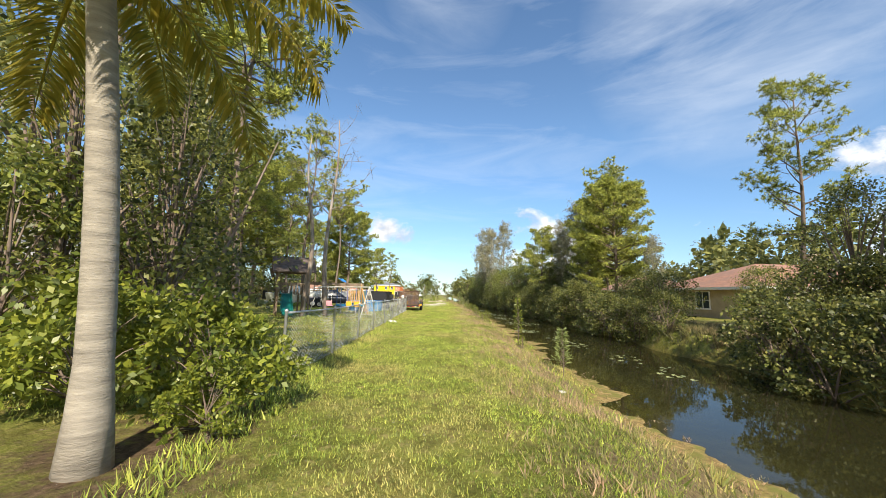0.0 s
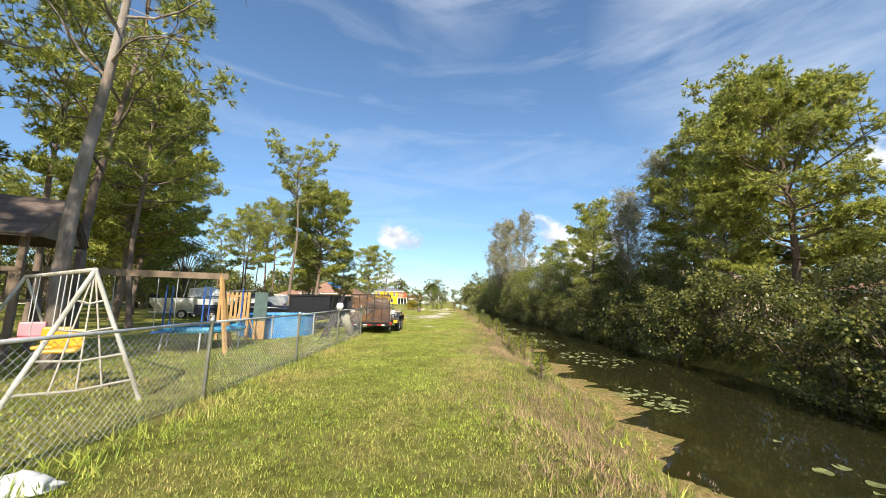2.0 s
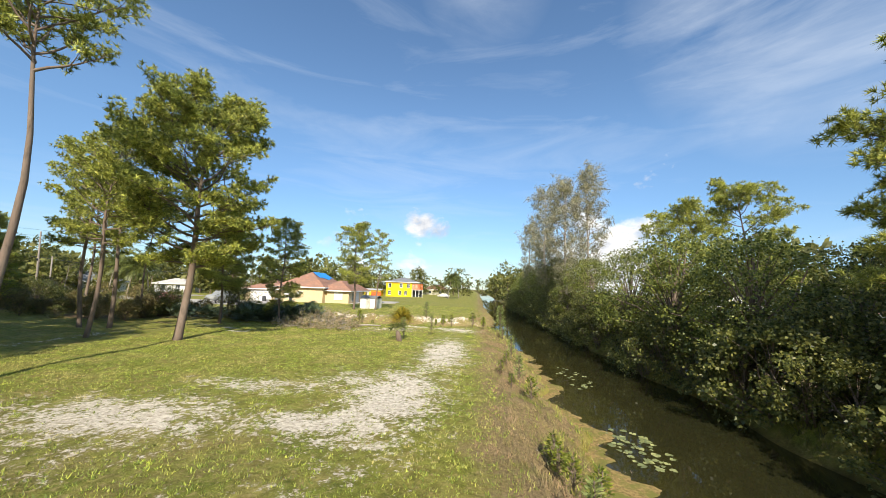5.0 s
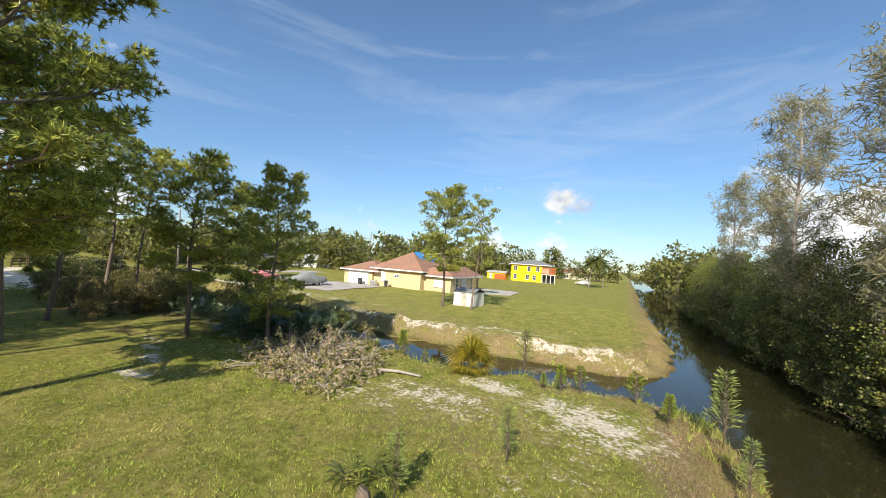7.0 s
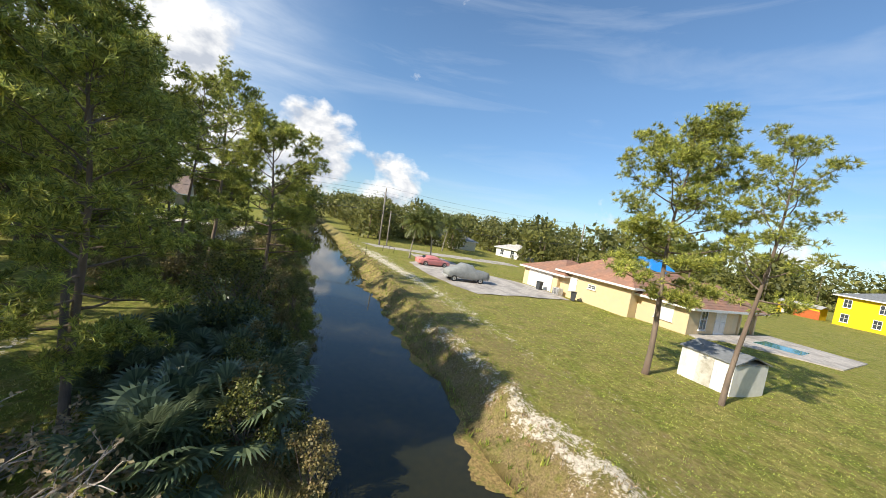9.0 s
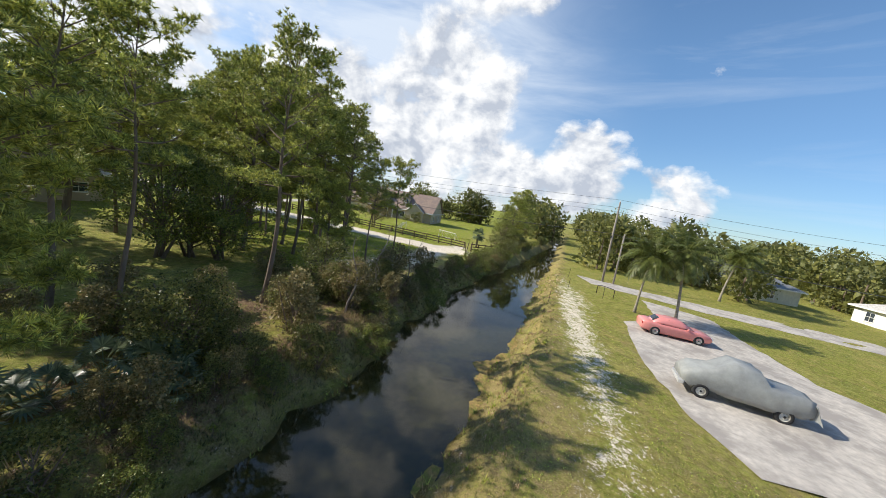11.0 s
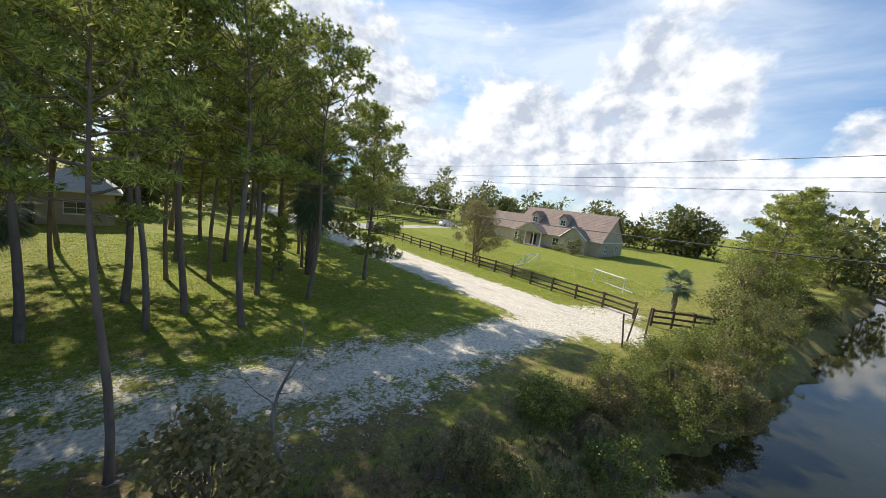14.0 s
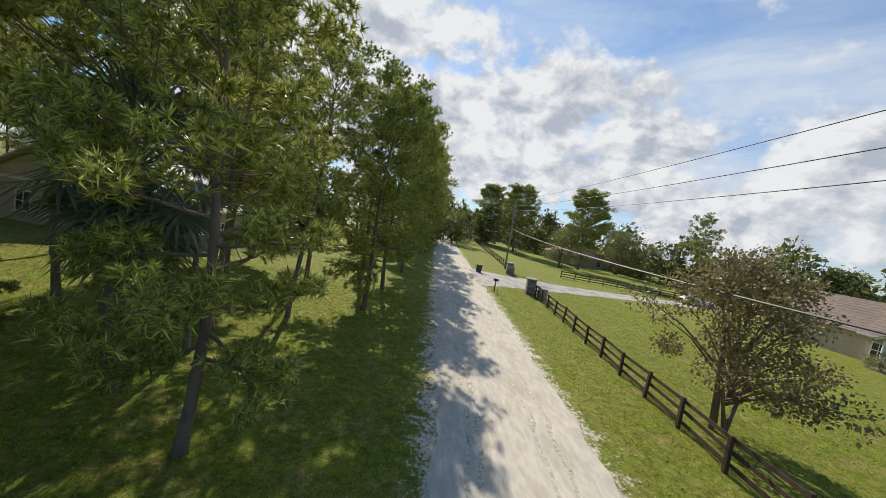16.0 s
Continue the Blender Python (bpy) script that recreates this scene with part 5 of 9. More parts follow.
def sedan(name, label, m, paint, suv=0.0, ground=0.33):
    c = thing(name, label, "car", m)
    hgt = 1.46 + 0.28 * suv
    belt = 0.93 + 0.1 * suv
    st = [(-2.5, 0.42, 0.8, 0.82, 0.66, 0.7, 0.6), (-2.4, 0.3, 0.95, 0.98, 0.8, 0.84, 0.7), (-1.9, 0.24, 1.0, 1.04, 0.9, 0.93, 0.8), (-1.0, 0.2, belt, belt + 0.02, 0.92, 0.94, 0.86),
          (0.0, 0.2, belt, belt + 0.02, 0.92, 0.94, 0.86), (0.95, 0.2, belt, belt + 0.02, 0.92, 0.94, 0.84), (1.7, 0.22, 0.88, 0.93, 0.9, 0.92, 0.74), (2.3, 0.26, 0.76, 0.8, 0.84, 0.86, 0.66), (2.48, 0.36, 0.64, 0.66, 0.7, 0.72, 0.55)]
    part("body", loft(st), paint, c, smooth=True)
    rear = -1.85 - 0.45 * suv
    cab = [(rear, belt, belt + 0.03, belt + 0.06, 0.8, 0.8, 0.7), (rear + 0.6 - 0.3 * suv, belt, belt + 0.2, hgt - 0.06, 0.84, 0.83, 0.6), (-0.5, belt, belt + 0.2, hgt, 0.85, 0.84, 0.62),
           (0.25, belt, belt + 0.2, hgt - 0.03, 0.85, 0.84, 0.62), (1.15, belt, belt + 0.03, belt + 0.05, 0.8, 0.8, 0.68)]
    part("cabin", loft(cab), paint, c, smooth=True)
    for s in (-1, 1):
        g = Mesh()
        for y0, y1, z0t, z1t in ((rear + 0.68, -0.62, hgt - 0.18, hgt - 0.1), (-0.55, 0.2, hgt - 0.1, hgt - 0.13)):
            g.add([(s * 0.853, y0, belt + 0.04), (s * 0.853, y1 + (0.45 if y1 > 0 else 0), belt + 0.04), (s * 0.685, y1, z1t), (s * 0.685, y0, z0t)], [(0, 1, 2, 3) if s > 0 else (3, 2, 1, 0)])
        part("side_window", g, GLASS, c)
        part("door_mirror", Mesh().box(s * 0.9, 0.62, belt + 0.02, s * 1.06, 0.75, belt + 0.16), paint, c)
        part("headlamp", plank(s * 0.44, 2.36, 0.58, s * 0.78, 2.45, 0.72), WHITE, c)
        part("tail_lamp", plank(s * 0.4, -2.49, 0.72, s * 0.8, -2.42, 0.86), RED, c)
        for y in (-1.5, 1.52):
            wheel(c, s * 0.84, y, 0.35, 0.35, 0.22, flip=s)
    part("windscreen", Mesh().add([(-0.66, 1.1, belt + 0.08), (0.66, 1.1, belt + 0.08), (0.54, 0.36, hgt - 0.04), (-0.54, 0.36, hgt - 0.04)], [(0, 1, 2, 3)]), GLASS, c)
    part("rear_window", Mesh().add([(-0.62, rear + 0.04, belt + 0.1), (0.62, rear + 0.04, belt + 0.1), (0.52, rear + 0.52 - 0.3 * suv, hgt - 0.07), (-0.52, rear + 0.52 - 0.3 * suv, hgt - 0.07)], [(3, 2, 1, 0)]), GLASS, c)
    part("grille", plank(-0.4, 2.42, 0.45, 0.4, 2.5, 0.62), BLACK, c)
    return c


CARPINK = material("pink_car_paint", (0.74, 0.27, 0.25), 0.3, scale=1.5, vary=0.12, coat=0.4)
CARWHITE = material("white_car_paint", (0.75, 0.75, 0.75), 0.3, scale=1.5, vary=0.1, coat=0.4)
CARDARK = material("dark_blue_paint", (0.012, 0.016, 0.03), 0.3, scale=1.5, vary=0.2, coat=0.4)


def pickup():
    c = thing("pickup_truck", "dark blue pickup truck parked behind the trailers", "truck", pose(-8.6, 43.4, 0, 0, 0, -75))
    body = [(-2.8, 0.5, 1.05, 1.08, 0.9, 0.95, 0.85), (-2.7, 0.4, 1.1, 1.12, 0.95, 0.98, 0.9), (-0.6, 0.4, 1.1, 1.12, 0.95, 0.98, 0.9), (1.2, 0.4, 1.1, 1.12, 0.95, 0.98, 0.9), (1.6, 0.45, 1.08, 1.14, 0.95, 0.97, 0.8), (2.7, 0.5, 1.0, 1.06, 0.92, 0.94, 0.75), (2.85, 0.55, 0.9, 0.95, 0.85, 0.88, 0.7)]
    part("body", loft(body), CARDARK, c, smooth=True)
    cab = [(-0.65, 1.1, 1.2, 1.7, 0.9, 0.9, 0.66), (-0.5, 1.1, 1.3, 1.84, 0.92, 0.91, 0.7), (0.6, 1.1, 1.3, 1.84, 0.92, 0.91, 0.7), (1.5, 1.1, 1.14, 1.2, 0.88, 0.88, 0.74)]
    part("cabin", loft(cab), CARDARK, c, smooth=True)
    for s in (-1, 1):
        g = Mesh()
        for y0, y1, y2 in ((-0.42, 0.28, 0.28), (0.36, 0.62, 1.1)):
            g.add([(s * 0.925, y0, 1.2), (s * 0.925, y2, 1.2), (s * 0.76, y1, 1.7), (s * 0.76, y0, 1.72)], [(0, 1, 2, 3) if s > 0 else (3, 2, 1, 0)])
        part("side_window", g, GLASS, c)
        for y in (-1.8, 1.85):
            wheel(c, s * 0.85, y, 0.38, 0.38, 0.25, flip=s)
    part("windscreen", Mesh().add([(-0.7, 1.45, 1.22), (0.7, 1.45, 1.22), (0.6, 0.72, 1.78), (-0.6, 0.72, 1.78)], [(0, 1, 2, 3)]), GLASS, c)


pickup()
HULL = material("boat_gelcoat", (0.8, 0.8, 0.78), 0.25, scale=1.5, vary=0.08, alt=(0.62, 0.6, 0.55), alt_scale=0.9, alt_lo=0.6, alt_hi=0.8)


def boat(m, ln=7.5, w=1.25, cabin=True, label=""):
    b = thing("motor_boat", label, "boat", m)
    st = []
    for f, ww, zk in ((0, 0.92, 0.55), (0.3, 1.0, 0.5), (0.6, 0.95, 0.5), (0.8, 0.68, 0.62), (0.93, 0.32, 0.95), (1.0, 0.03, 1.35)):
        zt = 1.45 + 0.35 * f ** 2
        st.append((f * ln, zk, zt - 0.12, zt, w * ww * 0.45, w * ww * 0.96, w * ww))
    part("hull", loft(st), HULL, b, smooth=True)
    if cabin:
        part("deckhouse", loft([(ln * 0.32, 1.55, 1.7, 2.2, 0.75, 0.7, 0.55), (ln * 0.5, 1.6, 1.75, 2.35, 0.75, 0.7, 0.55), (ln * 0.72, 1.7, 1.72, 1.78, 0.6, 0.6, 0.5)]), HULL, b, smooth=True)
        part("windscreen", Mesh().add([(-0.6, ln * 0.56, 2.05), (0.6, ln * 0.56, 2.05), (0.5, ln * 0.44, 2.6), (-0.5, ln * 0.44, 2.6)], [(0, 1, 2, 3)]), GLASS, b)
        for x in (-0.75, 0.75):
            for y in (0.28, 0.46):
                part("tower_pole", line((x, ln * y, 1.5), (x * 0.75, ln * (y + 0.03), 3.1), r=0.025), GALV, b)
        part("hard_top", Mesh().box(-0.85, ln * 0.25, 3.1, 0.85, ln * 0.55, 3.16), HULL, b, bevel=0.02)
        part("bow_rail", Mesh().tube([(-0.95, ln * 0.6, 2.0), (-0.5, ln * 0.85, 2.15), (0, ln * 0.97, 2.2), (0.5, ln * 0.85, 2.15), (0.95, ln * 0.6, 2.0)], 0.018, 6), GALV, b)
        part("outboard", Mesh().box(-0.2, -0.5, 0.7, 0.2, 0.0, 1.7), BLACK, b, bevel=0.06)
    cr = Mesh()
    for x in (-0.6, 0.56):
        cr.box(x, -0.2, 0.42, x + 0.08, ln * 0.9, 0.52)
    for y in (0.6, ln * 0.45):
        cr.box(-0.9, y, 0.34, 0.9, y + 0.08, 0.42)
        cr.box(-0.5, y, 0.5, -0.42, y + 0.08, 0.62)
        cr.box(0.42, y, 0.5, 0.5, y + 0.08, 0.62)
    part("cradle", cr, GALV, b)
    for s in (-1, 1):
        wheel(b, s * 0.98, ln * 0.3, 0.32, 0.32, 0.2, flip=s)
    return b


boat(pose(-17.0, 46.3, 0, 0, 0, -75.5), 6.8, 1.25, True, "white motor boat with a hard top on its road trailer")
boat(pose(-11.2, 42.6, 0, 0, 0, -70), 5.0, 0.95, False, "small white open boat on a trailer")


def pool():
    p = thing("above_ground_pool", "round above-ground pool with a blue wall", "pool", pose(-3.3, 36.3, 0))
    part("wall", Mesh().lathe([(1.55, -0.05), (1.55, 0.86), (1.6, 0.9), (1.5, 0.9), (1.5, 0.0)], 40, caps=False), PALEBLUE, p)
    part("water_sheet", Mesh().lathe([(1.5, 0.7), (0.01, 0.7)], 40, caps=False), PALEBLUE, p)
    for i in range(10):
        a = 2 * math.pi * i / 10
        part("upright", Mesh().tube([(1.6 * math.cos(a), 1.6 * math.sin(a), 0), (1.6 * math.cos(a), 1.6 * math.sin(a), 0.92)], 0.025, 6), OLDWHITE, p)


pool()


def trampoline():
    t = thing("trampoline", "round trampoline with a light blue padded rim", "trampoline", pose(-3.5, 31.7, 0))
    ring = [(1.1 * math.cos(2 * math.pi * k / 28), 1.1 * math.sin(2 * math.pi * k / 28), 0.62) for k in range(28)]
    pad = material("light_blue_pad", (0.05, 0.32, 0.55), 0.5, scale=3, vary=0.2)
    part("rim_pad", Mesh().tube(ring, 0.09, 8, closed=True), pad, t)
    part("mat", Mesh().lathe([(1.05, 0.6), (0.01, 0.58)], 28, caps=False), BLACK, t)
    for k in range(6):
        a = 2 * math.pi * k / 6
        part("leg", line((1.1 * math.cos(a), 1.1 * math.sin(a), 0.6), (1.15 * math.cos(a), 1.15 * math.sin(a), 0), r=0.025), GALV, t)
        part("net_pole", line((1.14 * math.cos(a), 1.14 * math.sin(a), 0.6), (1.14 * math.cos(a), 1.14 * math.sin(a), 1.9), r=0.022), BLUE, t)


trampoline()


def play_tower():
    t = thing("play_tower", "timber play tower with a shingled roof, deck and green slide", "playset", pose(-7.0, 28.7, 0, 0, 0, 27))
    for x in (-1.0, 1.0):
        for y in (-0.9, 0.9):
            part("post", plank(x - 0.06, y - 0.06, -0.2, x + 0.06, y + 0.06, 3.05), TIMBER, t)
    for i in range(12):
        y = -0.9 + i * 0.15
        part("deck_board", plank(-1.1, y, 1.4, 1.1, y + 0.13, 1.44), TIMBER, t)
    for y in (-0.96, 0.9):
        part("rail", plank(-1.06, y, 2.1, 1.06, y + 0.06, 2.2), TIMBER, t)
        for i in range(9):
            part("baluster", plank(-0.9 + i * 0.22, y + 0.01, 1.44, -0.82 + i * 0.22, y + 0.05, 2.1), TIMBER, t)
    roof = part("roof", Mesh(), SHINGLE, t)
    r = Mesh()
    for s in (-1, 1):
        r.add([(-1.35, s * 1.25, 2.95), (1.35, s * 1.25, 2.95), (1.35, 0, 4.05), (-1.35, 0, 4.05), (-1.35, s * 1.25, 2.89), (1.35, s * 1.25, 2.89), (1.35, 0, 3.99), (-1.35, 0, 3.99)],
              [(0, 1, 2, 3), (7, 6, 5, 4), (0, 4, 5, 1), (1, 5, 6, 2), (2, 6, 7, 3), (3, 7, 4, 0)])
    part("roof_panel", r, SHINGLE, roof)
    for s in (-1, 1):
        for i in range(7):
            f0, f1 = i / 7, (i + 1) / 7
            y0, y1 = s * 1.28 * (1 - f0), s * 1.28 * (1 - f1)
            z0, z1 = 2.93 + 1.1 * f0 + 0.035, 2.93 + 1.1 * f1 + 0.02
            part("shingle_course", Mesh().add([(-1.38, y0, z0), (1.38, y0, z0), (1.38, y1, z1), (-1.38, y1, z1), (-1.38, y0, z0 - 0.03), (1.38, y0, z0 - 0.03)], [(0, 1, 2, 3), (4, 5, 1, 0)]), SHINGLE, roof)
    for x in (-1.2, 1.2):
        part("gable_board", Mesh().add([(x, -1.1, 2.95), (x, 1.1, 2.95), (x, 0, 3.95), (x + 0.04, -1.1, 2.95), (x + 0.04, 1.1, 2.95), (x + 0.04, 0, 3.95)], [(2, 1, 0), (3, 4, 5), (0, 1, 4, 3), (1, 2, 5, 4), (2, 0, 3, 5)]), TIMBER, roof)
    sl = Mesh()
    prof = [(-1.0, 1.48), (-1.5, 1.4), (-2.2, 0.9), (-3.0, 0.4), (-3.5, 0.22), (-3.9, 0.2)]
    for y, z in prof:
        for x, dz in ((-0.32, 0.2), (-0.26, 0.02), (0.26, 0.02), (0.32, 0.2), (0.36, 0.2), (0.3, -0.04), (-0.3, -0.04), (-0.36, 0.2)):
            sl.v.append((x - 0.5, y, z + dz))
    for i in range(len(prof) - 1):
        for j in range(8):
            sl.f.append((i * 8 + j, i * 8 + (j + 1) % 8, (i + 1) * 8 + (j + 1) % 8, (i + 1) * 8 + j))
    part("slide", sl, TEAL, t, "dark green plastic slide")
    part("swing_beam", plank(1.06, -0.07, 2.12, 5.1, 0.07, 2.3), TIMBER, t)
    for dy in (-0.9, 0.9):
        part("swing_leg", Mesh().tube([(4.9, 0, 2.3), (5.3, dy, -0.15)], 0.06, 4), NEWTIMBER, t)
    for x in (2.0, 3.4):
        part("swing_chain", line((x, 0, 2.12), (x, 0.1, 0.6), r=0.012), GALV, t)
        part("swing_chain", line((x + 0.45, 0, 2.12), (x + 0.45, 0.1, 0.6), r=0.012), GALV, t)
        part("swing_seat", plank(x - 0.03, -0.02, 0.56, x + 0.48, 0.22, 0.6), BLUE, t)
    part("ladder", plank(0.5, 0.98, 0, 0.58, 1.4, 1.5, pose(0, 0, 0)), TIMBER, t)


play_tower()


def metal_swing():
    t = thing("metal_swing_frame", "old grey metal swing frame with a rope climbing net", "swing", pose(-0.95, 25.40, 0, 0, 0, 0))
    A, B = Vector((0, 0, 1.95)), Vector((-3.9, 2.4, 1.95))
    part("top_bar", Mesh().tube([A, B], 0.035, 8), OLDWHITE, t)
    side = Vector((0.53, 0.85, 0))
    for P, nm in ((A, 0), (B, 1)):
        for s in (-0.75, 0.75):
            part("leg", Mesh().tube([P, P + side * s * 1.0 - Vector((0, 0, 2.0))], 0.03, 8), OLDWHITE, t)
    for i in range(4):
        f = 0.22 + 0.2 * i
        p, q = A + (side * -0.75 - Vector((0, 0, 2.0))) * f, A + (side * 0.75 - Vector((0, 0, 2.0))) * f
        part("rung", Mesh().tube([p, (p + q) / 2 - Vector((0, 0, 0.05)), q], 0.018, 6), ROPE, t)
    for s in (-0.3, 0, 0.3):
        part("net_rope", Mesh().tube([A, A + side * s * 0.9 - Vector((0, 0, 1.7))], 0.013, 5), ROPE, t)
    for f, mt in ((0.75, PINK), (0.35, YELLOW), (0.2, YELLOW)):
        P = A.lerp(B, f)
        for d in (-0.18, 0.18):
            o = (B - A).normalized() * d
            part("hanging_chain", line(P + o, P + o * 0.9 - Vector((0, 0, 1.2)), r=0.01), GALV, t)
        s = Mesh().box(-0.2, -0.18, 0, 0.2, 0.18, 0.06).box(-0.2, 0.12, 0.06, 0.2, 0.18, 0.34)
        part("bucket_seat", s, mt, t, m=pose(P.x, P.y, 0.7, 0, 0, 30), bevel=0.03)


metal_swing()


def small_yard_things():
    c = thing("slatted_timber_crate", "tall orange-brown slatted timber panel on posts", "panel", pose(-3.8, 33.7, 0, 0, 0, 12))
    for x in (-0.5, 0.5):
        part("post", plank(x - 0.045, -0.045, -0.1, x + 0.045, 0.045, 1.8), NEWTIMBER, c)
    for i in range(6):
        part("slat", plank(-0.42 + i * 0.15, -0.06, 0.75, -0.33 + i * 0.15, -0.03, 1.78), NEWTIMBER, c)
    for z in (0.8, 1.6):
        part("cross_rail", plank(-0.5, -0.03, z, 0.5, 0.03, z + 0.09), NEWTIMBER, c)
    part("brace", Mesh().tube([(0.5, 0, 0.9), (0.95, -0.1, 0)], 0.035, 4), NEWTIMBER, c)
    d = thing("green_door_panel", "old green door panel stood upright beside the slats", "door", pose(-3.05, 34.2, 0.7, 0, 0, 12))
    part("panel", plank(-0.24, -0.03, 0, 0.24, 0.03, 1.1), material("faded_green_paint", (0.08, 0.13, 0.12), 0.6, vary=0.3), d, bevel=0.006)
    part("stand", plank(-0.2, -0.03, -0.7, 0.2, 0.03, 0), NEWTIMBER, d)
    r = thing("rolled_carpet", "rolled beige carpet leaning on the fence", "carpet", pose(-0.1, 36.0, 0))
    part("roll", Mesh().tube([(0.1, 0.25, 0.1), (-0.02, 0.0, 0.6), (-0.12, -0.15, 0.88)], [0.17, 0.165, 0.16], 16), CARPET, r, smooth=True)
    part("flap", Mesh().tube([(0.05, 0.35, 0.1), (-0.1, 0.1, 0.7)], [0.1, 0.09], 12), CARPET, r, smooth=True)
    for i, (y, ln) in enumerate(((35.3, 1.95), (34.7, 1.75))):
        f = thing("metal_bed_frame", "dark metal frame leaning against the fence", "frame", pose(-0.75, y, 0, 0, 20 + 4 * i, 25), group="leaning frames")
        for dy in (0, 0.42):
            part("side_bar", plank(-0.02, dy, 0, 0.03, dy + 0.05, ln), RUST, f)
        for z in (0.3, 0.95, ln - 0.05):
            part("cross_bar", plank(-0.018, 0.05, z, 0.028, 0.42, z + 0.05), RUST, f)
    b = thing("white_ball_float", "white plastic float on the fence rail", "float", pose(0.42, 33.0, 1.22))
    part("float", Mesh().lathe([(0.02, -0.02), (0.1, 0.02), (0.13, 0.12), (0.1, 0.22), (0.03, 0.25)], 16), WHITE, b, smooth=True)
    s = thing("white_cloth", "crumpled white cloth lying at the fence foot", "cloth", pose(0.75, 23.4, h(0.75, 23.4)))
    part("cloth", lump(5, 0.27, 0.16, 0.1, 0.5), WHITE, s, smooth=True)
    for i, (x, y, q) in enumerate(((5.6, 10.6, 0.12), (5.9, 12.0, 0.1), (3.9, 12.9, 0.07), (6.2, 17.5, 0.14), (6.6, 24, 0.14))):
        s = thing("pale_rock", "pale flat limestone lump in the grass", "rock", pose(x, y, h(x, y) - 0.02, 0, 0, i * 50), group="rocks")
        part("rock", lump(40 + i, q, q * 0.7, q * 0.25, 0.4), STONE, s)


small_yard_things()

# ---- houses ----
STUCCO = material("peach_stucco", (0.72, 0.56, 0.33), 0.9, scale=2, vary=0.12, bump=0.3, bump_scale=50, alt=(0.62, 0.5, 0.32), alt_scale=0.5)
TAN = material("tan_stucco", (0.56, 0.465, 0.33), 0.9, scale=2, vary=0.15, bump=0.3, bump_scale=40, alt=(0.48, 0.4, 0.29), alt_scale=0.4)
SANDWALL = material("sandy_stucco", (0.46, 0.37, 0.26), 0.9, scale=2, vary=0.15, bump=0.3, bump_scale=40)
CREAM = material("cream_stucco", (0.7, 0.66, 0.52), 0.9, scale=2, vary=0.12, bump=0.3, bump_scale=40)
YELLOWWALL = material("bright_yellow_stucco", (0.82, 0.56, 0.01), 0.85, scale=2, vary=0.1, bump=0.2, bump_scale=40)
TILE = material("terracotta_shingles", (0.38, 0.2, 0.13), 0.85, scale=3, vary=0.3, bump=0.6, bump_scale=12, alt=(0.29, 0.17, 0.12), alt_scale=0.7, obrand=0.1)
BROWNROOF = material("tan_brown_shingles", (0.3, 0.22, 0.17), 0.9, scale=3, vary=0.3, bump=0.6, bump_scale=12, alt=(0.24, 0.18, 0.15), alt_scale=0.6, obrand=0.08)
GREYROOF = material("pale_grey_roof", (0.5, 0.48, 0.45), 0.7, scale=3, vary=0.2, bump=0.4, obrand=0.08)
SLATE = material("slate_grey_roof", (0.2, 0.21, 0.22), 0.8, scale=3, vary=0.25, bump=0.5, obrand=0.08)
TRIM = material("white_trim", (0.8, 0.79, 0.76), 0.6, scale=4, vary=0.08)
WINDOW = material("window_glass", (0.05, 0.06, 0.07), 0.08, scale=1.5, vary=0.3, spec=0.7)
SHUTTER = material("white_shutter", (0.74, 0.73, 0.7), 0.5, scale=6, vary=0.1)


def window(parent, x, y, z, w, hgt, face, shutter=False):
    """A framed window on a wall that faces 's', 'n', 'e' or 'w'."""
    turn = {"s": 0, "e": 90, "n": 180, "w": 270}[face]
    ob = part("window", Mesh().box(-w / 2, -0.03, -hgt / 2, w / 2, -0.012, hgt / 2), SHUTTER if shutter else WINDOW, parent, m=pose(x, y, z, 0, 0, turn))
    f = Mesh()
    for a in ((-w / 2 - 0.08, -hgt / 2 - 0.08, -w / 2, hgt / 2 + 0.08), (w / 2, -hgt / 2 - 0.08, w / 2 + 0.08, hgt / 2 + 0.08), (-w / 2, -hgt / 2 - 0.08, w / 2, -hgt / 2), (-w / 2, hgt / 2, w / 2, hgt / 2 + 0.08),
              (-0.025, -hgt / 2, 0.025, hgt / 2), (-w / 2, -0.025, -0.03, 0.025), (0.03, -0.025, w / 2, 0.025)):
        f.box(a[0], -0.07, a[1], a[2], -0.033 if abs(a[0]) < w / 2 else 0.0, a[3])
    part("frame", f, TRIM, ob)
    part("sill", Mesh().box(-w / 2 - 0.14, -0.13, -hgt / 2 - 0.14, w / 2 + 0.14, 0, -hgt / 2 - 0.085), TRIM, ob)
    return ob


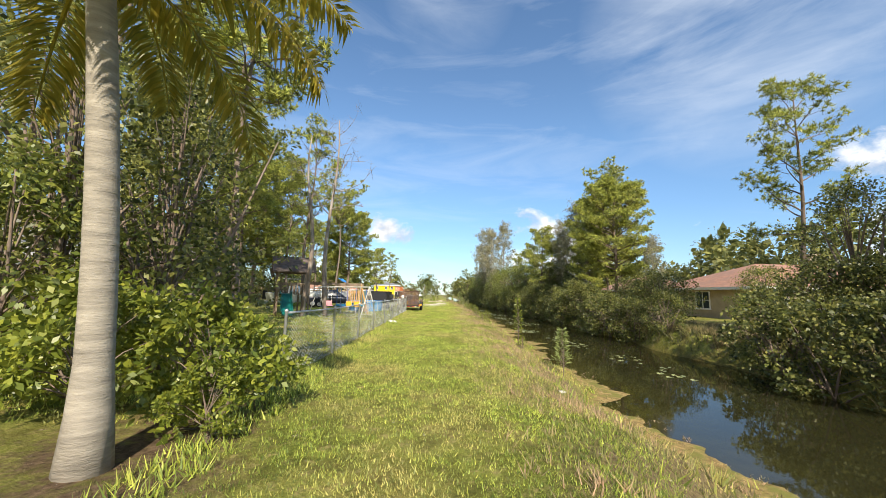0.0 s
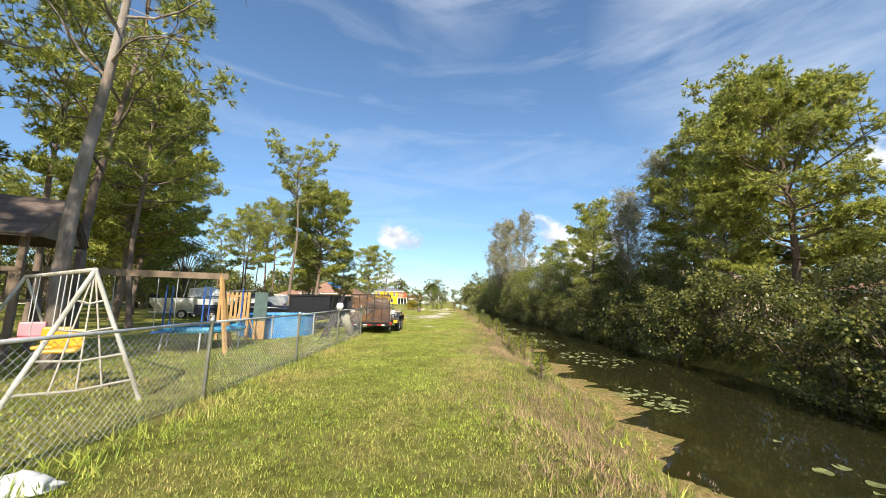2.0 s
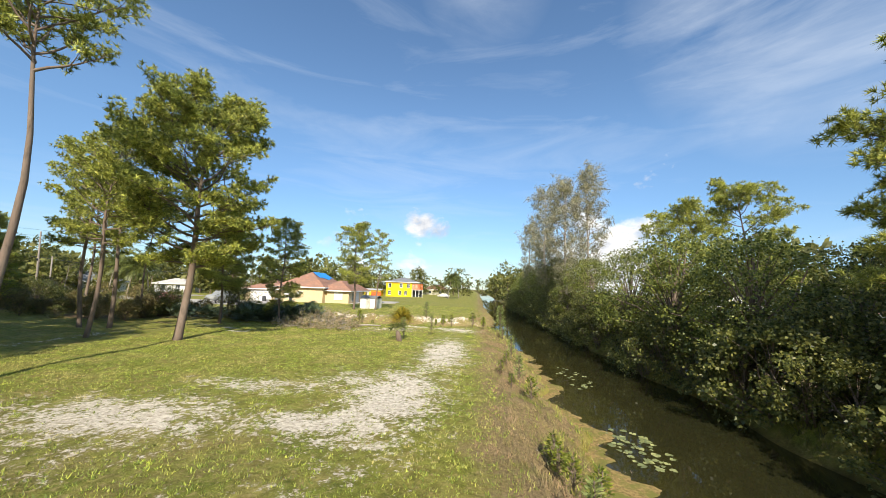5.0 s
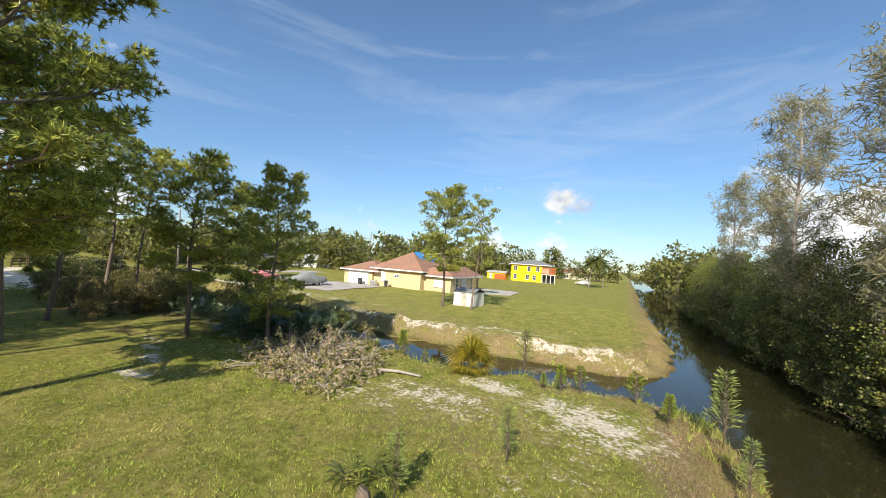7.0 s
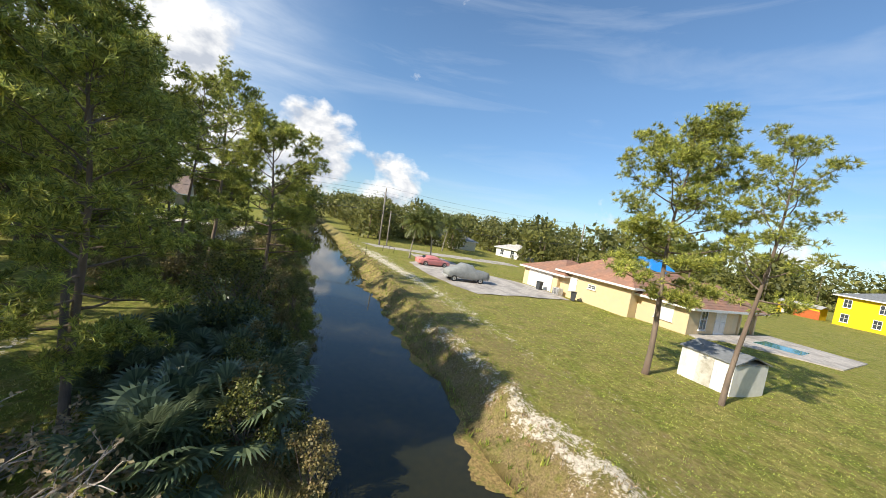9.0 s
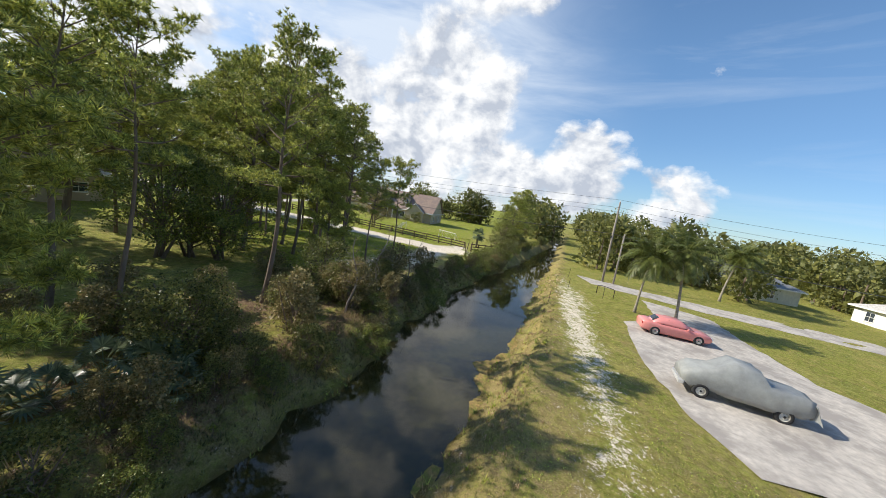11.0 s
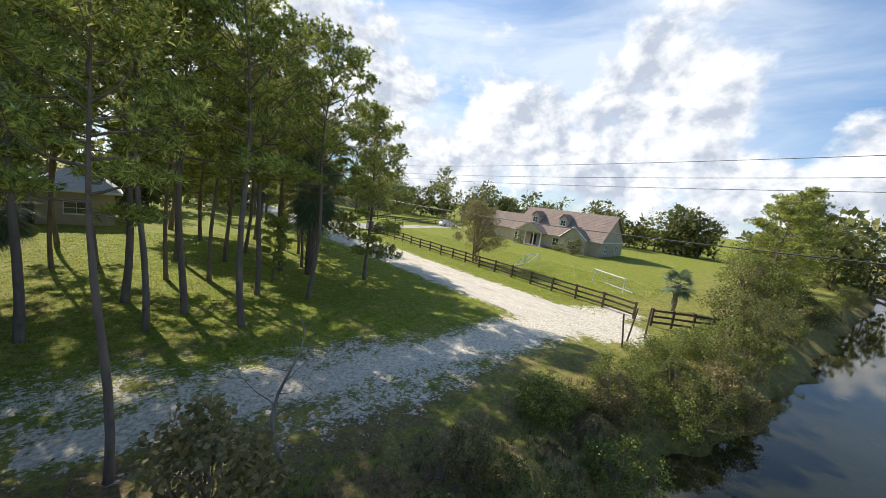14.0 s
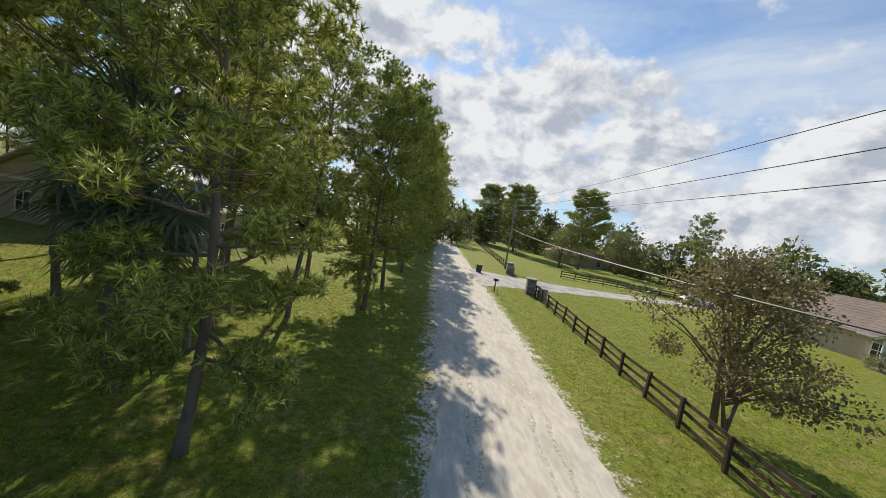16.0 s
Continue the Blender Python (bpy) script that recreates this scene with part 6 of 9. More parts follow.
def roof_mesh(x0, y0, x1, y1, z, rise, over, hip=True, along="x", thick=0.14):
    """A hipped or gabled roof over a rectangle."""
    x0, y0, x1, y1 = x0 - over, y0 - over, x1 + over, y1 + over
    if along == "x":
        w = (y1 - y0) / 2
        k = w if hip else 0
        a, b = (x0 + min(k, (x1 - x0) / 2 - 0.05), (y0 + y1) / 2, z + rise), (x1 - min(k, (x1 - x0) / 2 - 0.05), (y0 + y1) / 2, z + rise)
        top = [(x0, y0, z), (x1, y0, z), (x1, y1, z), (x0, y1, z), a, b]
        fs, rim = [(0, 1, 5, 4), (1, 2, 5), (2, 3, 4, 5), (3, 0, 4)], [(0, 6, 7, 1), (2, 8, 9, 3), (1, 7, 11, 5), (5, 11, 8, 2), (3, 9, 10, 4), (4, 10, 6, 0)]
    else:
        w = (x1 - x0) / 2
        k = w if hip else 0
        a, b = ((x0 + x1) / 2, y0 + min(k, (y1 - y0) / 2 - 0.05), z + rise), ((x0 + x1) / 2, y1 - min(k, (y1 - y0) / 2 - 0.05), z + rise)
        top = [(x0, y0, z), (x1, y0, z), (x1, y1, z), (x0, y1, z), a, b]
        fs, rim = [(0, 1, 4), (1, 2, 5, 4), (2, 3, 5), (3, 0, 4, 5)], [(1, 7, 8, 2), (3, 9, 6, 0), (0, 6, 10, 4), (4, 10, 7, 1), (2, 8, 11, 5), (5, 11, 9, 3)]
    if hip:
        rim = [(0, 6, 7, 1), (1, 7, 8, 2), (2, 8, 9, 3), (3, 9, 6, 0)]
    else:
        # an open gable: two slopes with their edges, no end faces
        fs = [f for f in fs if len(f) == 4]
    M = Mesh()
    M.add(top + [(x, y, zz - thick) for x, y, zz in top], fs + [tuple(6 + i for i in reversed(f)) for f in fs] + rim)
    return M


def courses(parent, x0, y0, x1, y1, z, rise, over, along, mat, n=12, hip=True):
    """Raised edges of the shingle rows on the two long slopes of a roof."""
    x0, y0, x1, y1 = x0 - over, y0 - over, x1 + over, y1 + over
    for s in (0, 1):
        for i in range(n):
            f = (i + 0.5) / n
            if along == "x":
                w = (y1 - y0) / 2
                yy = y0 + w * f if s == 0 else y1 - w * f
                k = w * f if hip else 0
                m = Mesh().tube([(x0 + k, yy, z + rise * f + 0.01), (x1 - k, yy, z + rise * f + 0.01)], 0.02, 4)
            else:
                w = (x1 - x0) / 2
                xx = x0 + w * f if s == 0 else x1 - w * f
                k = w * f if hip else 0
                m = Mesh().tube([(xx, y0 + k, z + rise * f + 0.01), (xx, y1 - k, z + rise * f + 0.01)], 0.02, 4)
            part("roof_seam", m, mat, parent)


def walls(x0, y0, x1, y1, z, t=0.2):
    return Mesh().box(x0, y0, -0.3, x1, y0 + t, z).box(x0, y1 - t, -0.3, x1, y1, z).box(x0, y0 + t, -0.3, x0 + t, y1 - t, z).box(x1 - t, y0 + t, -0.3, x1, y1 - t, z)


def gutter(parent, x0, y0, x1, y1, z, over):
    x0, y0, x1, y1 = x0 - over - 0.05, y0 - over - 0.05, x1 + over + 0.05, y1 + over + 0.05
    m = Mesh()
    for a in ((x0, y0, x1, y0 + 0.05), (x0, y1 - 0.05, x1, y1), (x0, y0 + 0.05, x0 + 0.05, y1 - 0.05), (x1 - 0.05, y0 + 0.05, x1, y1 - 0.05)):
        m.box(a[0], a[1], z - 0.2, a[2], a[3], z + 0.02)
    part("fascia", m, TRIM, parent)


def peach_house():
    hs = thing("peach_house", "single-storey peach house with a terracotta roof and a blue tarpaulin patch", "house", pose(0, 0, 0))
    part("garage_wall", walls(-40.4, 113.5, -34.0, 122, 2.55), STUCCO, hs)
    part("wall", walls(-33.96, 114.0, -24.4, 128, 3.15), STUCCO, hs)
    part("wall", walls(-24.36, 115.2, -19.4, 124, 2.6), STUCCO, hs)
    for a, z, r, o, al, mt in (((-40.4, 113.5, -33.0, 122), 2.55, 1.75, 0.55, "y", TILE), ((-33.9, 114.0, -24.4, 128), 3.15, 3.2, 0.6, "y", TILE), ((-25.4, 115.2, -19.4, 128), 2.6, 2.1, 0.6, "y", TILE)):
        rf = part("roof", roof_mesh(*a, z, r, o, True, al), mt, hs)
        courses(rf, *a, z, r, o, al, mt, 11)
        gutter(hs, *a, z - 0.01, o)
    part("garage_door", Mesh().box(-39.3, 113.4, 0.03, -34.8, 113.47, 2.25), TRIM, hs)
    for i in range(1, 4):
        part("door_groove", Mesh().box(-39.3, 113.385, 0.03 + i * 0.55, -34.8, 113.397, 0.06 + i * 0.55), OLDWHITE, hs)
    window(hs, -31.9, 114.0, 1.7, 0.9, 1.5, "s", True)
    window(hs, -29.2, 114.0, 2.0, 0.9, 0.35, "s")
    window(hs, -21.6, 115.2, 1.5, 1.6, 1.3, "s", True)
    window(hs, -19.4, 117.6, 1.5, 1.0, 1.9, "e")
    window(hs, -19.4, 120.6, 1.3, 1.7, 2.1, "e", True)
    for y in (124.4, 127.6):
        part("porch_column", Mesh().box(-19.75, y, -0.1, -19.4, y + 0.3, 2.6), STUCCO, hs)
    part("porch_back_wall", Mesh().box(-23.9, 124.2, -0.1, -23.7, 128, 2.6), TAN, hs)
    tp = Mesh()
    n = 9
    for i in range(n + 1):
        for j in range(n + 1):
            u, v = i / n, j / n
            f = 0.56 + 0.43 * v + (1 - v) * 0.07 * math.sin(u * 9)
            xx = -23.8 - 5.35 * f * 0.985
            y = 117.9 + 0.9 * v + (7.4 - 0.9 * v) * u + 0.1 * math.sin(v * 7)
            z = 3.15 + 3.2 * f + 0.07 + 0.03 * math.sin(i * 1.9) * math.sin(j * 2.3)
            tp.v.append((xx, y, z))
    for i in range(n):
        for j in range(n):
            k = i * (n + 1) + j
            tp.f.append((k, k + n + 1, k + n + 2, k + 1))
    part("roof_tarpaulin", tp, TARP, hs, "bright blue tarpaulin over the roof ridge", smooth=True)
    for i, (x, y) in enumerate(((-35.6, 112.2), (-30.3, 112.6))):
        b = thing("wheeled_bin", "dark wheeled rubbish bin by the house wall", "bin", pose(x, y, 0.04, 0, 0, 10 + 30 * i), group="bins")
        part("body", loft([(-0.28, 0.05, 0.5, 1.0, 0.22, 0.27, 0.3), (0.28, 0.05, 0.5, 1.0, 0.22, 0.27, 0.3)]), material("bin_grey", (0.05, 0.055, 0.06), 0.6), b)
        part("lid", Mesh().box(-0.33, -0.36, 1.02, 0.33, 0.34, 1.08), BLACK, b, bevel=0.02)
        for s in (-0.25, 0.25):
            part("small_wheel", Mesh().tube([(s - 0.03, 0.3, 0.1), (s + 0.03, 0.3, 0.1)], 0.1, 12), TYRE, b)
    a = thing("air_conditioner", "grey outdoor air-conditioning unit on a slab", "air conditioner", pose(-33.2, 113.0, 0.02))
    part("case", Mesh().box(-0.5, -0.4, 0.05, 0.5, 0.4, 0.9), GALV, a, bevel=0.02)
    for i in range(6):
        part("louvre", Mesh().box(-0.45, -0.42, 0.14 + i * 0.12, 0.45, -0.402, 0.18 + i * 0.12), BLACK, a)
    part("slab", Mesh().box(-0.6, -0.5, -0.05, 0.6, 0.5, 0.046), CONCRETE, a)
    d = thing("pool_deck", "pale paved pool terrace behind the house", "terrace", kind="structure")
    part("paving", Mesh().prism([(-19.3, 115.6), (-18.4, 115.3), (-17.6, 118.4), (-11.4, 122.6), (-12, 131), (-19.3, 131)], -0.1, 0.09), CONCRETE, d)
    p = thing("swimming_pool", "blue in-ground swimming pool in the terrace", "pool", pose(0, 0, 0))
    part("pool_water", Mesh().prism([(-17.4, 122.6), (-14.2, 123.5), (-14.5, 126.4), (-17.6, 126.0)], 0.02, 0.1), material("pool_water", (0.03, 0.2, 0.24), 0.05, vary=0.25, scale=1.0), p)
    s = thing("garden_shed", "small white garden shed with a dark grey roof", "shed", pose(-11.35, 103.6, 0, 0, 0, -6))
    part("wall", walls(-1.35, -1.4, 1.35, 1.4, 1.72, 0.06), WHITE, s)
    part("roof", roof_mesh(-1.35, -1.4, 1.35, 1.4, 1.72, 0.42, 0.1, False, "x", 0.06), SLATE, s)
    part("gable_panel", Mesh().prism([(-1.35, -1.4), (1.35, -1.4), (1.35, 1.4), (-1.35, 1.4)], 1.6, 1.715), WHITE, s)
    for i in range(5):
        part("wall_rib", Mesh().box(-1.1 + i * 0.55, -1.42, 0.05, -1.06 + i * 0.55, -1.401, 1.65), WHITE, s)
    part("door", Mesh().box(-0.4, -1.43, 0.05, 0.4, -1.405, 1.6), OLDWHITE, s)


peach_house()


def yellow_house():
    hs = thing("yellow_house", "two-storey bright yellow house with white-framed windows and a grey roof", "house", pose(-21.6, 184, 0, 0, 0, 4))
    part("wall", walls(-6, -5, 4.0, 5, 5.7), YELLOWWALL, hs)
    part("end_wall", walls(4.03, -4.6, 6.2, 4.6, 5.6), CREAM, hs)
    rf = part("roof", roof_mesh(-6, -5, 6.2, 5, 5.7, 1.7, 0.6, True, "x"), SLATE, hs)
    courses(rf, -6, -5, 6.2, 5, 5.7, 1.7, 0.6, "x", SLATE, 9)
    gutter(hs, -6, -5, 6.2, 5, 5.69, 0.6)
    for x in (-4.6, -0.2, 2.6):
        window(hs, x, -5, 4.3, 0.95, 1.45, "s")
    for x in (-4.6, -0.6, 1.6):
        window(hs, x, -5, 1.5, 0.95, 1.45, "s")
    window(hs, 5.1, -4.6, 1.5, 1.2, 1.4, "s")
    bal = part("balcony", Mesh().box(4.1, -7.2, 2.9, 8.2, -4.65, 3.1), ORANGE, hs)
    for i in range(14):
        part("baluster", Mesh().box(4.15 + i * 0.3, -7.2, 3.1, 4.35 + i * 0.3, -7.12, 5.0), ORANGE, bal)
    for x in (4.2, 5.5, 6.8, 8.05):
        part("porch_column", Mesh().box(x, -7.2, 0, x + 0.2, -7.0, 2.9), TRIM, hs)
    part("porch_roof", Mesh().box(4.0, -7.4, 2.7, 8.4, -4.65, 2.88), TRIM, hs)
    part("porch_screen", Mesh().box(4.3, -4.75, 0.1, 8.0, -4.66, 2.6), WINDOW, hs)
    sh = thing("yellow_shed", "low yellow outbuilding beside the house", "shed", pose(-32.5, 181, 0))
    part("wall", walls(-3.2, -2, 3.2, 2, 2.3), YELLOWWALL, sh)
    part("roof", roof_mesh(-3.2, -2, 3.2, 2, 2.3, 0.5, 0.3, False, "x"), GREYROOF, sh)
    part("fence_panel", Mesh().box(-0.5, -2.3, 0, 3.4, -2.2, 1.7), ORANGE, sh)
    part("door", Mesh().box(-2.4, -2.05, 0, -1.4, -2.005, 2.0), OLDWHITE, sh)


yellow_house()


def dormer_house():
    hs = thing("dormer_house", "long tan house with brown roof, two dormers and columned porch", "house", pose(-111, 52, 0, 0, 0, 3))
    # front faces +x
    part("wall", walls(-13, -9, 0, 9.5, 2.9), TAN, hs)
    rf = part("roof", roof_mesh(-13, -9, 0, 9.5, 2.9, 5.0, 0.5, False, "y"), BROWNROOF, hs)
    courses(rf, -13, -9, 0, 9.5, 2.9, 5.0, 0.5, "y", BROWNROOF, 18, False)
    for y in (-9.0, 9.3):
        part("gable_wall", Mesh().add([(-13, y, 2.9), (0, y, 2.9), (-6.5, y, 7.75), (-13, y + 0.2, 2.9), (0, y + 0.2, 2.9), (-6.5, y + 0.2, 7.75)], [(2, 1, 0), (3, 4, 5), (0, 1, 4, 3), (1, 2, 5, 4), (2, 0, 3, 5)]), TAN, hs)
    part("garage_wall", walls(-11, -19, -1.5, -9.1, 2.7), TAN, hs)
    r2 = part("roof", roof_mesh(-11, -19, -1.5, -9.1, 2.7, 3.4, 0.4, False, "y"), BROWNROOF, hs)
    courses(r2, -11, -19, -1.5, -9.1, 2.7, 3.4, 0.4, "y", BROWNROOF, 12, False)
    part("gable_wall", Mesh().add([(-11, -19, 2.7), (-1.5, -19, 2.7), (-6.25, -19, 6.0), (-11, -18.8, 2.7), (-1.5, -18.8, 2.7), (-6.25, -18.8, 6.0)], [(2, 1, 0), (3, 4, 5), (0, 1, 4, 3), (1, 2, 5, 4), (2, 0, 3, 5)]), TAN, hs)
    for y in (-5.2, 1.0):
        d = part("dormer", Mesh().box(-4.2, y - 0.8, 4.4, -1.75, y + 0.8, 6.1), TAN, hs)
        part("dormer_roof", roof_mesh(-4.6, y - 0.8, -1.7, y + 0.8, 6.1, 1.05, 0.2, False, "x", 0.1), BROWNROOF, d)
        part("dormer_gable", Mesh().add([(-1.74, y - 0.8, 6.1), (-1.74, y + 0.8, 6.1), (-1.74, y, 6.98)], [(0, 1, 2)]), TAN, d)
        window(d, -1.75, y, 5.3, 1.0, 1.0, "e")
    # porch with a gable on white columns
    for y in (-6.6, -4.9, -3.0, -1.4):
        part("porch_column", Mesh().lathe([(0.17, 0), (0.14, 0.15), (0.12, 2.5), (0.17, 2.65)], 12, pose(2.0, y, 0.1)), TRIM, hs)
    pr = part("porch_roof", roof_mesh(-0.5, -7.0, 2.2, -1.0, 2.8, 2.0, 0.25, False, "x", 0.14), BROWNROOF, hs)
    part("pediment", Mesh().add([(2.25, -7.0, 2.8), (2.25, -1.0, 2.8), (2.25, -4.0, 4.65)], [(0, 1, 2)]), TAN, pr)
    part("pediment_trim", Mesh().tube([(2.36, -7.1, 2.76), (2.36, -4.0, 4.72), (2.36, -0.9, 2.76)], 0.1, 4), TRIM, pr)
    part("porch_floor", Mesh().box(0.0, -7.2, -0.1, 2.5, -0.8, 0.14), CONCRETE, hs)
    part("front_door", Mesh().box(0.0, -4.6, 0.15, 0.06, -3.4, 2.3), BLACK, hs)
    part("bay_wall", Mesh().box(0.0, 2.6, -0.2, 1.6, 7.4, 2.8), TAN, hs)
    br = part("bay_roof", roof_mesh(-1.0, 2.6, 1.6, 7.4, 2.8, 2.2, 0.3, False, "x", 0.14), BROWNROOF, hs)
    part("bay_gable", Mesh().add([(1.6, 2.6, 2.8), (1.6, 7.4, 2.8), (1.6, 5.0, 4.85)], [(0, 1, 2)]), TAN, br)
    part("bay_trim", Mesh().tube([(1.96, 2.3, 2.74), (1.96, 5.0, 5.02), (1.96, 7.7, 2.74)], 0.1, 4), TRIM, br)
    window(hs, 1.6, 5.0, 1.5, 1.8, 1.3, "e")
    window(hs, -3.0, 9.5, 1.5, 1.0, 1.4, "n")
    window(hs, -9.0, 9.5, 1.5, 1.0, 1.4, "n")
    window(hs, 0, -8, 1.5, 1.0, 1.4, "e")
    window(hs, 0, 0.9, 1.5, 1.2, 1.4, "e")
    gutter(hs, -13, -9, 0, 9.5, 2.88, 0.5)


dormer_house()


def plain_house(x, y, turn, w, d, eave, rise, wallm, roofm, label, hip=True, along="x", chimney=None, wins=()):
    hs = thing("house", label, "house", pose(x, y, 0, 0, 0, turn), group="far houses")
    part("wall", walls(-w / 2, -d / 2, w / 2, d / 2, eave), wallm, hs)
    rf = part("roof", roof_mesh(-w / 2, -d / 2, w / 2, d / 2, eave, rise, 0.55, hip, along), roofm, hs)
    courses(rf, -w / 2, -d / 2, w / 2, d / 2, eave, rise, 0.55, along, roofm, 12, hip)
    gutter(hs, -w / 2, -d / 2, w / 2, d / 2, eave - 0.01, 0.55)
    if not hip:
        for s in (-1, 1):
            if along == "y":
                q = [(-w / 2, s * d / 2, eave), (w / 2, s * d / 2, eave), (0, s * d / 2, eave + rise * 0.93)]
            else:
                q = [(s * w / 2, -d / 2, eave), (s * w / 2, d / 2, eave), (s * w / 2, 0, eave + rise * 0.93)]
            o = Vector((0, -0.15 * s, 0)) if along == "y" else Vector((-0.15 * s, 0, 0))
            q = q + [tuple(Vector(p) + o) for p in q]
            part("gable_wall", Mesh().add(q, [(0, 1, 2), (5, 4, 3), (0, 3, 4, 1), (1, 4, 5, 2), (2, 5, 3, 0)]), wallm, hs)
    if chimney:
        part("chimney", Mesh().box(chimney[0] - 0.5, chimney[1] - 0.4, eave, chimney[0] + 0.5, chimney[1] + 0.4, eave + rise + 0.9).box(chimney[0] - 0.6, chimney[1] - 0.5, eave + rise + 0.9, chimney[0] + 0.6, chimney[1] + 0.5, eave + rise + 1.1), wallm, hs)
    for face, px, pz, ww, hh in wins:
        if face in "sn":
            window(hs, px, (-d / 2 if face == "s" else d / 2), pz, ww, hh, face)
        else:
            window(hs, (-w / 2 if face == "w" else w / 2), px, pz, ww, hh, face)
    return hs


plain_house(35.6, 35.4, 4, 17, 11, 2.6, 2.3, SANDWALL, TILE, "sandy house with a terracotta roof behind the bank trees", True, "x", (3.2, 0.5),
            [("w", 0, 1.5, 1.4, 1.4), ("s", -5, 1.5, 1.4, 1.4), ("s", 0, 1.4, 2.2, 2.0), ("s", 5, 1.5, 1.2, 1.4)])
plain_house(42, 67, 4, 15, 11, 2.9, 2.8, SANDWALL, TILE, "sandy house with a terracotta roof half hidden by trees", True, "y", None, [("w", -2, 1.5, 1.4, 1.4), ("w", 3, 1.5, 1.2, 1.4)])
plain_house(34, 89, 0, 9, 8, 2.7, 1.8, WHITE, SLATE, "white outbuilding seen through the bank bushes", False, "y", None, [("w", 0, 1.5, 1.2, 1.2)])
plain_house(-36.4, 33, 0, 10, 18, 3.6, 3.6, TAN, GREYROOF, "tan house with a pale grey gable roof among the pines", False, "y", None,
            [("n", -2.2, 1.7, 1.0, 1.5), ("n", 2.2, 1.7, 1.0, 1.5), ("n", 0, 4.8, 0.8, 0.8), ("w", 4, 1.7, 1.0, 1.4), ("e", 3, 1.7, 1.0, 1.4), ("e", -3, 1.2, 1.2, 2.2)])
plain_house(-44.6, 36.0, 0, 5.2, 8.0, 3.3, 2.6, TAN, GREYROOF, "low tan wing with a pale grey roof beside the pines", True, "y", None, [("n", 0, 1.6, 1.6, 1.0), ("w", 1.6, 1.4, 1.0, 1.4), ("w", -2, 1.4, 1.0, 1.4)])
plain_house(-98, 130, 12, 16, 10, 2.7, 2.4, CREAM, SLATE, "cream house with a grey-green roof across the side road", True, "x", None, [("s", -4, 1.4, 1.4, 1.4), ("s", 3, 1.4, 1.6, 1.4), ("e", 0, 1.4, 1.2, 1.4)])
plain_house(-84, 146, 10, 9, 7, 2.6, 1.6, WHITE, GREYROOF, "small white house behind the palms", True, "x", None, [("s", -2, 1.3, 1.2, 1.4), ("s", 2, 1.2, 1.2, 1.9)])
plain_house(-118, -34, 10, 16, 11, 2.9, 3.0, TAN, TILE, "house with a brown roof behind the gate trees", True, "x", None, [("n", -4, 1.4, 1.4, 1.4), ("e", 0, 1.4, 1.4, 1.4)])
plain_house(-15, 250, 0, 14, 10, 3, 2.6, CREAM, TILE, "far house with a tiled roof beyond the lawn", True, "x", None, [("s", -3, 1.4, 1.4, 1.4), ("s", 3, 1.4, 1.4, 1.4)])

# ---- parked cars ----
sedan("pink_car", "faded pink four-door saloon car parked on the drive", pose(-47.6, 102.5, 0.03, 0, 0, 0), CARPINK)
sedan("white_car", "white estate car on the paved drive by the fence", pose(-112.5, 20.5, 0.03, 0, 0, 82), CARWHITE, 0.8)
sedan("white_parked_car", "white car parked far off by the trees", pose(-6, 192, 0.03, 0, 0, 80), CARWHITE, 0.0)


def covered_truck():
    c = thing("covered_truck", "pickup truck under a loose grey-green car cover", "truck", pose(-36.9, 101.9, 0.035, 0, 0, 172))
    cover = material("grey_car_cover", (0.3, 0.31, 0.3), 0.6, scale=2, vary=0.2, bump=0.5, bump_scale=6)
    st = [(-2.6, 0.55, 0.95, 1.15, 0.85, 0.9, 0.7), (-2.3, 0.4, 1.0, 1.25, 0.95, 0.97, 0.8), (-0.9, 0.35, 1.05, 1.3, 1.0, 1.0, 0.8), (-0.5, 0.4, 1.2, 1.72, 0.98, 0.97, 0.68), (0.6, 0.38, 1.2, 1.8, 0.98, 0.97, 0.7),
          (1.3, 0.42, 1.1, 1.35, 0.97, 0.96, 0.76), (2.2, 0.4, 1.0, 1.2, 0.94, 0.93, 0.74), (2.6, 0.6, 0.85, 1.0, 0.8, 0.82, 0.62)]
    m = loft(st)
    rnd = random.Random(4)
    m.v = [(x * (1 + 0.04 * math.sin(y * 7 + z * 3)), y, 0.3 + (z - 0.3) * 1.18 + 0.04 * math.sin(x * 6 + y * 5) + rnd.uniform(-0.012, 0.012)) for x, y, z in m.v]
    part("cover", m, cover, c, smooth=True)
    for s in (-1, 1):
        for y in (-1.6, 1.7):
            wheel(c, s * 0.82, y, 0.36, 0.36, 0.24, flip=s)
    for x in (-0.8, 0, 0.8):
        part("fold", Mesh().tube([(x, -2.55, 0.7), (x * 0.95, -2.3, 1.22), (x * 0.8, -0.9, 1.3)], 0.025, 5), cover, c)
    part("bumper", Mesh().box(-0.85, 2.45, 0.42, 0.85, 2.7, 0.6), CHROME, c, bevel=0.03)
    for s in (-1, 1):
        fl = Mesh()
        for i in range(7):
            a = i / 6
            fl.v += [(s * (0.25 + 0.7 * a), -2.5 - 0.12 * math.sin(a * 9), 1.32 - 0.1 * a), (s * (0.3 + 0.75 * a), -2.72 - 0.16 * math.sin(a * 7 + 1), 0.5 + 0.08 * math.sin(a * 11))]
        fl.f += [(2 * i, 2 * i + 1, 2 * i + 3, 2 * i + 2) for i in range(6)]
        ob = part("flap", fl, cover, c)
        so = ob.modifiers.new("cloth", "SOLIDIFY")
        so.thickness = 0.015


covered_truck()

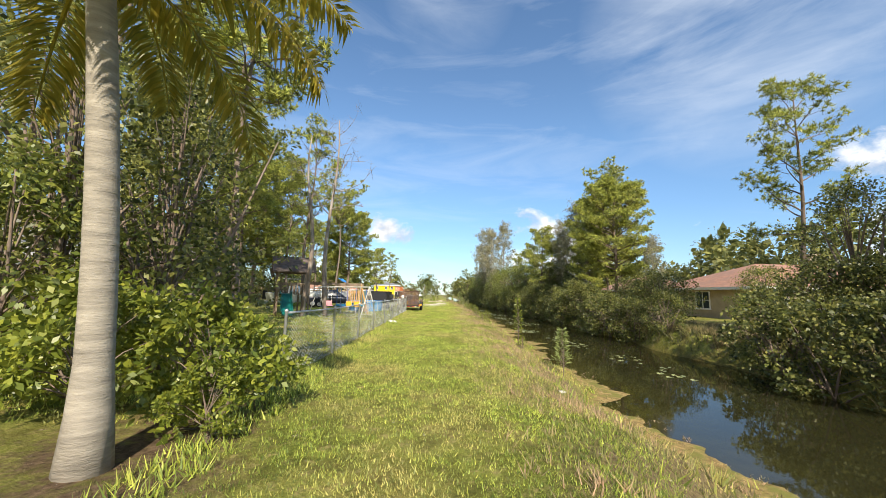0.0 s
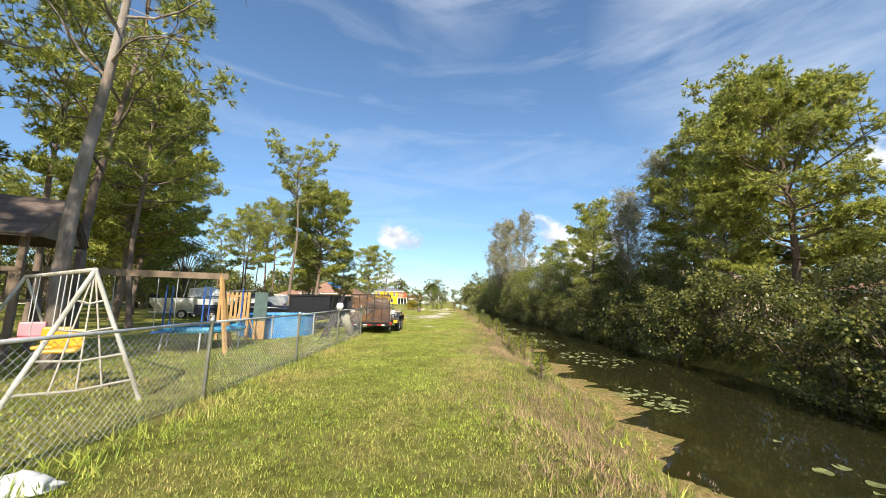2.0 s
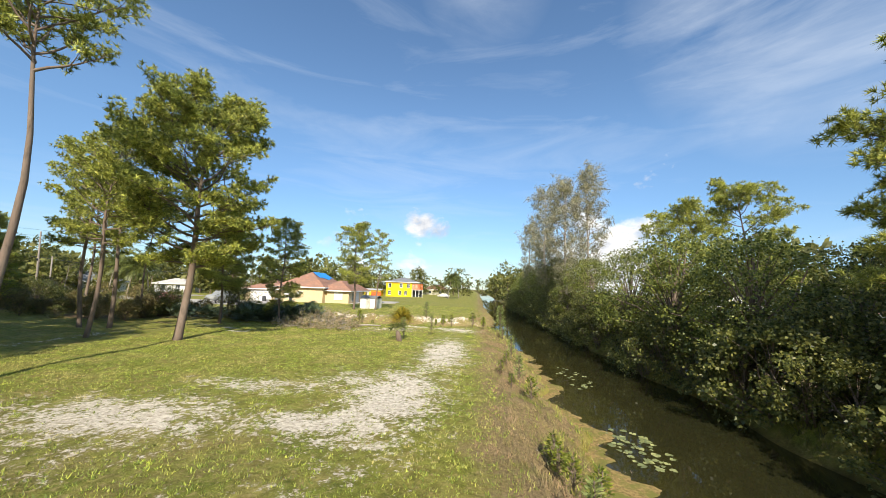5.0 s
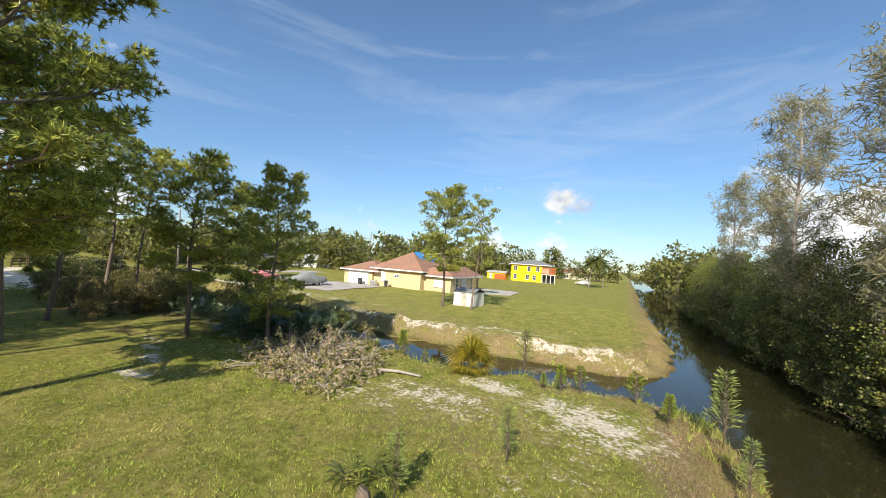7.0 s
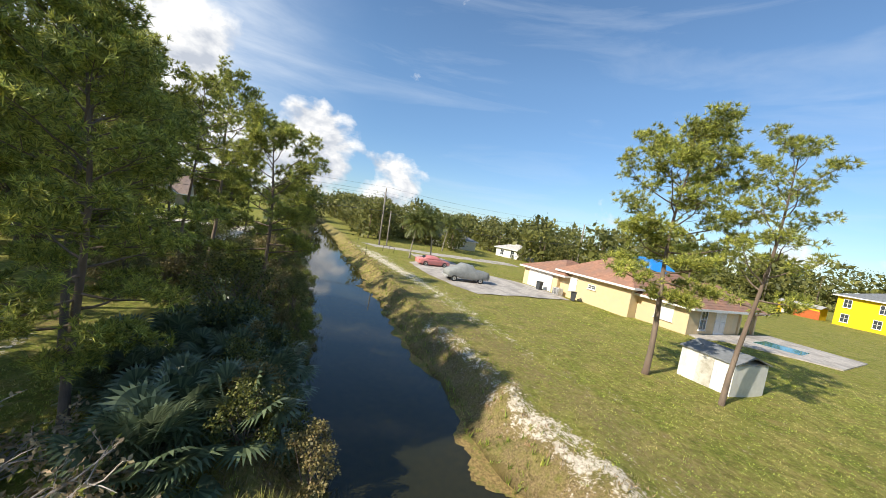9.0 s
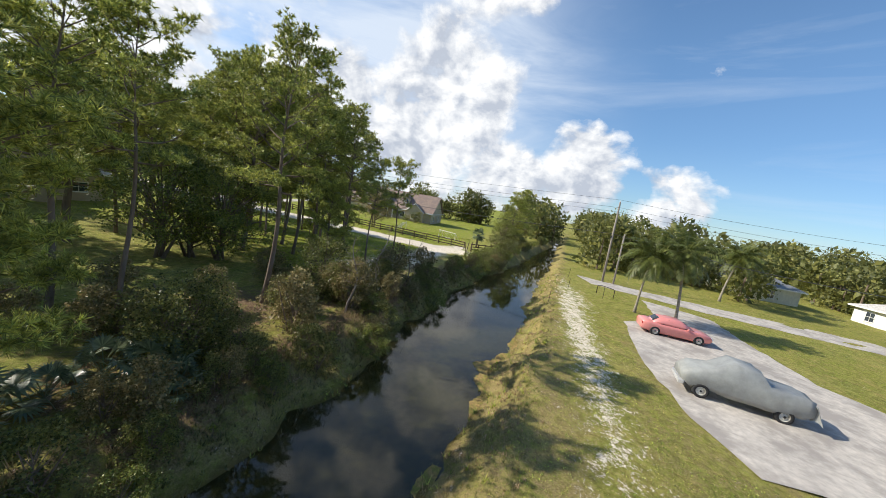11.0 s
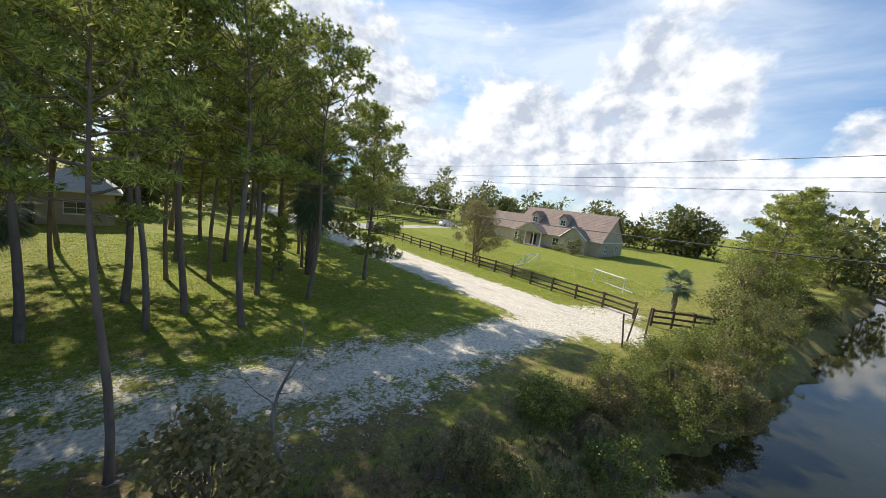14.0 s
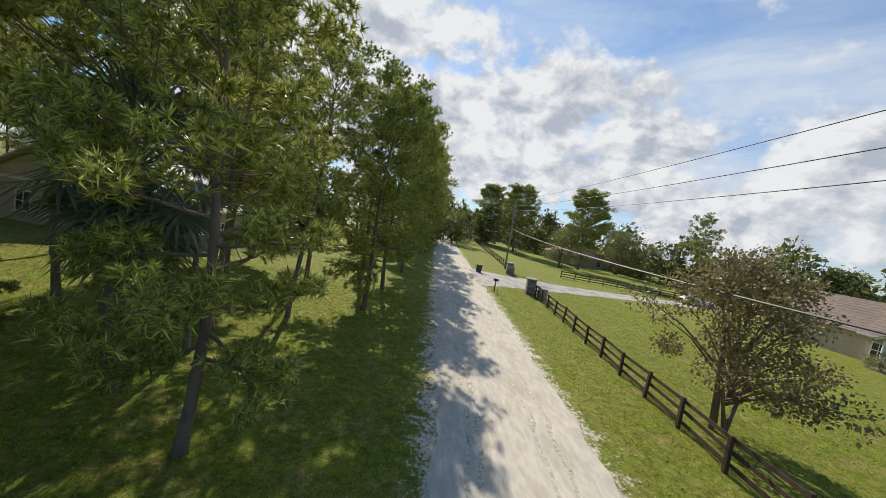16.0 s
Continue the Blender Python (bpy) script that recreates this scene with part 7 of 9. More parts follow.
# ---- poles and wires ----
POLE = material("grey_pole_wood", (0.3, 0.26, 0.22), 0.9, scale=4, vary=0.3, stretch=(1, 1, 0.15), bump=0.4)
WIRE = material("dark_wire", (0.06, 0.06, 0.065), 0.6)
POLES = [(-93, -72, 11.5, 0, 1), (-81.6, 15.0, 11.5, 1.5, 1), (-71.1, 101.1, 11.6, -4, 1), (-60, 145, 11.5, 0, 1), (-46, 200, 11.5, 0, 1)]


def utility_poles():
    tops = []
    for x, y, z, lean, k in POLES:
        p = thing("utility_pole", "tall weathered wooden power pole beside the road", "utility pole", pose(x, y, h(x, y), 0, lean, 0), group="power poles")
        part("pole", Mesh().lathe([(0.17, -0.6), (0.15, z * 0.5), (0.11, z), (0.03, z + 0.03)], 10), POLE, p, smooth=True)
        part("insulator", Mesh().lathe([(0.03, z), (0.06, z + 0.1), (0.03, z + 0.25)], 8), OLDWHITE, p)
        for s, zz in ((1, z - 0.9), (-1, z - 1.5)):
            part("insulator_arm", Mesh().box(0, -0.03, zz, 0.35 * s, 0.03, zz + 0.06), GALV, p)
        part("cable_box", Mesh().box(-0.12, -0.25, z * 0.55, 0.12, -0.14, z * 0.55 + 0.35), BLACK, p)
        o = math.sin(radians(lean)) * z
        tops.append([(x + o, y, z + 0.25), (x + o + 0.35, y, z - 0.85), (x + o - 0.35, y, z - 1.45), (x + o * 0.6, y, z * 0.6)])
    p = thing("pole_stub", "second leaning wooden pole beside the power pole", "utility pole", pose(-70.2, 102.4, 0, 0, -3, 0))
    part("pole", Mesh().lathe([(0.14, -0.5), (0.12, 4), (0.1, 7.2)], 10), POLE, p, smooth=True)
    for a, b in zip(tops, tops[1:]):
        for i, (p, q) in enumerate(zip(a, b)):
            p, q = Vector(p), Vector(q)
            n = 18
            pts = [p.lerp(q, k / n) - Vector((0, 0, (0.9 + 0.5 * (i == 3)) * 4 * (k / n) * (1 - k / n))) for k in range(n + 1)]
            w = thing("power_line", "thin dark overhead power line between the poles", "wire", group="power lines")
            part("cable", Mesh().tube(pts, 0.016 if i < 3 else 0.035, 4), WIRE, w)


utility_poles()


# ---- paddock fence and gate ----
RAILWOOD = material("dark_brown_fence_wood", (0.085, 0.05, 0.033), 0.8, scale=5, vary=0.35, bump=0.4, obrand=0.15)


def rail_fence(label, pts, spacing=2.4, tall=1.25, rails=(0.3, 0.7, 1.1), netting=True, group="paddock fences"):
    f = thing("rail_fence", label, "fence", group=group)
    rnd = random.Random(len(pts) * 7 + int(tall * 10))
    post = Mesh().box(-0.065, -0.065, -0.4, 0.065, 0.065, tall).data("post", RAILWOOD)
    last = None
    for (x0, y0), (x1, y1) in zip(pts, pts[1:]):
        n = max(1, round(math.hypot(x1 - x0, y1 - y0) / spacing))
        for i in range(n + (1 if (x1, y1) == pts[-1] else 0)):
            x, y = x0 + (x1 - x0) * i / n, y0 + (y1 - y0) * i / n
            z = h(x, y)
            part("post", post, None, f, m=pose(x, y, z, rnd.uniform(-2, 2), rnd.uniform(-2, 2), math.degrees(math.atan2(y1 - y0, x1 - x0))))
            if last:
                for r in rails:
                    a, b = Vector((last[0], last[1], last[2] + r)), Vector((x, y, z + r + rnd.uniform(-0.03, 0.03)))
                    d = b - a
                    mm = Mesh().box(0, -0.1, -0.07, d.length, -0.062, 0.07)
                    part("rail", mm, RAILWOOD, f, m=Matrix.Translation(a) @ d.to_track_quat("X", "Z").to_matrix().to_4x4())
            last = (x, y, z)
    return f


def fx(y):
    return -75.2 - (70.6 - y) * 0.113


rail_fence("dark brown three-rail timber paddock fence along the road verge", [(fx(79.6), 79.6), (fx(37.2), 37.2)])
rail_fence("dark brown timber fence beyond the stone gate pillars", [(fx(17) - 0.5, 17), (fx(-70), -70)])
rail_fence("short dark timber fence beside the canal bank", [(fx(79.6) + 0.6, 80.9), (-75.2, 83.0), (-77.0, 84.8)], 1.6)
rail_fence("dark timber fence along the far paddock", [(-92, 14), (-124, 18)], 2.4)
for i, (x, y, tx, ty, ln) in enumerate(((-66.9, 81.4, 6, 5, 1.9), (-68.2, 81.2, -4, -9, 2.0), (-70.0, 81.6, 2, -14, 1.9))):
    s = thing("leaning_stake", "thin dark leaning timber stake beside the gravel", "stake", pose(x, y, h(x, y), tx, ty, 0), group="stakes")
    part("stake", Mesh().lathe([(0.05, -0.3), (0.045, ln), (0.02, ln + 0.02)], 7), RAILWOOD, s)
for i, (x, y) in enumerate(((-58.6, 95.4), (-57.6, 99.0), (-68.6, 96.2), (-49.5, 93.0))):
    s = thing("metal_stake", "thin rusty steel stake in the bank grass", "stake", pose(x, y, h(x, y), 3 * math.sin(i * 2), 4, 0), group="bank stakes")
    part("stake", Mesh().lathe([(0.025, -0.3), (0.025, 1.25), (0.01, 1.26)], 6), RUST, s)
b = thing("bent_pipe_barrier", "bent rusty pipe barrier at the drive mouth", "barrier", pose(-60.2, 98.7, h(-60.2, 98.7)))
part("pipe", Mesh().tube([(0, 0, -0.2), (0.05, 0, 0.9), (0.3, 0.3, 1.05), (1.2, 1.5, 1.0), (1.3, 1.6, 0.8), (1.3, 1.6, -0.2)], 0.04, 8), RUST, b, smooth=True)


def gate_pillars():
    stone = material("grey_pillar_stone", (0.28, 0.25, 0.22), 0.9, scale=4, vary=0.35, bump=0.8, obrand=0.25)
    for x, y in ((-78.6, 36.4), (-80.4, 21.6)):
        p = thing("gate_pillar", "square stone gate pillar with a flat cap", "pillar", pose(x, y, 0, 0, 0, -8), group="gate pillars")
        for k in range(6):
            w = 0.45 + 0.02 * math.sin(k * 2.3)
            part("stone_course", Mesh().box(-w, -w, k * 0.28, w, w, k * 0.28 + 0.27), stone, p)
        part("cap", Mesh().box(-0.55, -0.55, 1.68, 0.55, 0.55, 1.8), CONCRETE, p, bevel=0.03)
        g = thing("gate_wall", "low curved stone wing wall beside the gate", "wall", pose(x - 0.8, y + (1.4 if y > 30 else -1.4), 0, 0, 0, -8), group="gate walls")
        for k in range(4):
            part("stone_course", Mesh().box(-0.25, -1.1, k * 0.3, 0.25, 1.1, k * 0.3 + 0.29), stone, g)
    m = thing("mailbox", "black mailbox on a post at the road edge", "mailbox", pose(-74.3, 37.9, 0))
    part("post", Mesh().box(-0.05, -0.05, -0.2, 0.05, 0.05, 1.05), RAILWOOD, m)
    part("box", Mesh().tube([(-0.25, 0, 1.2), (0.25, 0, 1.2)], 0.13, 12), BLACK, m)
    b = thing("wheeled_bin", "dark green wheeled bin at the road edge", "bin", pose(-75.0, 25.4, 0, 0, 0, 30))
    part("body", loft([(-0.28, 0.05, 0.5, 1.0, 0.22, 0.27, 0.3), (0.28, 0.05, 0.5, 1.0, 0.22, 0.27, 0.3)]), material("bin_green", (0.02, 0.06, 0.04), 0.6), b)
    part("lid", Mesh().box(-0.33, -0.36, 1.02, 0.33, 0.34, 1.08), BLACK, b, bevel=0.02)
    strip("gate_drive", [(-73.4, 22.6, -72.8, 36.0), (-76.6, 23.6, -76.0, 34.6), (-79.6, 24.0, -79.2, 33.2), (-90, 24.4, -90, 29.6), (-104, 21.4, -104, 25.0), (-118, 18.4, -118, 22.6)], CONCRETE, "pale concrete drive behind the gate pillars", "driveway", 0.045, side=0.1)


gate_pillars()


def goal(x, y, turn, w, hh, label):
    g = thing("football_goal", label, "goal", pose(x, y, h(x, y), 0, 0, turn), group="football goals")
    part("frame", Mesh().tube([(-w / 2, 0, -0.05), (-w / 2, 0, hh), (w / 2, 0, hh), (w / 2, 0, -0.05)], 0.045, 8), WHITE, g)
    for s in (-1, 1):
        part("stay", Mesh().tube([(s * w / 2, 0, hh), (s * w / 2, 1.3, 0)], 0.03, 6), WHITE, g)
    part("back_bar", Mesh().tube([(-w / 2, 1.3, 0.02), (w / 2, 1.3, 0.02)], 0.03, 6), WHITE, g)
    net = Mesh()
    for i in range(int(w / 0.3) + 1):
        a = -w / 2 + i * 0.3
        net.tube([(a, 0.05, hh - 0.05), (a, 0.75, hh * 0.42), (a, 1.3, 0.05)], 0.007, 3, cap=False)
    for k in range(5):
        f = (k + 0.5) / 5
        net.tube([(-w / 2, 1.3 * f, hh * (1 - f) - 0.02), (w / 2, 1.3 * f, hh * (1 - f) - 0.02)], 0.007, 3, cap=False)
    part("net", net, WHITE, g)


goal(-84.4, 64.4, 190, 4.4, 1.55, "white football goal with a sagging net on the lawn")
goal(-84.1, 73.8, 60, 4.6, 1.4, "second white football goal on the far lawn")

# ---- palms, shrubs and small plants ----


def frond(rg, base, az, el, ln, droop, leaflets, leaf, width, roll=0.0, plume=False):
    """A feather leaf: the points of its rib, and its leaflets."""
    pts, d = [], Vector((math.cos(az) * math.cos(el), math.sin(az) * math.cos(el), math.sin(el)))
    p, n = Vector(base), 8
    for i in range(n + 1):
        pts.append(p.copy())
        p = p + d * ln / n
        d = (d + Vector((0, 0, -droop / n * (0.5 + i / n)))).normalized()
    q = []
    for i in range(leaflets):
        f = 0.14 + 0.85 * i / leaflets
        k = min(n - 1, int(f * n))
        c = pts[k].lerp(pts[k + 1], f * n - k)
        t = (pts[k + 1] - pts[k]).normalized()
        side = t.cross(Vector((0, 0, 1))).normalized()
        up = side.cross(t)
        s = leaf * math.sin(math.pi * (0.12 + 0.8 * f)) ** 0.6
        for sg in (-1, 1):
            out = (side * sg + t * 0.45 + up * (rg.uniform(-0.9, 0.9) if plume else rg.uniform(-0.15, 0.35)) - Vector((0, 0, 0.3))).normalized()
            e = c + out * s * rg.uniform(0.85, 1.1) - Vector((0, 0, s * 0.28))
            m = c + out * s * 0.5
            w = t * width
            q.append([c, m + w, e, m - w])
    return pts, q


def feather_palm(seed, tall, fronds, ln, lean=0.12, r0=0.16, leaf=0.55, droop=1.5, bark=None, mat=None, plume=False, hang=0.35, leaflets=30, width=0.022):
    rg = random.Random(seed)
    T = Mesh()
    a = rg.uniform(0, 6.28)
    path = [Vector((lean * tall * (i / 10) ** 1.6 * math.cos(a), lean * tall * (i / 10) ** 1.6 * math.sin(a), tall * i / 10 - (0.2 if i == 0 else 0))) for i in range(11)]
    T.tube(path, [r0 * 1.5, r0 * 1.15] + [r0 * (1 - 0.03 * i) for i in range(2, 11)], 12)
    for i in range(int(tall / 0.16)):
        f = (i + 0.5) / int(tall / 0.16) * 10
        k = min(9, int(f))
        c = path[k].lerp(path[k + 1], f - k)
        rr = r0 * (1.13 if f < 1 else 1.0 - 0.03 * f) * 1.015
        T.tube([c, c + Vector((0, 0, 0.02))], [rr, rr], 12, cap=False)
    top, leaves, made = path[-1] + Vector((0, 0, 0.1)), [], {}
    for i in range(fronds):
        el = 1.25 - (1.25 + hang) * i / fronds
        step = round(el * 4) / 4
        if step not in made:
            pts, q = frond(rg, (0, 0, 0), 0, step, ln, droop, leaflets, leaf, width, plume=plume)
            M = Mesh()
            M.tube(pts, [0.035 * (1 - 0.85 * j / 8) for j in range(9)], 4, cap=False)
            for c in q:
                M.add(c, [(0, 1, 2, 3)])
            made[step] = M.data("frond", mat or PALM)
        leaves.append((made[step], Matrix.Translation(top) @ Matrix.Rotation(i * 2.4 + rg.uniform(-0.2, 0.2), 4, "Z") @ Matrix.Scale(rg.uniform(0.85, 1.1), 4)))
    return T.data("trunk", bark or PALMBARK, True), leaves


def fan(rg, c, d, r, blades, width=0.035):
    """The blades of one fan leaf."""
    d = Vector(d).normalized()
    side = d.cross(Vector((0, 0, 1)))
    side = side.normalized() if side.length > 0.05 else Vector((1, 0, 0))
    up = side.cross(d)
    Q = []
    for i in range(blades):
        a = (i / (blades - 1) - 0.5) * 3.7
        o = (d * math.cos(a) + side * math.sin(a) + up * 0.14 * math.cos(a * 2)).normalized()
        w = (d * -math.sin(a) + side * math.cos(a)) * width
        e = c + o * r * rg.uniform(0.85, 1.08) - Vector((0, 0, r * 0.16))
        m = c + o * r * 0.55 + up * 0.02
        Q.append([c, m + w, e, m - w])
    return Q


def fan_palm(seed, tall, leaves, r, spread_up=1.2, hang=0.6, r0=0.17, stem=0.6, mat=None, blades=22, bark=None, boots=True):
    rg = random.Random(seed)
    T = Mesh()
    if tall > 0.3:
        T.tube([(0, 0, -0.2), (0.03, 0.02, tall * 0.5), (0, 0.05, tall)], [r0 * 1.1, r0, r0 * 0.95], 12)
        if boots:
            for i in range(int(tall * 18)):
                a, z = i * 2.4, tall * (0.1 + 0.9 * i / (tall * 18))
                T.tube([(r0 * 0.9 * math.cos(a), r0 * 0.9 * math.sin(a), z), (r0 * 1.5 * math.cos(a), r0 * 1.5 * math.sin(a), z + 0.2)], [0.04, 0.025], 4)
    else:
        T.tube([(0, 0, -0.1), (0.1, 0, 0.15)], [0.1, 0.08], 6)
    fans, made = [], {}
    b = Vector((0, 0.05 if tall > 0.3 else 0, max(tall, 0.1)))
    for i in range(leaves):
        f = i / leaves
        az, el = i * 2.4 + rg.uniform(-0.3, 0.3), spread_up - (spread_up + hang) * f
        el = round(el * 4) / 4
        if el not in made:
            d = Vector((math.cos(el), 0, math.sin(el)))
            tip = d * stem - Vector((0, 0, 0.12 * stem * (1 - el)))
            M = Mesh().tube([(0, 0, 0), tip * 0.5 + Vector((0, 0, 0.05 * stem)), tip], [0.02, 0.014, 0.01], 4, cap=False)
            for c in fan(rg, tip, d - Vector((0, 0, 0.25)), r, blades):
                M.add(c, [(0, 1, 2, 3)])
            made[el] = M.data("leaf", mat or PALM_DARK)
        fans.append((made[el], Matrix.Translation(b) @ Matrix.Rotation(az, 4, "Z") @ Matrix.Scale(rg.uniform(0.8, 1.15), 4)))
    return T.data("trunk", bark or PALMBARK, True), fans


def dead_tree(seed, tall, limbs, reach, r0=0.17, start=0.5, fine=6):
    rnd = random.Random(seed)
    T = Mesh()
    path = [Vector((0.25 * math.sin(i * 0.7), 0.2 * math.cos(i * 0.9) - 0.2, tall * i / 8 - (0.3 if i == 0 else 0))) for i in range(9)]
    T.tube(path, [r0 * (1.15 - 0.95 * (i / 8) ** 1.2) for i in range(9)], 9)
    stem, boughs = T, []
    for i in range(limbs):
        T = Mesh()
        f = start + (0.98 - start) * i / limbs
        k = min(7, int(f * 8))
        p = path[k].lerp(path[k + 1], f * 8 - k)
        az = i * 2.4 + rnd.uniform(-0.5, 0.5)
        d = Vector((math.cos(az), math.sin(az), rnd.uniform(-0.1, 0.9))).normalized()
        R = reach * (1.1 - 0.6 * f) * rnd.uniform(0.6, 1.15)
        pts, q = [p], p.copy()
        for s in range(5):
            d = (d + Vector((rnd.uniform(-0.35, 0.35), rnd.uniform(-0.35, 0.35), rnd.uniform(-0.15, 0.35)))).normalized()
            q = q + d * R / 5
            pts.append(q.copy())
        rr = r0 * 0.46 * (1.25 - f)
        T.tube(pts, [rr, rr * 0.8, rr * 0.62, rr * 0.45, rr * 0.3, rr * 0.12], 5, cap=False)
        for s in range(fine):
            b = pts[rnd.randrange(1, 6)]
            e = Vector((rnd.gauss(0, 1), rnd.gauss(0, 1), rnd.gauss(0.5, 0.7))).normalized() * R * rnd.uniform(0.2, 0.45)
            T.tube([b, b + e * 0.5 + Vector((0, 0, 0.05)), b + e], [rr * 0.4, rr * 0.28, rr * 0.12], 3, cap=False)
            for u in range(2):
                g = e.length * 0.5 * Vector((rnd.gauss(0, 1), rnd.gauss(0, 1), rnd.gauss(0.4, 0.7))).normalized()
                T.tube([b + e * 0.6, b + e * 0.6 + g], [rr * 0.22, rr * 0.08], 3, cap=False)
        boughs.append((T.data("branch", SNAGWOOD, True), Matrix.Identity(4)))
    return stem.data("trunk", SNAGWOOD, True), boughs


def sprig(seed, tall, leaves, leaf, mat, narrow=0.35, spread_r=0.25):
    """A sapling: one thin stem and leaves up its length."""
    rnd, rg = random.Random(seed), np.random.default_rng(seed)
    T = Mesh()
    T.tube([(0, 0, -0.1), (0.05, 0.02, tall * 0.5), (0, 0.05, tall)], [0.02, 0.015, 0.006], 5)
    z = tall * (0.25 + 0.75 * rg.random(leaves))
    az = rg.uniform(0, 6.28, leaves)
    rr = spread_r * (1.15 - z / tall) * tall * rg.uniform(0.2, 1, leaves)
    c = np.stack([np.cos(az) * rr, np.sin(az) * rr, z + rr * 0.5], -1)
    d = np.stack([np.cos(az), np.sin(az), rg.uniform(0.0, 0.9, leaves)], -1)
    d /= np.linalg.norm(d, axis=1, keepdims=True)
    s = np.cross(d, rg.normal(size=d.shape))
    s /= np.linalg.norm(s, axis=1, keepdims=True)
    ln = leaf * rg.uniform(0.7, 1.3, leaves)
    Q = np.stack([c, c + d * (ln * 0.5)[:, None] + s * (ln * narrow)[:, None], c + d * ln[:, None], c + d * (ln * 0.5)[:, None] - s * (ln * narrow)[:, None]], 1)
    for i in range(0, leaves, 4):
        T.tube([(0, 0, max(0.05, z[i] - rr[i] * 0.4)), tuple(c[i])], [0.008, 0.004], 3, cap=False)
    return T.data("trunk", BARK, True), quads("crown", Q, mat)


SNAGWOOD = material("weathered_snag", (0.25, 0.19, 0.145), 0.9, scale=7, vary=0.5, bump=1.0, bump_scale=18, stretch=(1, 1, 0.22), alt=(0.36, 0.31, 0.27), alt_scale=3.0)
PALMBARK = material("palm_trunk", (0.34, 0.3, 0.24), 0.9, scale=5, vary=0.35, bump=0.5, stretch=(0.6, 0.6, 3))
NEEDLE_SOFT = material("sapling_needles", (0.29, 0.35, 0.1), 0.6, scale=1, vary=0.3, island=0.35, translucent=0.3)
YOUNGLEAF = material("young_conifer_leaf", (0.3, 0.37, 0.04), 0.55, scale=1, vary=0.3, island=0.35, translucent=0.35)
FOXTAIL = material("foxtail_leaf", (0.33, 0.28, 0.03), 0.45, scale=1.2, vary=0.35, island=0.45, translucent=0.4)
SUNLEAF = material("light_shrub_leaf", (0.22, 0.26, 0.035), 0.4, scale=1.0, vary=0.3, island=0.5, translucent=0.35)
BRONZE = material("bronze_leaf", (0.25, 0.21, 0.075), 0.55, scale=1.0, vary=0.35, island=0.5, translucent=0.25)
TANLEAF = material("withered_leaf", (0.46, 0.36, 0.21), 0.8, scale=1.0, vary=0.3, island=0.4, translucent=0.2)

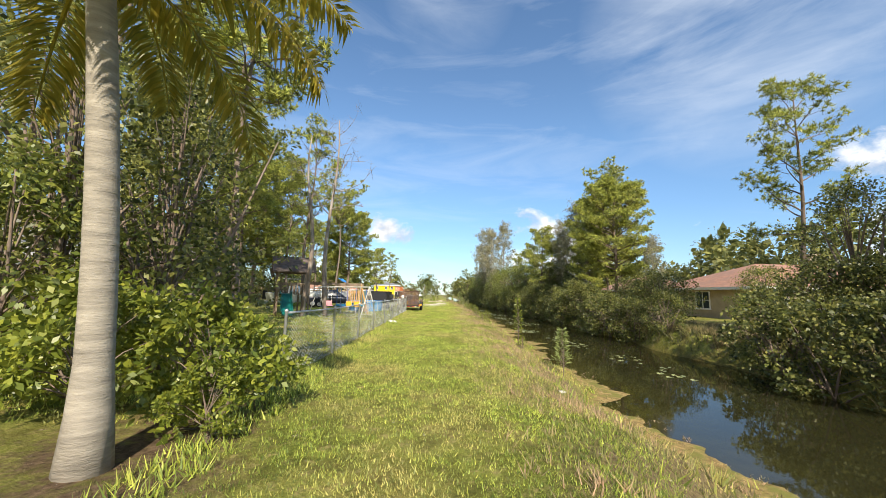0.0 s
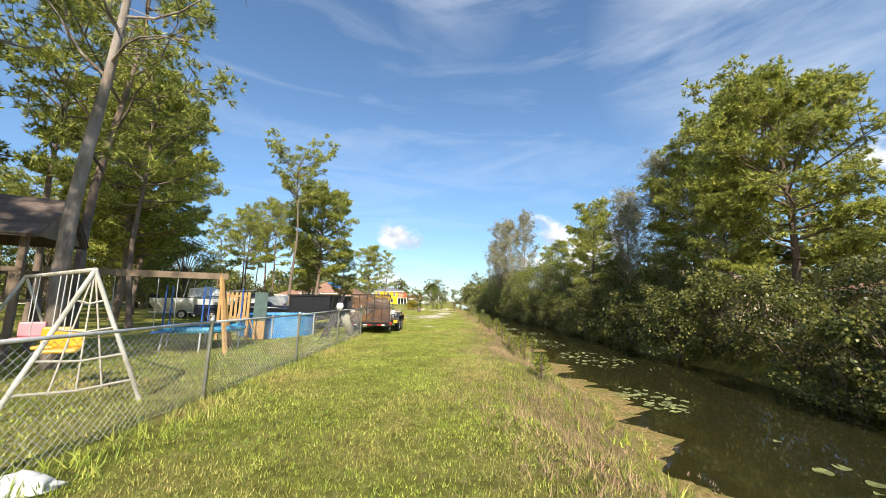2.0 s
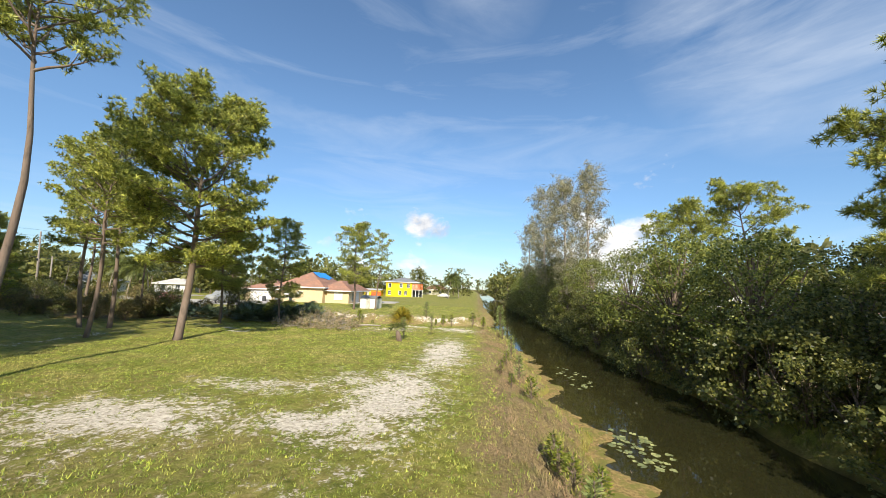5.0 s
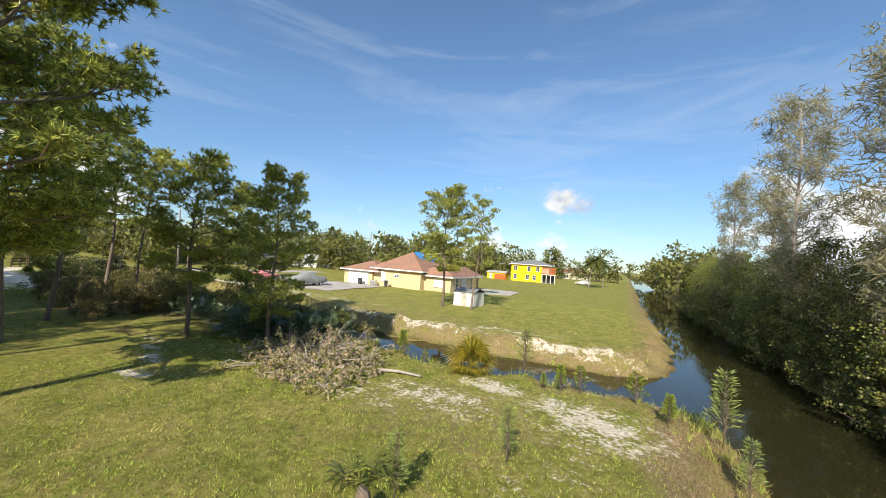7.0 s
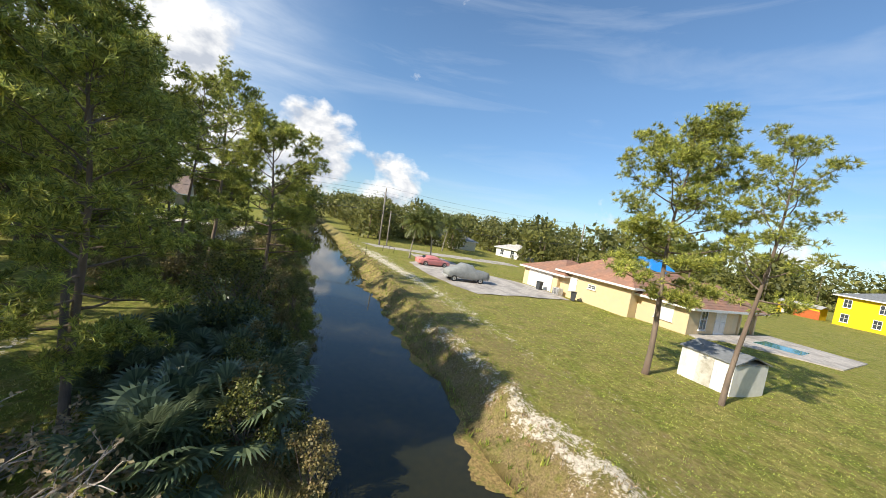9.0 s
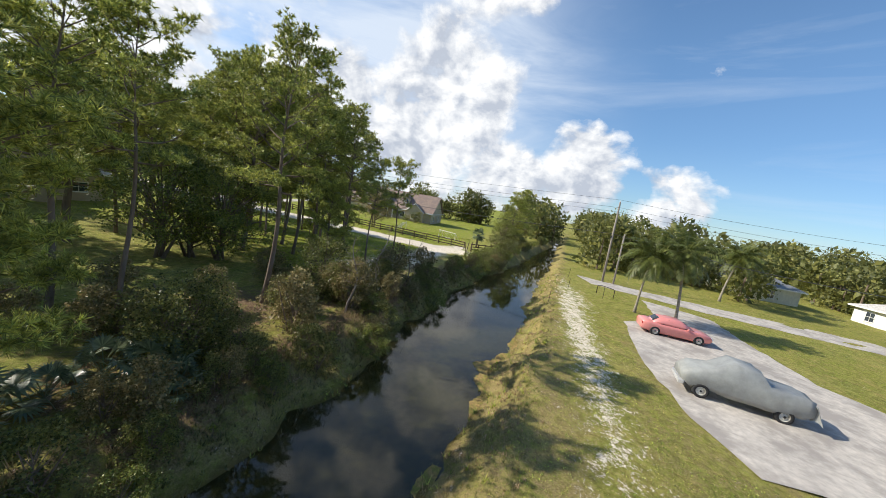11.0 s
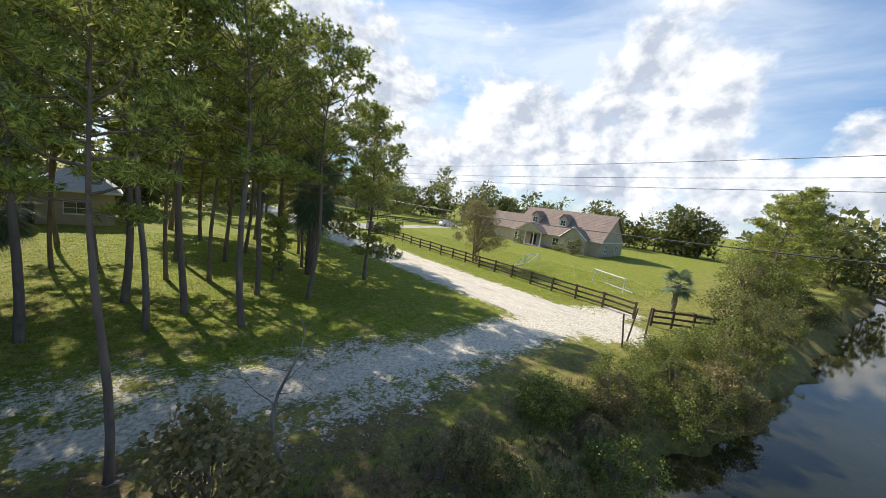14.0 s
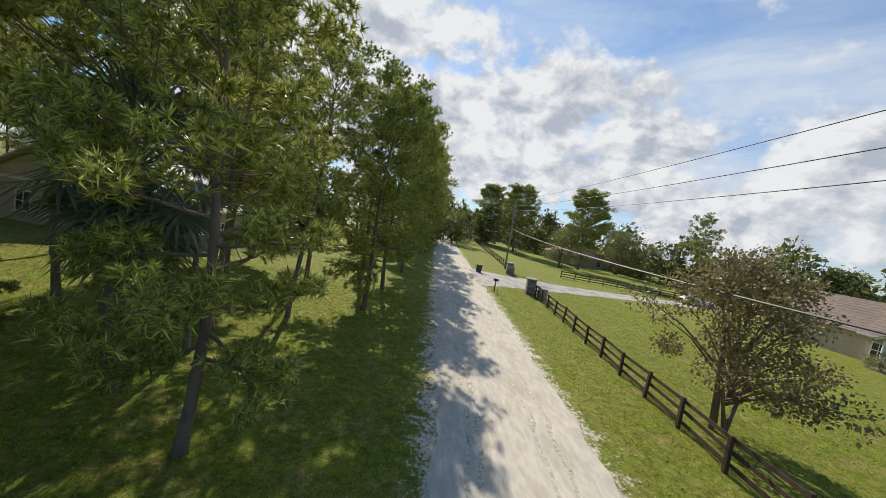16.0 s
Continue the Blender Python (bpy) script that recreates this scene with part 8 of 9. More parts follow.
KINDS.update({
    "coconut": (lambda: feather_palm(31, 5.6, 27, 3.0, 0.16, 0.115, 0.8, 1.8, leaflets=38, width=0.045, hang=0.7), "coconut_palm", "coconut palm with a curved trunk and drooping fronds", "palm", "coconut palms"),
    "foxtail": (lambda: feather_palm(32, 4.9, 13, 2.7, 0.09, 0.15, 0.5, 1.9, mat=FOXTAIL, plume=True, hang=0.5, leaflets=110, width=0.026), "foxtail_palm", "palm with a smooth pale ringed trunk and bushy yellow-green fronds", "palm", ""),
    "cabbage": (lambda: fan_palm(33, 4.6, 64, 1.15, 1.3, 1.55, 0.22, 1.0, bark=BARK), "cabbage_palm", "dark cabbage palm with a round head of fan leaves", "palm", "cabbage palms"),
    "palmetto": (lambda: fan_palm(34, 0.1, 16, 0.55, 1.35, 0.1, stem=0.85, blades=18), "saw_palmetto", "saw palmetto clump with grey-green fan leaves", "palmetto", "palmettos"),
    "cut_palm": (lambda: fan_palm(35, 0.25, 26, 0.85, 1.4, 0.0, 0.14, 0.6, mat=FOXTAIL, blades=20), "young_palm", "low yellow-green young fan palm on the bank", "palm", ""),
    "dead": (lambda: dead_tree(36, 13.5, 16, 4.2, 0.14, 0.5, 6), "dead_tree", "tall bare dead pine with grey crooked branches", "dead tree", "dead trees"),
    "snag": (lambda: dead_tree(37, 12, 9, 2.0, 0.15, 0.55, 4), "dead_tree", "broken dead pine snag with short limbs", "dead tree", "dead trees"),
    "shrub_big": (lambda: leafy_meshes(41, 3.9, 1.55, 60, 6500, 0.1, 0.045, 0.1, LEAF, stems=5, narrow=0.26), "tall_shrub", "tall shrub with glossy narrow leaves beside the fence", "shrub", "fence shrubs"),
    "thin_tree": (lambda: leafy_meshes(16, 7.6, 2.5, 64, 5200, 0.13, 0.07, 0.22, LEAF_DARK, stems=4, ragged=0.7, narrow=0.3), "small_tree", "thin-crowned small tree in the fenced yard", "tree", "yard trees"),
    "shrub_low": (lambda: leafy_meshes(42, 1.6, 0.85, 30, 2600, 0.095, 0.025, 0.05, SUNLEAF, stems=5, narrow=0.26), "shrub", "leafy shrub with bright upright leaves", "shrub", "fence shrubs"),
    "red_tree": (lambda: leafy_meshes(43, 7.6, 3.5, 70, 12500, 0.14, 0.12, 0.22, BRONZE, stems=4, ragged=0.6), "flowering_tree", "spreading tree with bronze leaves and red blossom beside the fence", "tree", ""),
    "sapling": (lambda: sprig(44, 1.7, 420, 0.16, NEEDLE_SOFT, 0.09, 0.2), "feathery_sapling", "feathery grey-green sapling on the bank", "sapling", "bank saplings"),
    "leaf_sapling": (lambda: sprig(45, 2.1, 230, 0.11, SUNLEAF, 0.34, 0.13), "leafy_sapling", "thin sapling with large light green leaves at the water", "sapling", "bank saplings"),
    "young_cypress": (lambda: sprig(50, 1.15, 620, 0.13, YOUNGLEAF, 0.1, 0.22), "young_conifer", "small bright green young conifer on the sandy bank", "sapling", "bank saplings"),
    "weed": (lambda: sprig(46, 0.7, 170, 0.09, SUNLEAF, 0.2, 0.35), "bank_weed", "tall green weed on the canal bank", "weed", "bank weeds"),
    "bare_tree": (lambda: dead_tree(47, 4.2, 10, 1.4, 0.055, 0.3, 4), "bare_sapling", "thin bare pale sapling on the bank", "sapling", "bare saplings"),
    "bronze_bush": (lambda: leafy_meshes(48, 3.4, 1.6, 34, 2600, 0.14, 0.05, 0.05, BRONZE, stems=5), "bronze_bush", "bronze-green bush on the shaded bank", "bush", "bank bushes"),
    "reed_palm": (lambda: fan_palm(49, 1.9, 22, 0.7, 1.2, 0.9, 0.14, 0.6), "young_cabbage_palm", "young cabbage palm among the bank plants", "palm", "cabbage palms"),
})
for key, x, y, s, turn in [
    ("foxtail", 0.1, 6.9, 0.97, 220), ("shrub_low", 0.4, 8.1, 0.95, 0), ("shrub_low", -0.3, 8.6, 1.0, 90), ("shrub_low", -1.1, 8.0, 1.05, 200), ("shrub_low", 0.75, 7.5, 0.5, 140), ("shrub_low", -2.2, 9.2, 1.2, 20),
    ("thin_tree", -2.0, 10.4, 0.8, 0), ("thin_tree", -3.6, 10.0, 0.95, 140), ("thin_tree", -4.4, 13.0, 1.0, 250), ("thin_tree", -6.6, 10.4, 0.9, 60), ("shrub_big", -3.0, 8.6, 0.9, 250), ("shrub_big", -6.4, 16.0, 0.8, 30),
    ("dead", -4.4, 28.2, 1.06, 200), ("snag", -5.4, 26.4, 1.0, 60), ("snag", -11, 24, 1.1, 0),
    ("coconut", -53.9, 101.3, 1.0, 0), ("coconut", -52.9, 104.5, 1.15, 200), ("coconut", -76, 118, 1.2, 90), ("coconut", -90, 128, 1.1, 10), ("coconut", -3, 176, 1.3, 0), ("coconut", 0.5, 186, 1.2, 130),
    ("cabbage", -57.4, 62.5, 1.35, 0), ("cabbage", -64, 28, 1.2, 100), ("cabbage", -43, 64, 0.9, 30),
    ("cut_palm", -1.3, 79.7, 1.15, 0), ("sapling", 8.3, 78.8, 1.5, 0), ("sapling", 1.0, 80.8, 1.25, 80), ("weed", 5.7, 80.0, 1.9, 0), ("young_cypress", 2.8, 80.0, 1.0, 30), ("weed", 3.6, 80.3, 1.6, 60), ("young_cypress", 6.7, 78.6, 1.0, 90), ("young_cypress", 2.1, 79.8, 0.6, 60), ("young_cypress", -5.9, 80.6, 1.1, 10),
    ("sapling", 0.7, 70.2, 0.9, 0), ("sapling", 2.4, 73.0, 0.9, 50), ("weed", -5.5, 80.2, 1.3, 10), ("weed", -4.6, 81.0, 1.3, 110), ("sapling", 7.9, 66, 0.8, 0), ("sapling", 8.3, 76, 1.0, 190),
    ("sapling", 7.3, 15.2, 0.9, 0), ("leaf_sapling", 7.3, 21.4, 1.1, 0), ("weed", 7.4, 20.9, 1.0, 40), ("weed", 7.0, 38, 1.1, 0), ("weed", 6.9, 42, 1.2, 80), ("weed", 7.2, 47, 1.3, 140), ("weed", 6.8, 35, 1.0, 200),
    ("weed", 7.6, 54, 1.2, 20), ("weed", 7.9, 59, 1.4, 60), ("sapling", 7.7, 61, 0.8, 60), ("sapling", 7.4, 50.5, 0.7, 10), ("weed", 6.5, 29, 1.0, 30),
    ("red_tree", -78.3, 60.5, 0.92, 0), ("bare_tree", -39.5, 80.8, 1.2, 0), ("bare_tree", -44.5, 80.9, 1.0, 90), ("bare_tree", -34.5, 81.0, 1.1, 200), ("bare_tree", -49.5, 80.2, 0.9, 20),
    ("bronze_bush", -35.5, 80.8, 0.9, 0), ("bronze_bush", -41.8, 80.6, 1.0, 80), ("bronze_bush", -30.4, 80.6, 0.9, 150), ("bronze_bush", -47.8, 81.2, 0.8, 220), ("bronze_bush", -53, 82.6, 0.45, 20),
    ("dark_bush", -26.5, 79, 0.7, 0), ("dark_bush", -38, 77.0, 0.75, 60), ("bush", -57, 82.2, 0.5, 0), ("bush", -61.5, 82.8, 0.5, 90), ("bush", -65.5, 83.0, 0.55, 180), ("bush", -69.5, 84.2, 0.6, 30),
    ("oak", -36.8, 66.5, 0.85, 20), ("dark_bush", -18.3, 79.5, 0.75, 10),
    ("bush", -73.5, 85.0, 0.7, 0), ("dark_bush", -77, 84.4, 0.7, 60), ("oak", -88, 84.4, 0.6, 100), ("pine_mid", -90.5, 85.6, 0.8, 0), ("dark_bush", -88, 85.4, 0.8, 30), ("oak", -95, 84.6, 0.8, 0), ("pine_mid", -103, 86, 1.0, 50),
    ("dark_tree", -112, 86.6, 0.6, 20), ("oak", -122, 86.5, 0.9, 70), ("reed_palm", -81, 80.5, 1.2, 70), ("dark_bush", -107.5, 58.5, 0.65, 0), ("bush", -108.5, 46, 0.7, 30), ("bush", -108.6, 55, 0.6, 90),
]:
    put(key, x, y, s, turn)
green = random.Random(71)
for i in range(26):
    y = green.uniform(31, 66)
    put("weed", float(canal1(y)[0]) - green.uniform(0.4, 2.0), y, green.uniform(0.6, 1.3), green.uniform(0, 360))
under = random.Random(33)
for i in range(20):
    x = -23 - 24 * i / 20 + under.uniform(-0.8, 0.8)
    put(under.choice(["bank_bush", "bronze_bush", "bank_bush", "dark_bush"]), x, 80.2 + under.uniform(-2.6, 1.2) + max(0, (-x - 40) * 0.07), under.uniform(0.3, 0.6), under.uniform(0, 360))
for i in range(18):
    put(under.choice(["bank_bush", "bronze_bush", "bronze_bush"]), under.uniform(-37, -23), under.uniform(73.5, 79.5), under.uniform(0.35, 0.75), under.uniform(0, 360))
for i in range(16):
    x = -57 - 16 * i / 16
    put("bush", x, 83.0 + under.uniform(-0.9, 0.7) + (-x - 57) * 0.06, under.uniform(0.28, 0.52), under.uniform(0, 360))
for i in range(22):
    x = -76 - 75 * i / 22
    put(under.choice(["dark_bush", "bush", "bush", "reed_palm"]), x, float(canal2(x)[0]) - under.uniform(1.4, 3.0), under.uniform(0.36, 0.62), under.uniform(0, 360))
for i in range(96):
    x = -9.5 - 66 * i / 96 + under.uniform(-0.6, 0.6)
    if -62 < x < -49 and i % 3:
        continue
    put(under.choice(["bank_bush", "bronze_bush", "bush", "weed", "bank_bush"]), x, float(canal2(x)[0]) - under.uniform(0.2, 2.2), under.uniform(0.28, 0.62), under.uniform(0, 360))
rnd = random.Random(90)
for i in range(40):
    a = rnd.uniform(0, 6.28)
    x, y = -14.2 + 4.4 * math.cos(a) * rnd.random() ** 0.5, 79.2 + 2.4 * math.sin(a) * rnd.random() ** 0.5
    put("palmetto", x, y, rnd.uniform(0.9, 1.35), rnd.uniform(0, 360))
for i in range(8):
    put("palmetto", -22 + rnd.uniform(-3, 3), 79.5 + rnd.uniform(-1.6, 1.6), rnd.uniform(0.8, 1.2), rnd.uniform(0, 360))


def brush_pile():
    b = thing("brush_pile", "sprawling heap of cut dead branches and withered leaves on the lawn", "brush pile", pose(-8.1, 76.3, 0, 0, 0, -24))
    rnd = random.Random(12)
    T, Q, G = Mesh(), [], []

    def bough(s, d, ln, r, twigs):
        """A bent branch with twigs, and leaves still on it."""
        pts, p = [s], s
        for k in range(4):
            d = (d + Vector((rnd.gauss(0, 0.25), rnd.gauss(0, 0.25), rnd.gauss(-0.06, 0.22)))).normalized()
            p = p + d * ln / 4
            p.z = max(p.z, 0.03)
            pts.append(p.copy())
        T.tube(pts, [r, r * 0.8, r * 0.6, r * 0.42, r * 0.25], 4, cap=False)
        for k in range(twigs):
            a = pts[rnd.randrange(1, 4)].lerp(pts[4], rnd.random() * 0.6)
            w = (d + Vector((rnd.gauss(0, 0.8), rnd.gauss(0, 0.8), rnd.gauss(0.15, 0.6)))).normalized() * ln * rnd.uniform(0.15, 0.4)
            e = a + w
            e.z = max(e.z, 0.03)
            T.tube([a, a.lerp(e, 0.5) + Vector((0, 0, 0.04)), e], [r * 0.34, r * 0.24, r * 0.12], 3, cap=False)
            for n in range(6):
                q = a.lerp(e, rnd.uniform(0.3, 1.0))
                o = Vector((rnd.gauss(0, 1), rnd.gauss(0, 1), rnd.gauss(0, 1))).normalized() * 0.13
                v = o.cross(Vector((rnd.gauss(0, 1), rnd.gauss(0, 1), rnd.gauss(0, 1)))).normalized() * 0.035
                (G if rnd.random() < 0.3 else Q).append([q, q + o * 0.5 + v, q + o, q + o * 0.5 - v])

    for i in range(330):
        a, r = rnd.uniform(0, 6.28), rnd.random() ** 0.55
        top = (1.15 - 0.85 * r) * (0.75 + 0.35 * math.sin(a * 3 + 1) * r)
        c = Vector((3.6 * r * math.cos(a), 2.3 * r * math.sin(a), 0.04 + top * rnd.random()))
        d = Vector((math.cos(a) + rnd.gauss(0, 0.9), math.sin(a) + rnd.gauss(0, 0.9), rnd.gauss(0.25, 0.4))).normalized()
        big = rnd.random() < 0.12
        bough(c, d, rnd.uniform(1.1, 2.2) if big else rnd.uniform(0.5, 1.3), rnd.uniform(0.025, 0.045) if big else rnd.uniform(0.008, 0.018), 5)
    tagged(part("dry_brush", T, DEADWOOD, b), kind="stuff")
    tagged(part("leaf_litter", quads("leaf_litter", np.array(Q), TANLEAF), None, b), kind="stuff")
    tagged(part("green_leaves", quads("green_leaves", np.array(G), LEAF), None, b), kind="stuff")
    l = thing("cut_log", "cut pale log lying beside the brush pile", "log", pose(-3.9, 77.2, 0.12, 0, 0, 12))
    part("log", Mesh().tube([(-1.1, 0, -0.04), (0, 0.12, 0.0), (1.1, 0, -0.02)], [0.075, 0.065, 0.05], 10), DEADWOOD, l, smooth=True)
    s = thing("palm_stump", "withered palm stump with a few green shoots", "stump", pose(0.6, 69.4, 0, 0, -14, 0))
    part("stump", Mesh().lathe([(0.16, -0.1), (0.2, 0.25), (0.14, 0.6), (0.03, 0.75)], 9), BARK, s)
    rg = random.Random(3)
    for i in range(7):
        a = i * 0.9
        Q = fan(rg, Vector((0, 0, 0.6)) + Vector((math.cos(a), math.sin(a), 1.1)) * 0.35, (math.cos(a), math.sin(a), 0.9), 0.55, 10)
        part("shoot", quads("shoot", np.array(Q), PALM), None, s)


brush_pile()


def lily_pads():
    """Floating leaves and drifts of brown scum along the bank."""
    pad = material("lily_pad", (0.3, 0.32, 0.12), 0.45, scale=3, vary=0.3, island=0.35)
    rnd = random.Random(5)
    for n, (cx, cy, rx, ry, k) in enumerate(((11.5, 38.2, 1.6, 2.4, 40), (10.2, 31, 0.8, 1.6, 26), (11.2, 45, 1.0, 3, 26), (10.9, 57, 0.8, 1.6, 34), (11.8, 52, 1.0, 2.4, 20), (11.0, 25, 0.9, 3, 22), (11.6, 18, 0.8, 3, 16), (11.4, 66, 0.8, 3, 18))):
        M = Mesh()
        for i in range(int(k * 1.7)):
            a, q = rnd.uniform(0, 6.28), rnd.random() ** 0.5
            x, y, r, t = cx + rx * q * math.cos(a), cy + ry * q * math.sin(a), rnd.uniform(0.05, 0.14), rnd.uniform(0, 6.28)
            ring = [(x + r * math.cos(t + 5.9 * j / 11), y + r * math.sin(t + 5.9 * j / 11), WATER + 0.012 + 0.012 * math.sin(j * 1.3 + i)) for j in range(12)]
            M.add([(x, y, WATER + 0.008)] + ring, [(0, j + 1, j + 2) for j in range(11)])
        tagged(part("lily_pads", M, pad), "cluster of pale green water-lily pads floating on the canal", "lily pads", group="lily pads", kind="stuff")
    scum = material("floating_scum", (0.36, 0.25, 0.1), 0.95, spec=0.08, scale=9, vary=0.6, alt=(0.2, 0.19, 0.05), alt_scale=2.5, bump=1.0, bump_scale=22)
    for n, (y0, y1, w) in enumerate(((8, 18, 0.8), (19, 27, 1.3), (27, 37, 1.5), (37, 46, 1.2), (46, 61, 1.1), (61, 74, 0.9))):
        M = Mesh()
        k = int((y1 - y0) / 0.1)
        for i in range(k + 1):
            y = y0 + (y1 - y0) * i / k
            l = float(canal1(y)[0])
            f = max(0.0, math.sin(math.pi * i / k)) ** 0.5
            ww = w * f * (0.6 + 0.3 * math.sin(i * 0.13 + n) + 0.22 * math.sin(i * 0.37 + 2 * n) + 0.12 * math.sin(i * 0.9) + rnd.uniform(-0.09, 0.09)) + 0.05
            M.v += [(l - 0.3, y, WATER + 0.006), (l + max(0.05, ww), y, WATER + 0.006)]
        for i in range(k):
            M.f.append((2 * i, 2 * i + 1, 2 * i + 3, 2 * i + 2))
        tagged(part("floating_scum", M, scum), "drift of brown weed and scum along the water's edge", "pond scum", group="scum drifts", kind="stuff")
    for n, (x0, x1, w) in enumerate(((-3, -14, 0.9), (-16, -27, 0.7), (-30, -41, 0.9), (-45, -56, 0.5), (-60, -74, 0.5))):
        M = Mesh()
        k = int((x0 - x1) / 0.1)
        for i in range(k + 1):
            x = x0 + (x1 - x0) * i / k
            e = float(canal2(x)[1])
            f = max(0.0, math.sin(math.pi * i / k)) ** 0.5
            ww = w * f * (0.55 + 0.35 * math.sin(i * 0.11 + n) + 0.25 * math.sin(i * 0.31 + 2 * n) + rnd.uniform(-0.12, 0.12))
            M.v += [(x, e + 0.3, WATER + 0.006), (x, e - max(0.03, ww), WATER + 0.006)]
        for i in range(k):
            M.f.append((2 * i, 2 * i + 1, 2 * i + 3, 2 * i + 2))
        tagged(part("floating_scum", M, scum), "drift of brown weed and scum along the water's edge", "pond scum", group="scum drifts", kind="stuff")


lily_pads()


def far_woods():
    """Tree lines in the distance, too far to tell the trees apart."""
    rg = np.random.default_rng(77)
    lines = [((-190, 175), (-70, 165), 9, 16, 8840), ((-70, 175), (-44, 215), 9, 12, 3060), ((-60, 235), (40, 245), 10, 14, 6460), ((-150, 122), (-88, 120), 8, 12, 4740), ((-300, 125), (-150, 118), 10, 12, 5100),
             ((-260, 85), (-130, 90), 10, 14, 7140), ((-170, 70), (-140, 20), 9, 12, 5440), ((-150, 20), (-120, -60), 10, 14, 7140), ((-112, -50), (-118, -160), 11, 12, 5780), ((-92, -60), (-86, -160), 10, 10, 4420),
             ((-60, 5), (-75, -60), 10, 12, 5440), ((55, -20), (62, 130), 9, 14, 8500), ((22, 150), (40, 240), 9, 14, 5100), ((-58, 22), (-20, 6), 8, 10, 5100), ((-10, 0), (-22, -20), 9, 8, 3740), ((-98, 106), (-84, 124), 6, 6, 2030), ((-86, 106), (-150, 111), 7, 6, 5200), ((-110, 150), (-40, 146), 8, 9, 4530)]
    for n, ((x0, y0), (x1, y1), tall, deep, k) in enumerate(lines):
        m = max(6, int(math.hypot(x1 - x0, y1 - y0) / 2.6))
        k = int(k * 1.3)
        t = rg.uniform(0, 1, m)
        cx, cy = x0 + (x1 - x0) * t + rg.normal(size=m) * deep * 0.35, y0 + (y1 - y0) * t + rg.normal(size=m) * deep * 0.35
        ch = 1.5 * tall * rg.uniform(0.55, 1.2, m)
        rad = np.minimum(ch * 0.42, 5.0)
        # each tree: several lumps of leaf sprays, large ones within and small ones outside
        per = 19
        o = rg.normal(size=(m, per, 3))
        o /= np.linalg.norm(o, axis=2, keepdims=True)
        lump = np.stack([cx, cy, ch * 0.54], -1)[:, None] + o * rad[:, None, None] * (0.72, 0.72, 0.0) + np.stack([0 * cx, 0 * cx, ch * 0.3], -1)[:, None] * o
        # the last few lumps are the undergrowth that fills the foot of the line
        lump[:, 15:, 2] = (ch * 0.16)[:, None] * rg.uniform(0.5, 1.6, (m, 4))
        lump = lump.reshape(-1, 3)
        lr = np.repeat(np.minimum(rad * 0.5, ch * 0.185), per) * rg.uniform(0.6, 1.25, m * per)
        inner = 13 * len(lump)
        k = int(k * 3.2) + inner
        i = np.concatenate([np.repeat(np.arange(len(lump)), 13), rg.integers(0, len(lump), k - inner)])
        deep_in = np.arange(k) < inner
        o = rg.normal(size=(k, 3))
        o /= np.linalg.norm(o, axis=1, keepdims=True)
        c = lump[i] + o * (lr[i] * np.where(deep_in, 0.75 * rg.random(k), 0.6 + 0.45 * rg.random(k)))[:, None] * (1, 1, 0.85)
        d = o + rg.normal(size=o.shape) * 0.8
        d /= np.linalg.norm(d, axis=1, keepdims=True)
        s = np.cross(d, rg.normal(size=d.shape))
        s /= np.linalg.norm(s, axis=1, keepdims=True)
        ln = np.where(deep_in, lr[i] * rg.uniform(0.4, 0.75, k), rg.uniform(0.2, 0.46, k))[:, None]
        Q = np.stack([c, c + d * ln * 0.5 + s * ln * 0.3, c + d * ln, c + d * ln * 0.5 - s * ln * 0.3], 1)
        Q[:, :, 2] = np.maximum(Q[:, :, 2], 0.02)
        ob = new("far_woods", quads("far_woods", Q, WOODS))
        tagged(ob, "distant line of mixed pines and broad-leaved trees", "woods", kind="stuff")
        T = Mesh()
        for j in range(0, m):
            T.tube([(cx[j], cy[j], -0.2), (cx[j] + 0.2, cy[j], ch[j] * 0.55)], [0.2, 0.1], 5, cap=False)
        tagged(part("far_trunks", T, BARK), "trunks of the distant tree line", "woods", kind="stuff")


far_woods()

# ---- grass ----
BLADE = material("grass_blades", (0.365, 0.445, 0.075), 0.55, scale=0.9, vary=0.45, island=0.62, translucent=0.35, alt=(0.54, 0.47, 0.16), alt_scale=0.5, alt_lo=0.48, alt_hi=0.66)
LUSH = material("lush_grass_blades", (0.28, 0.36, 0.022), 0.6, scale=0.9, vary=0.4, island=0.45, translucent=0.35, alt=(0.38, 0.42, 0.06), alt_scale=0.5, alt_lo=0.5, alt_hi=0.7)
STRAW = material("dry_grass_blades", (0.5, 0.355, 0.2), 0.75, scale=0.9, vary=0.35, island=0.45, translucent=0.3, alt=(0.24, 0.26, 0.06), alt_scale=0.6)

# darker copy of the blades, with the banks' shade put into its colour
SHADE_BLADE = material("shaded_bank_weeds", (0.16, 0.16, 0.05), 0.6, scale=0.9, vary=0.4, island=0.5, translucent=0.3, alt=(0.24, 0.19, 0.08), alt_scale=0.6)

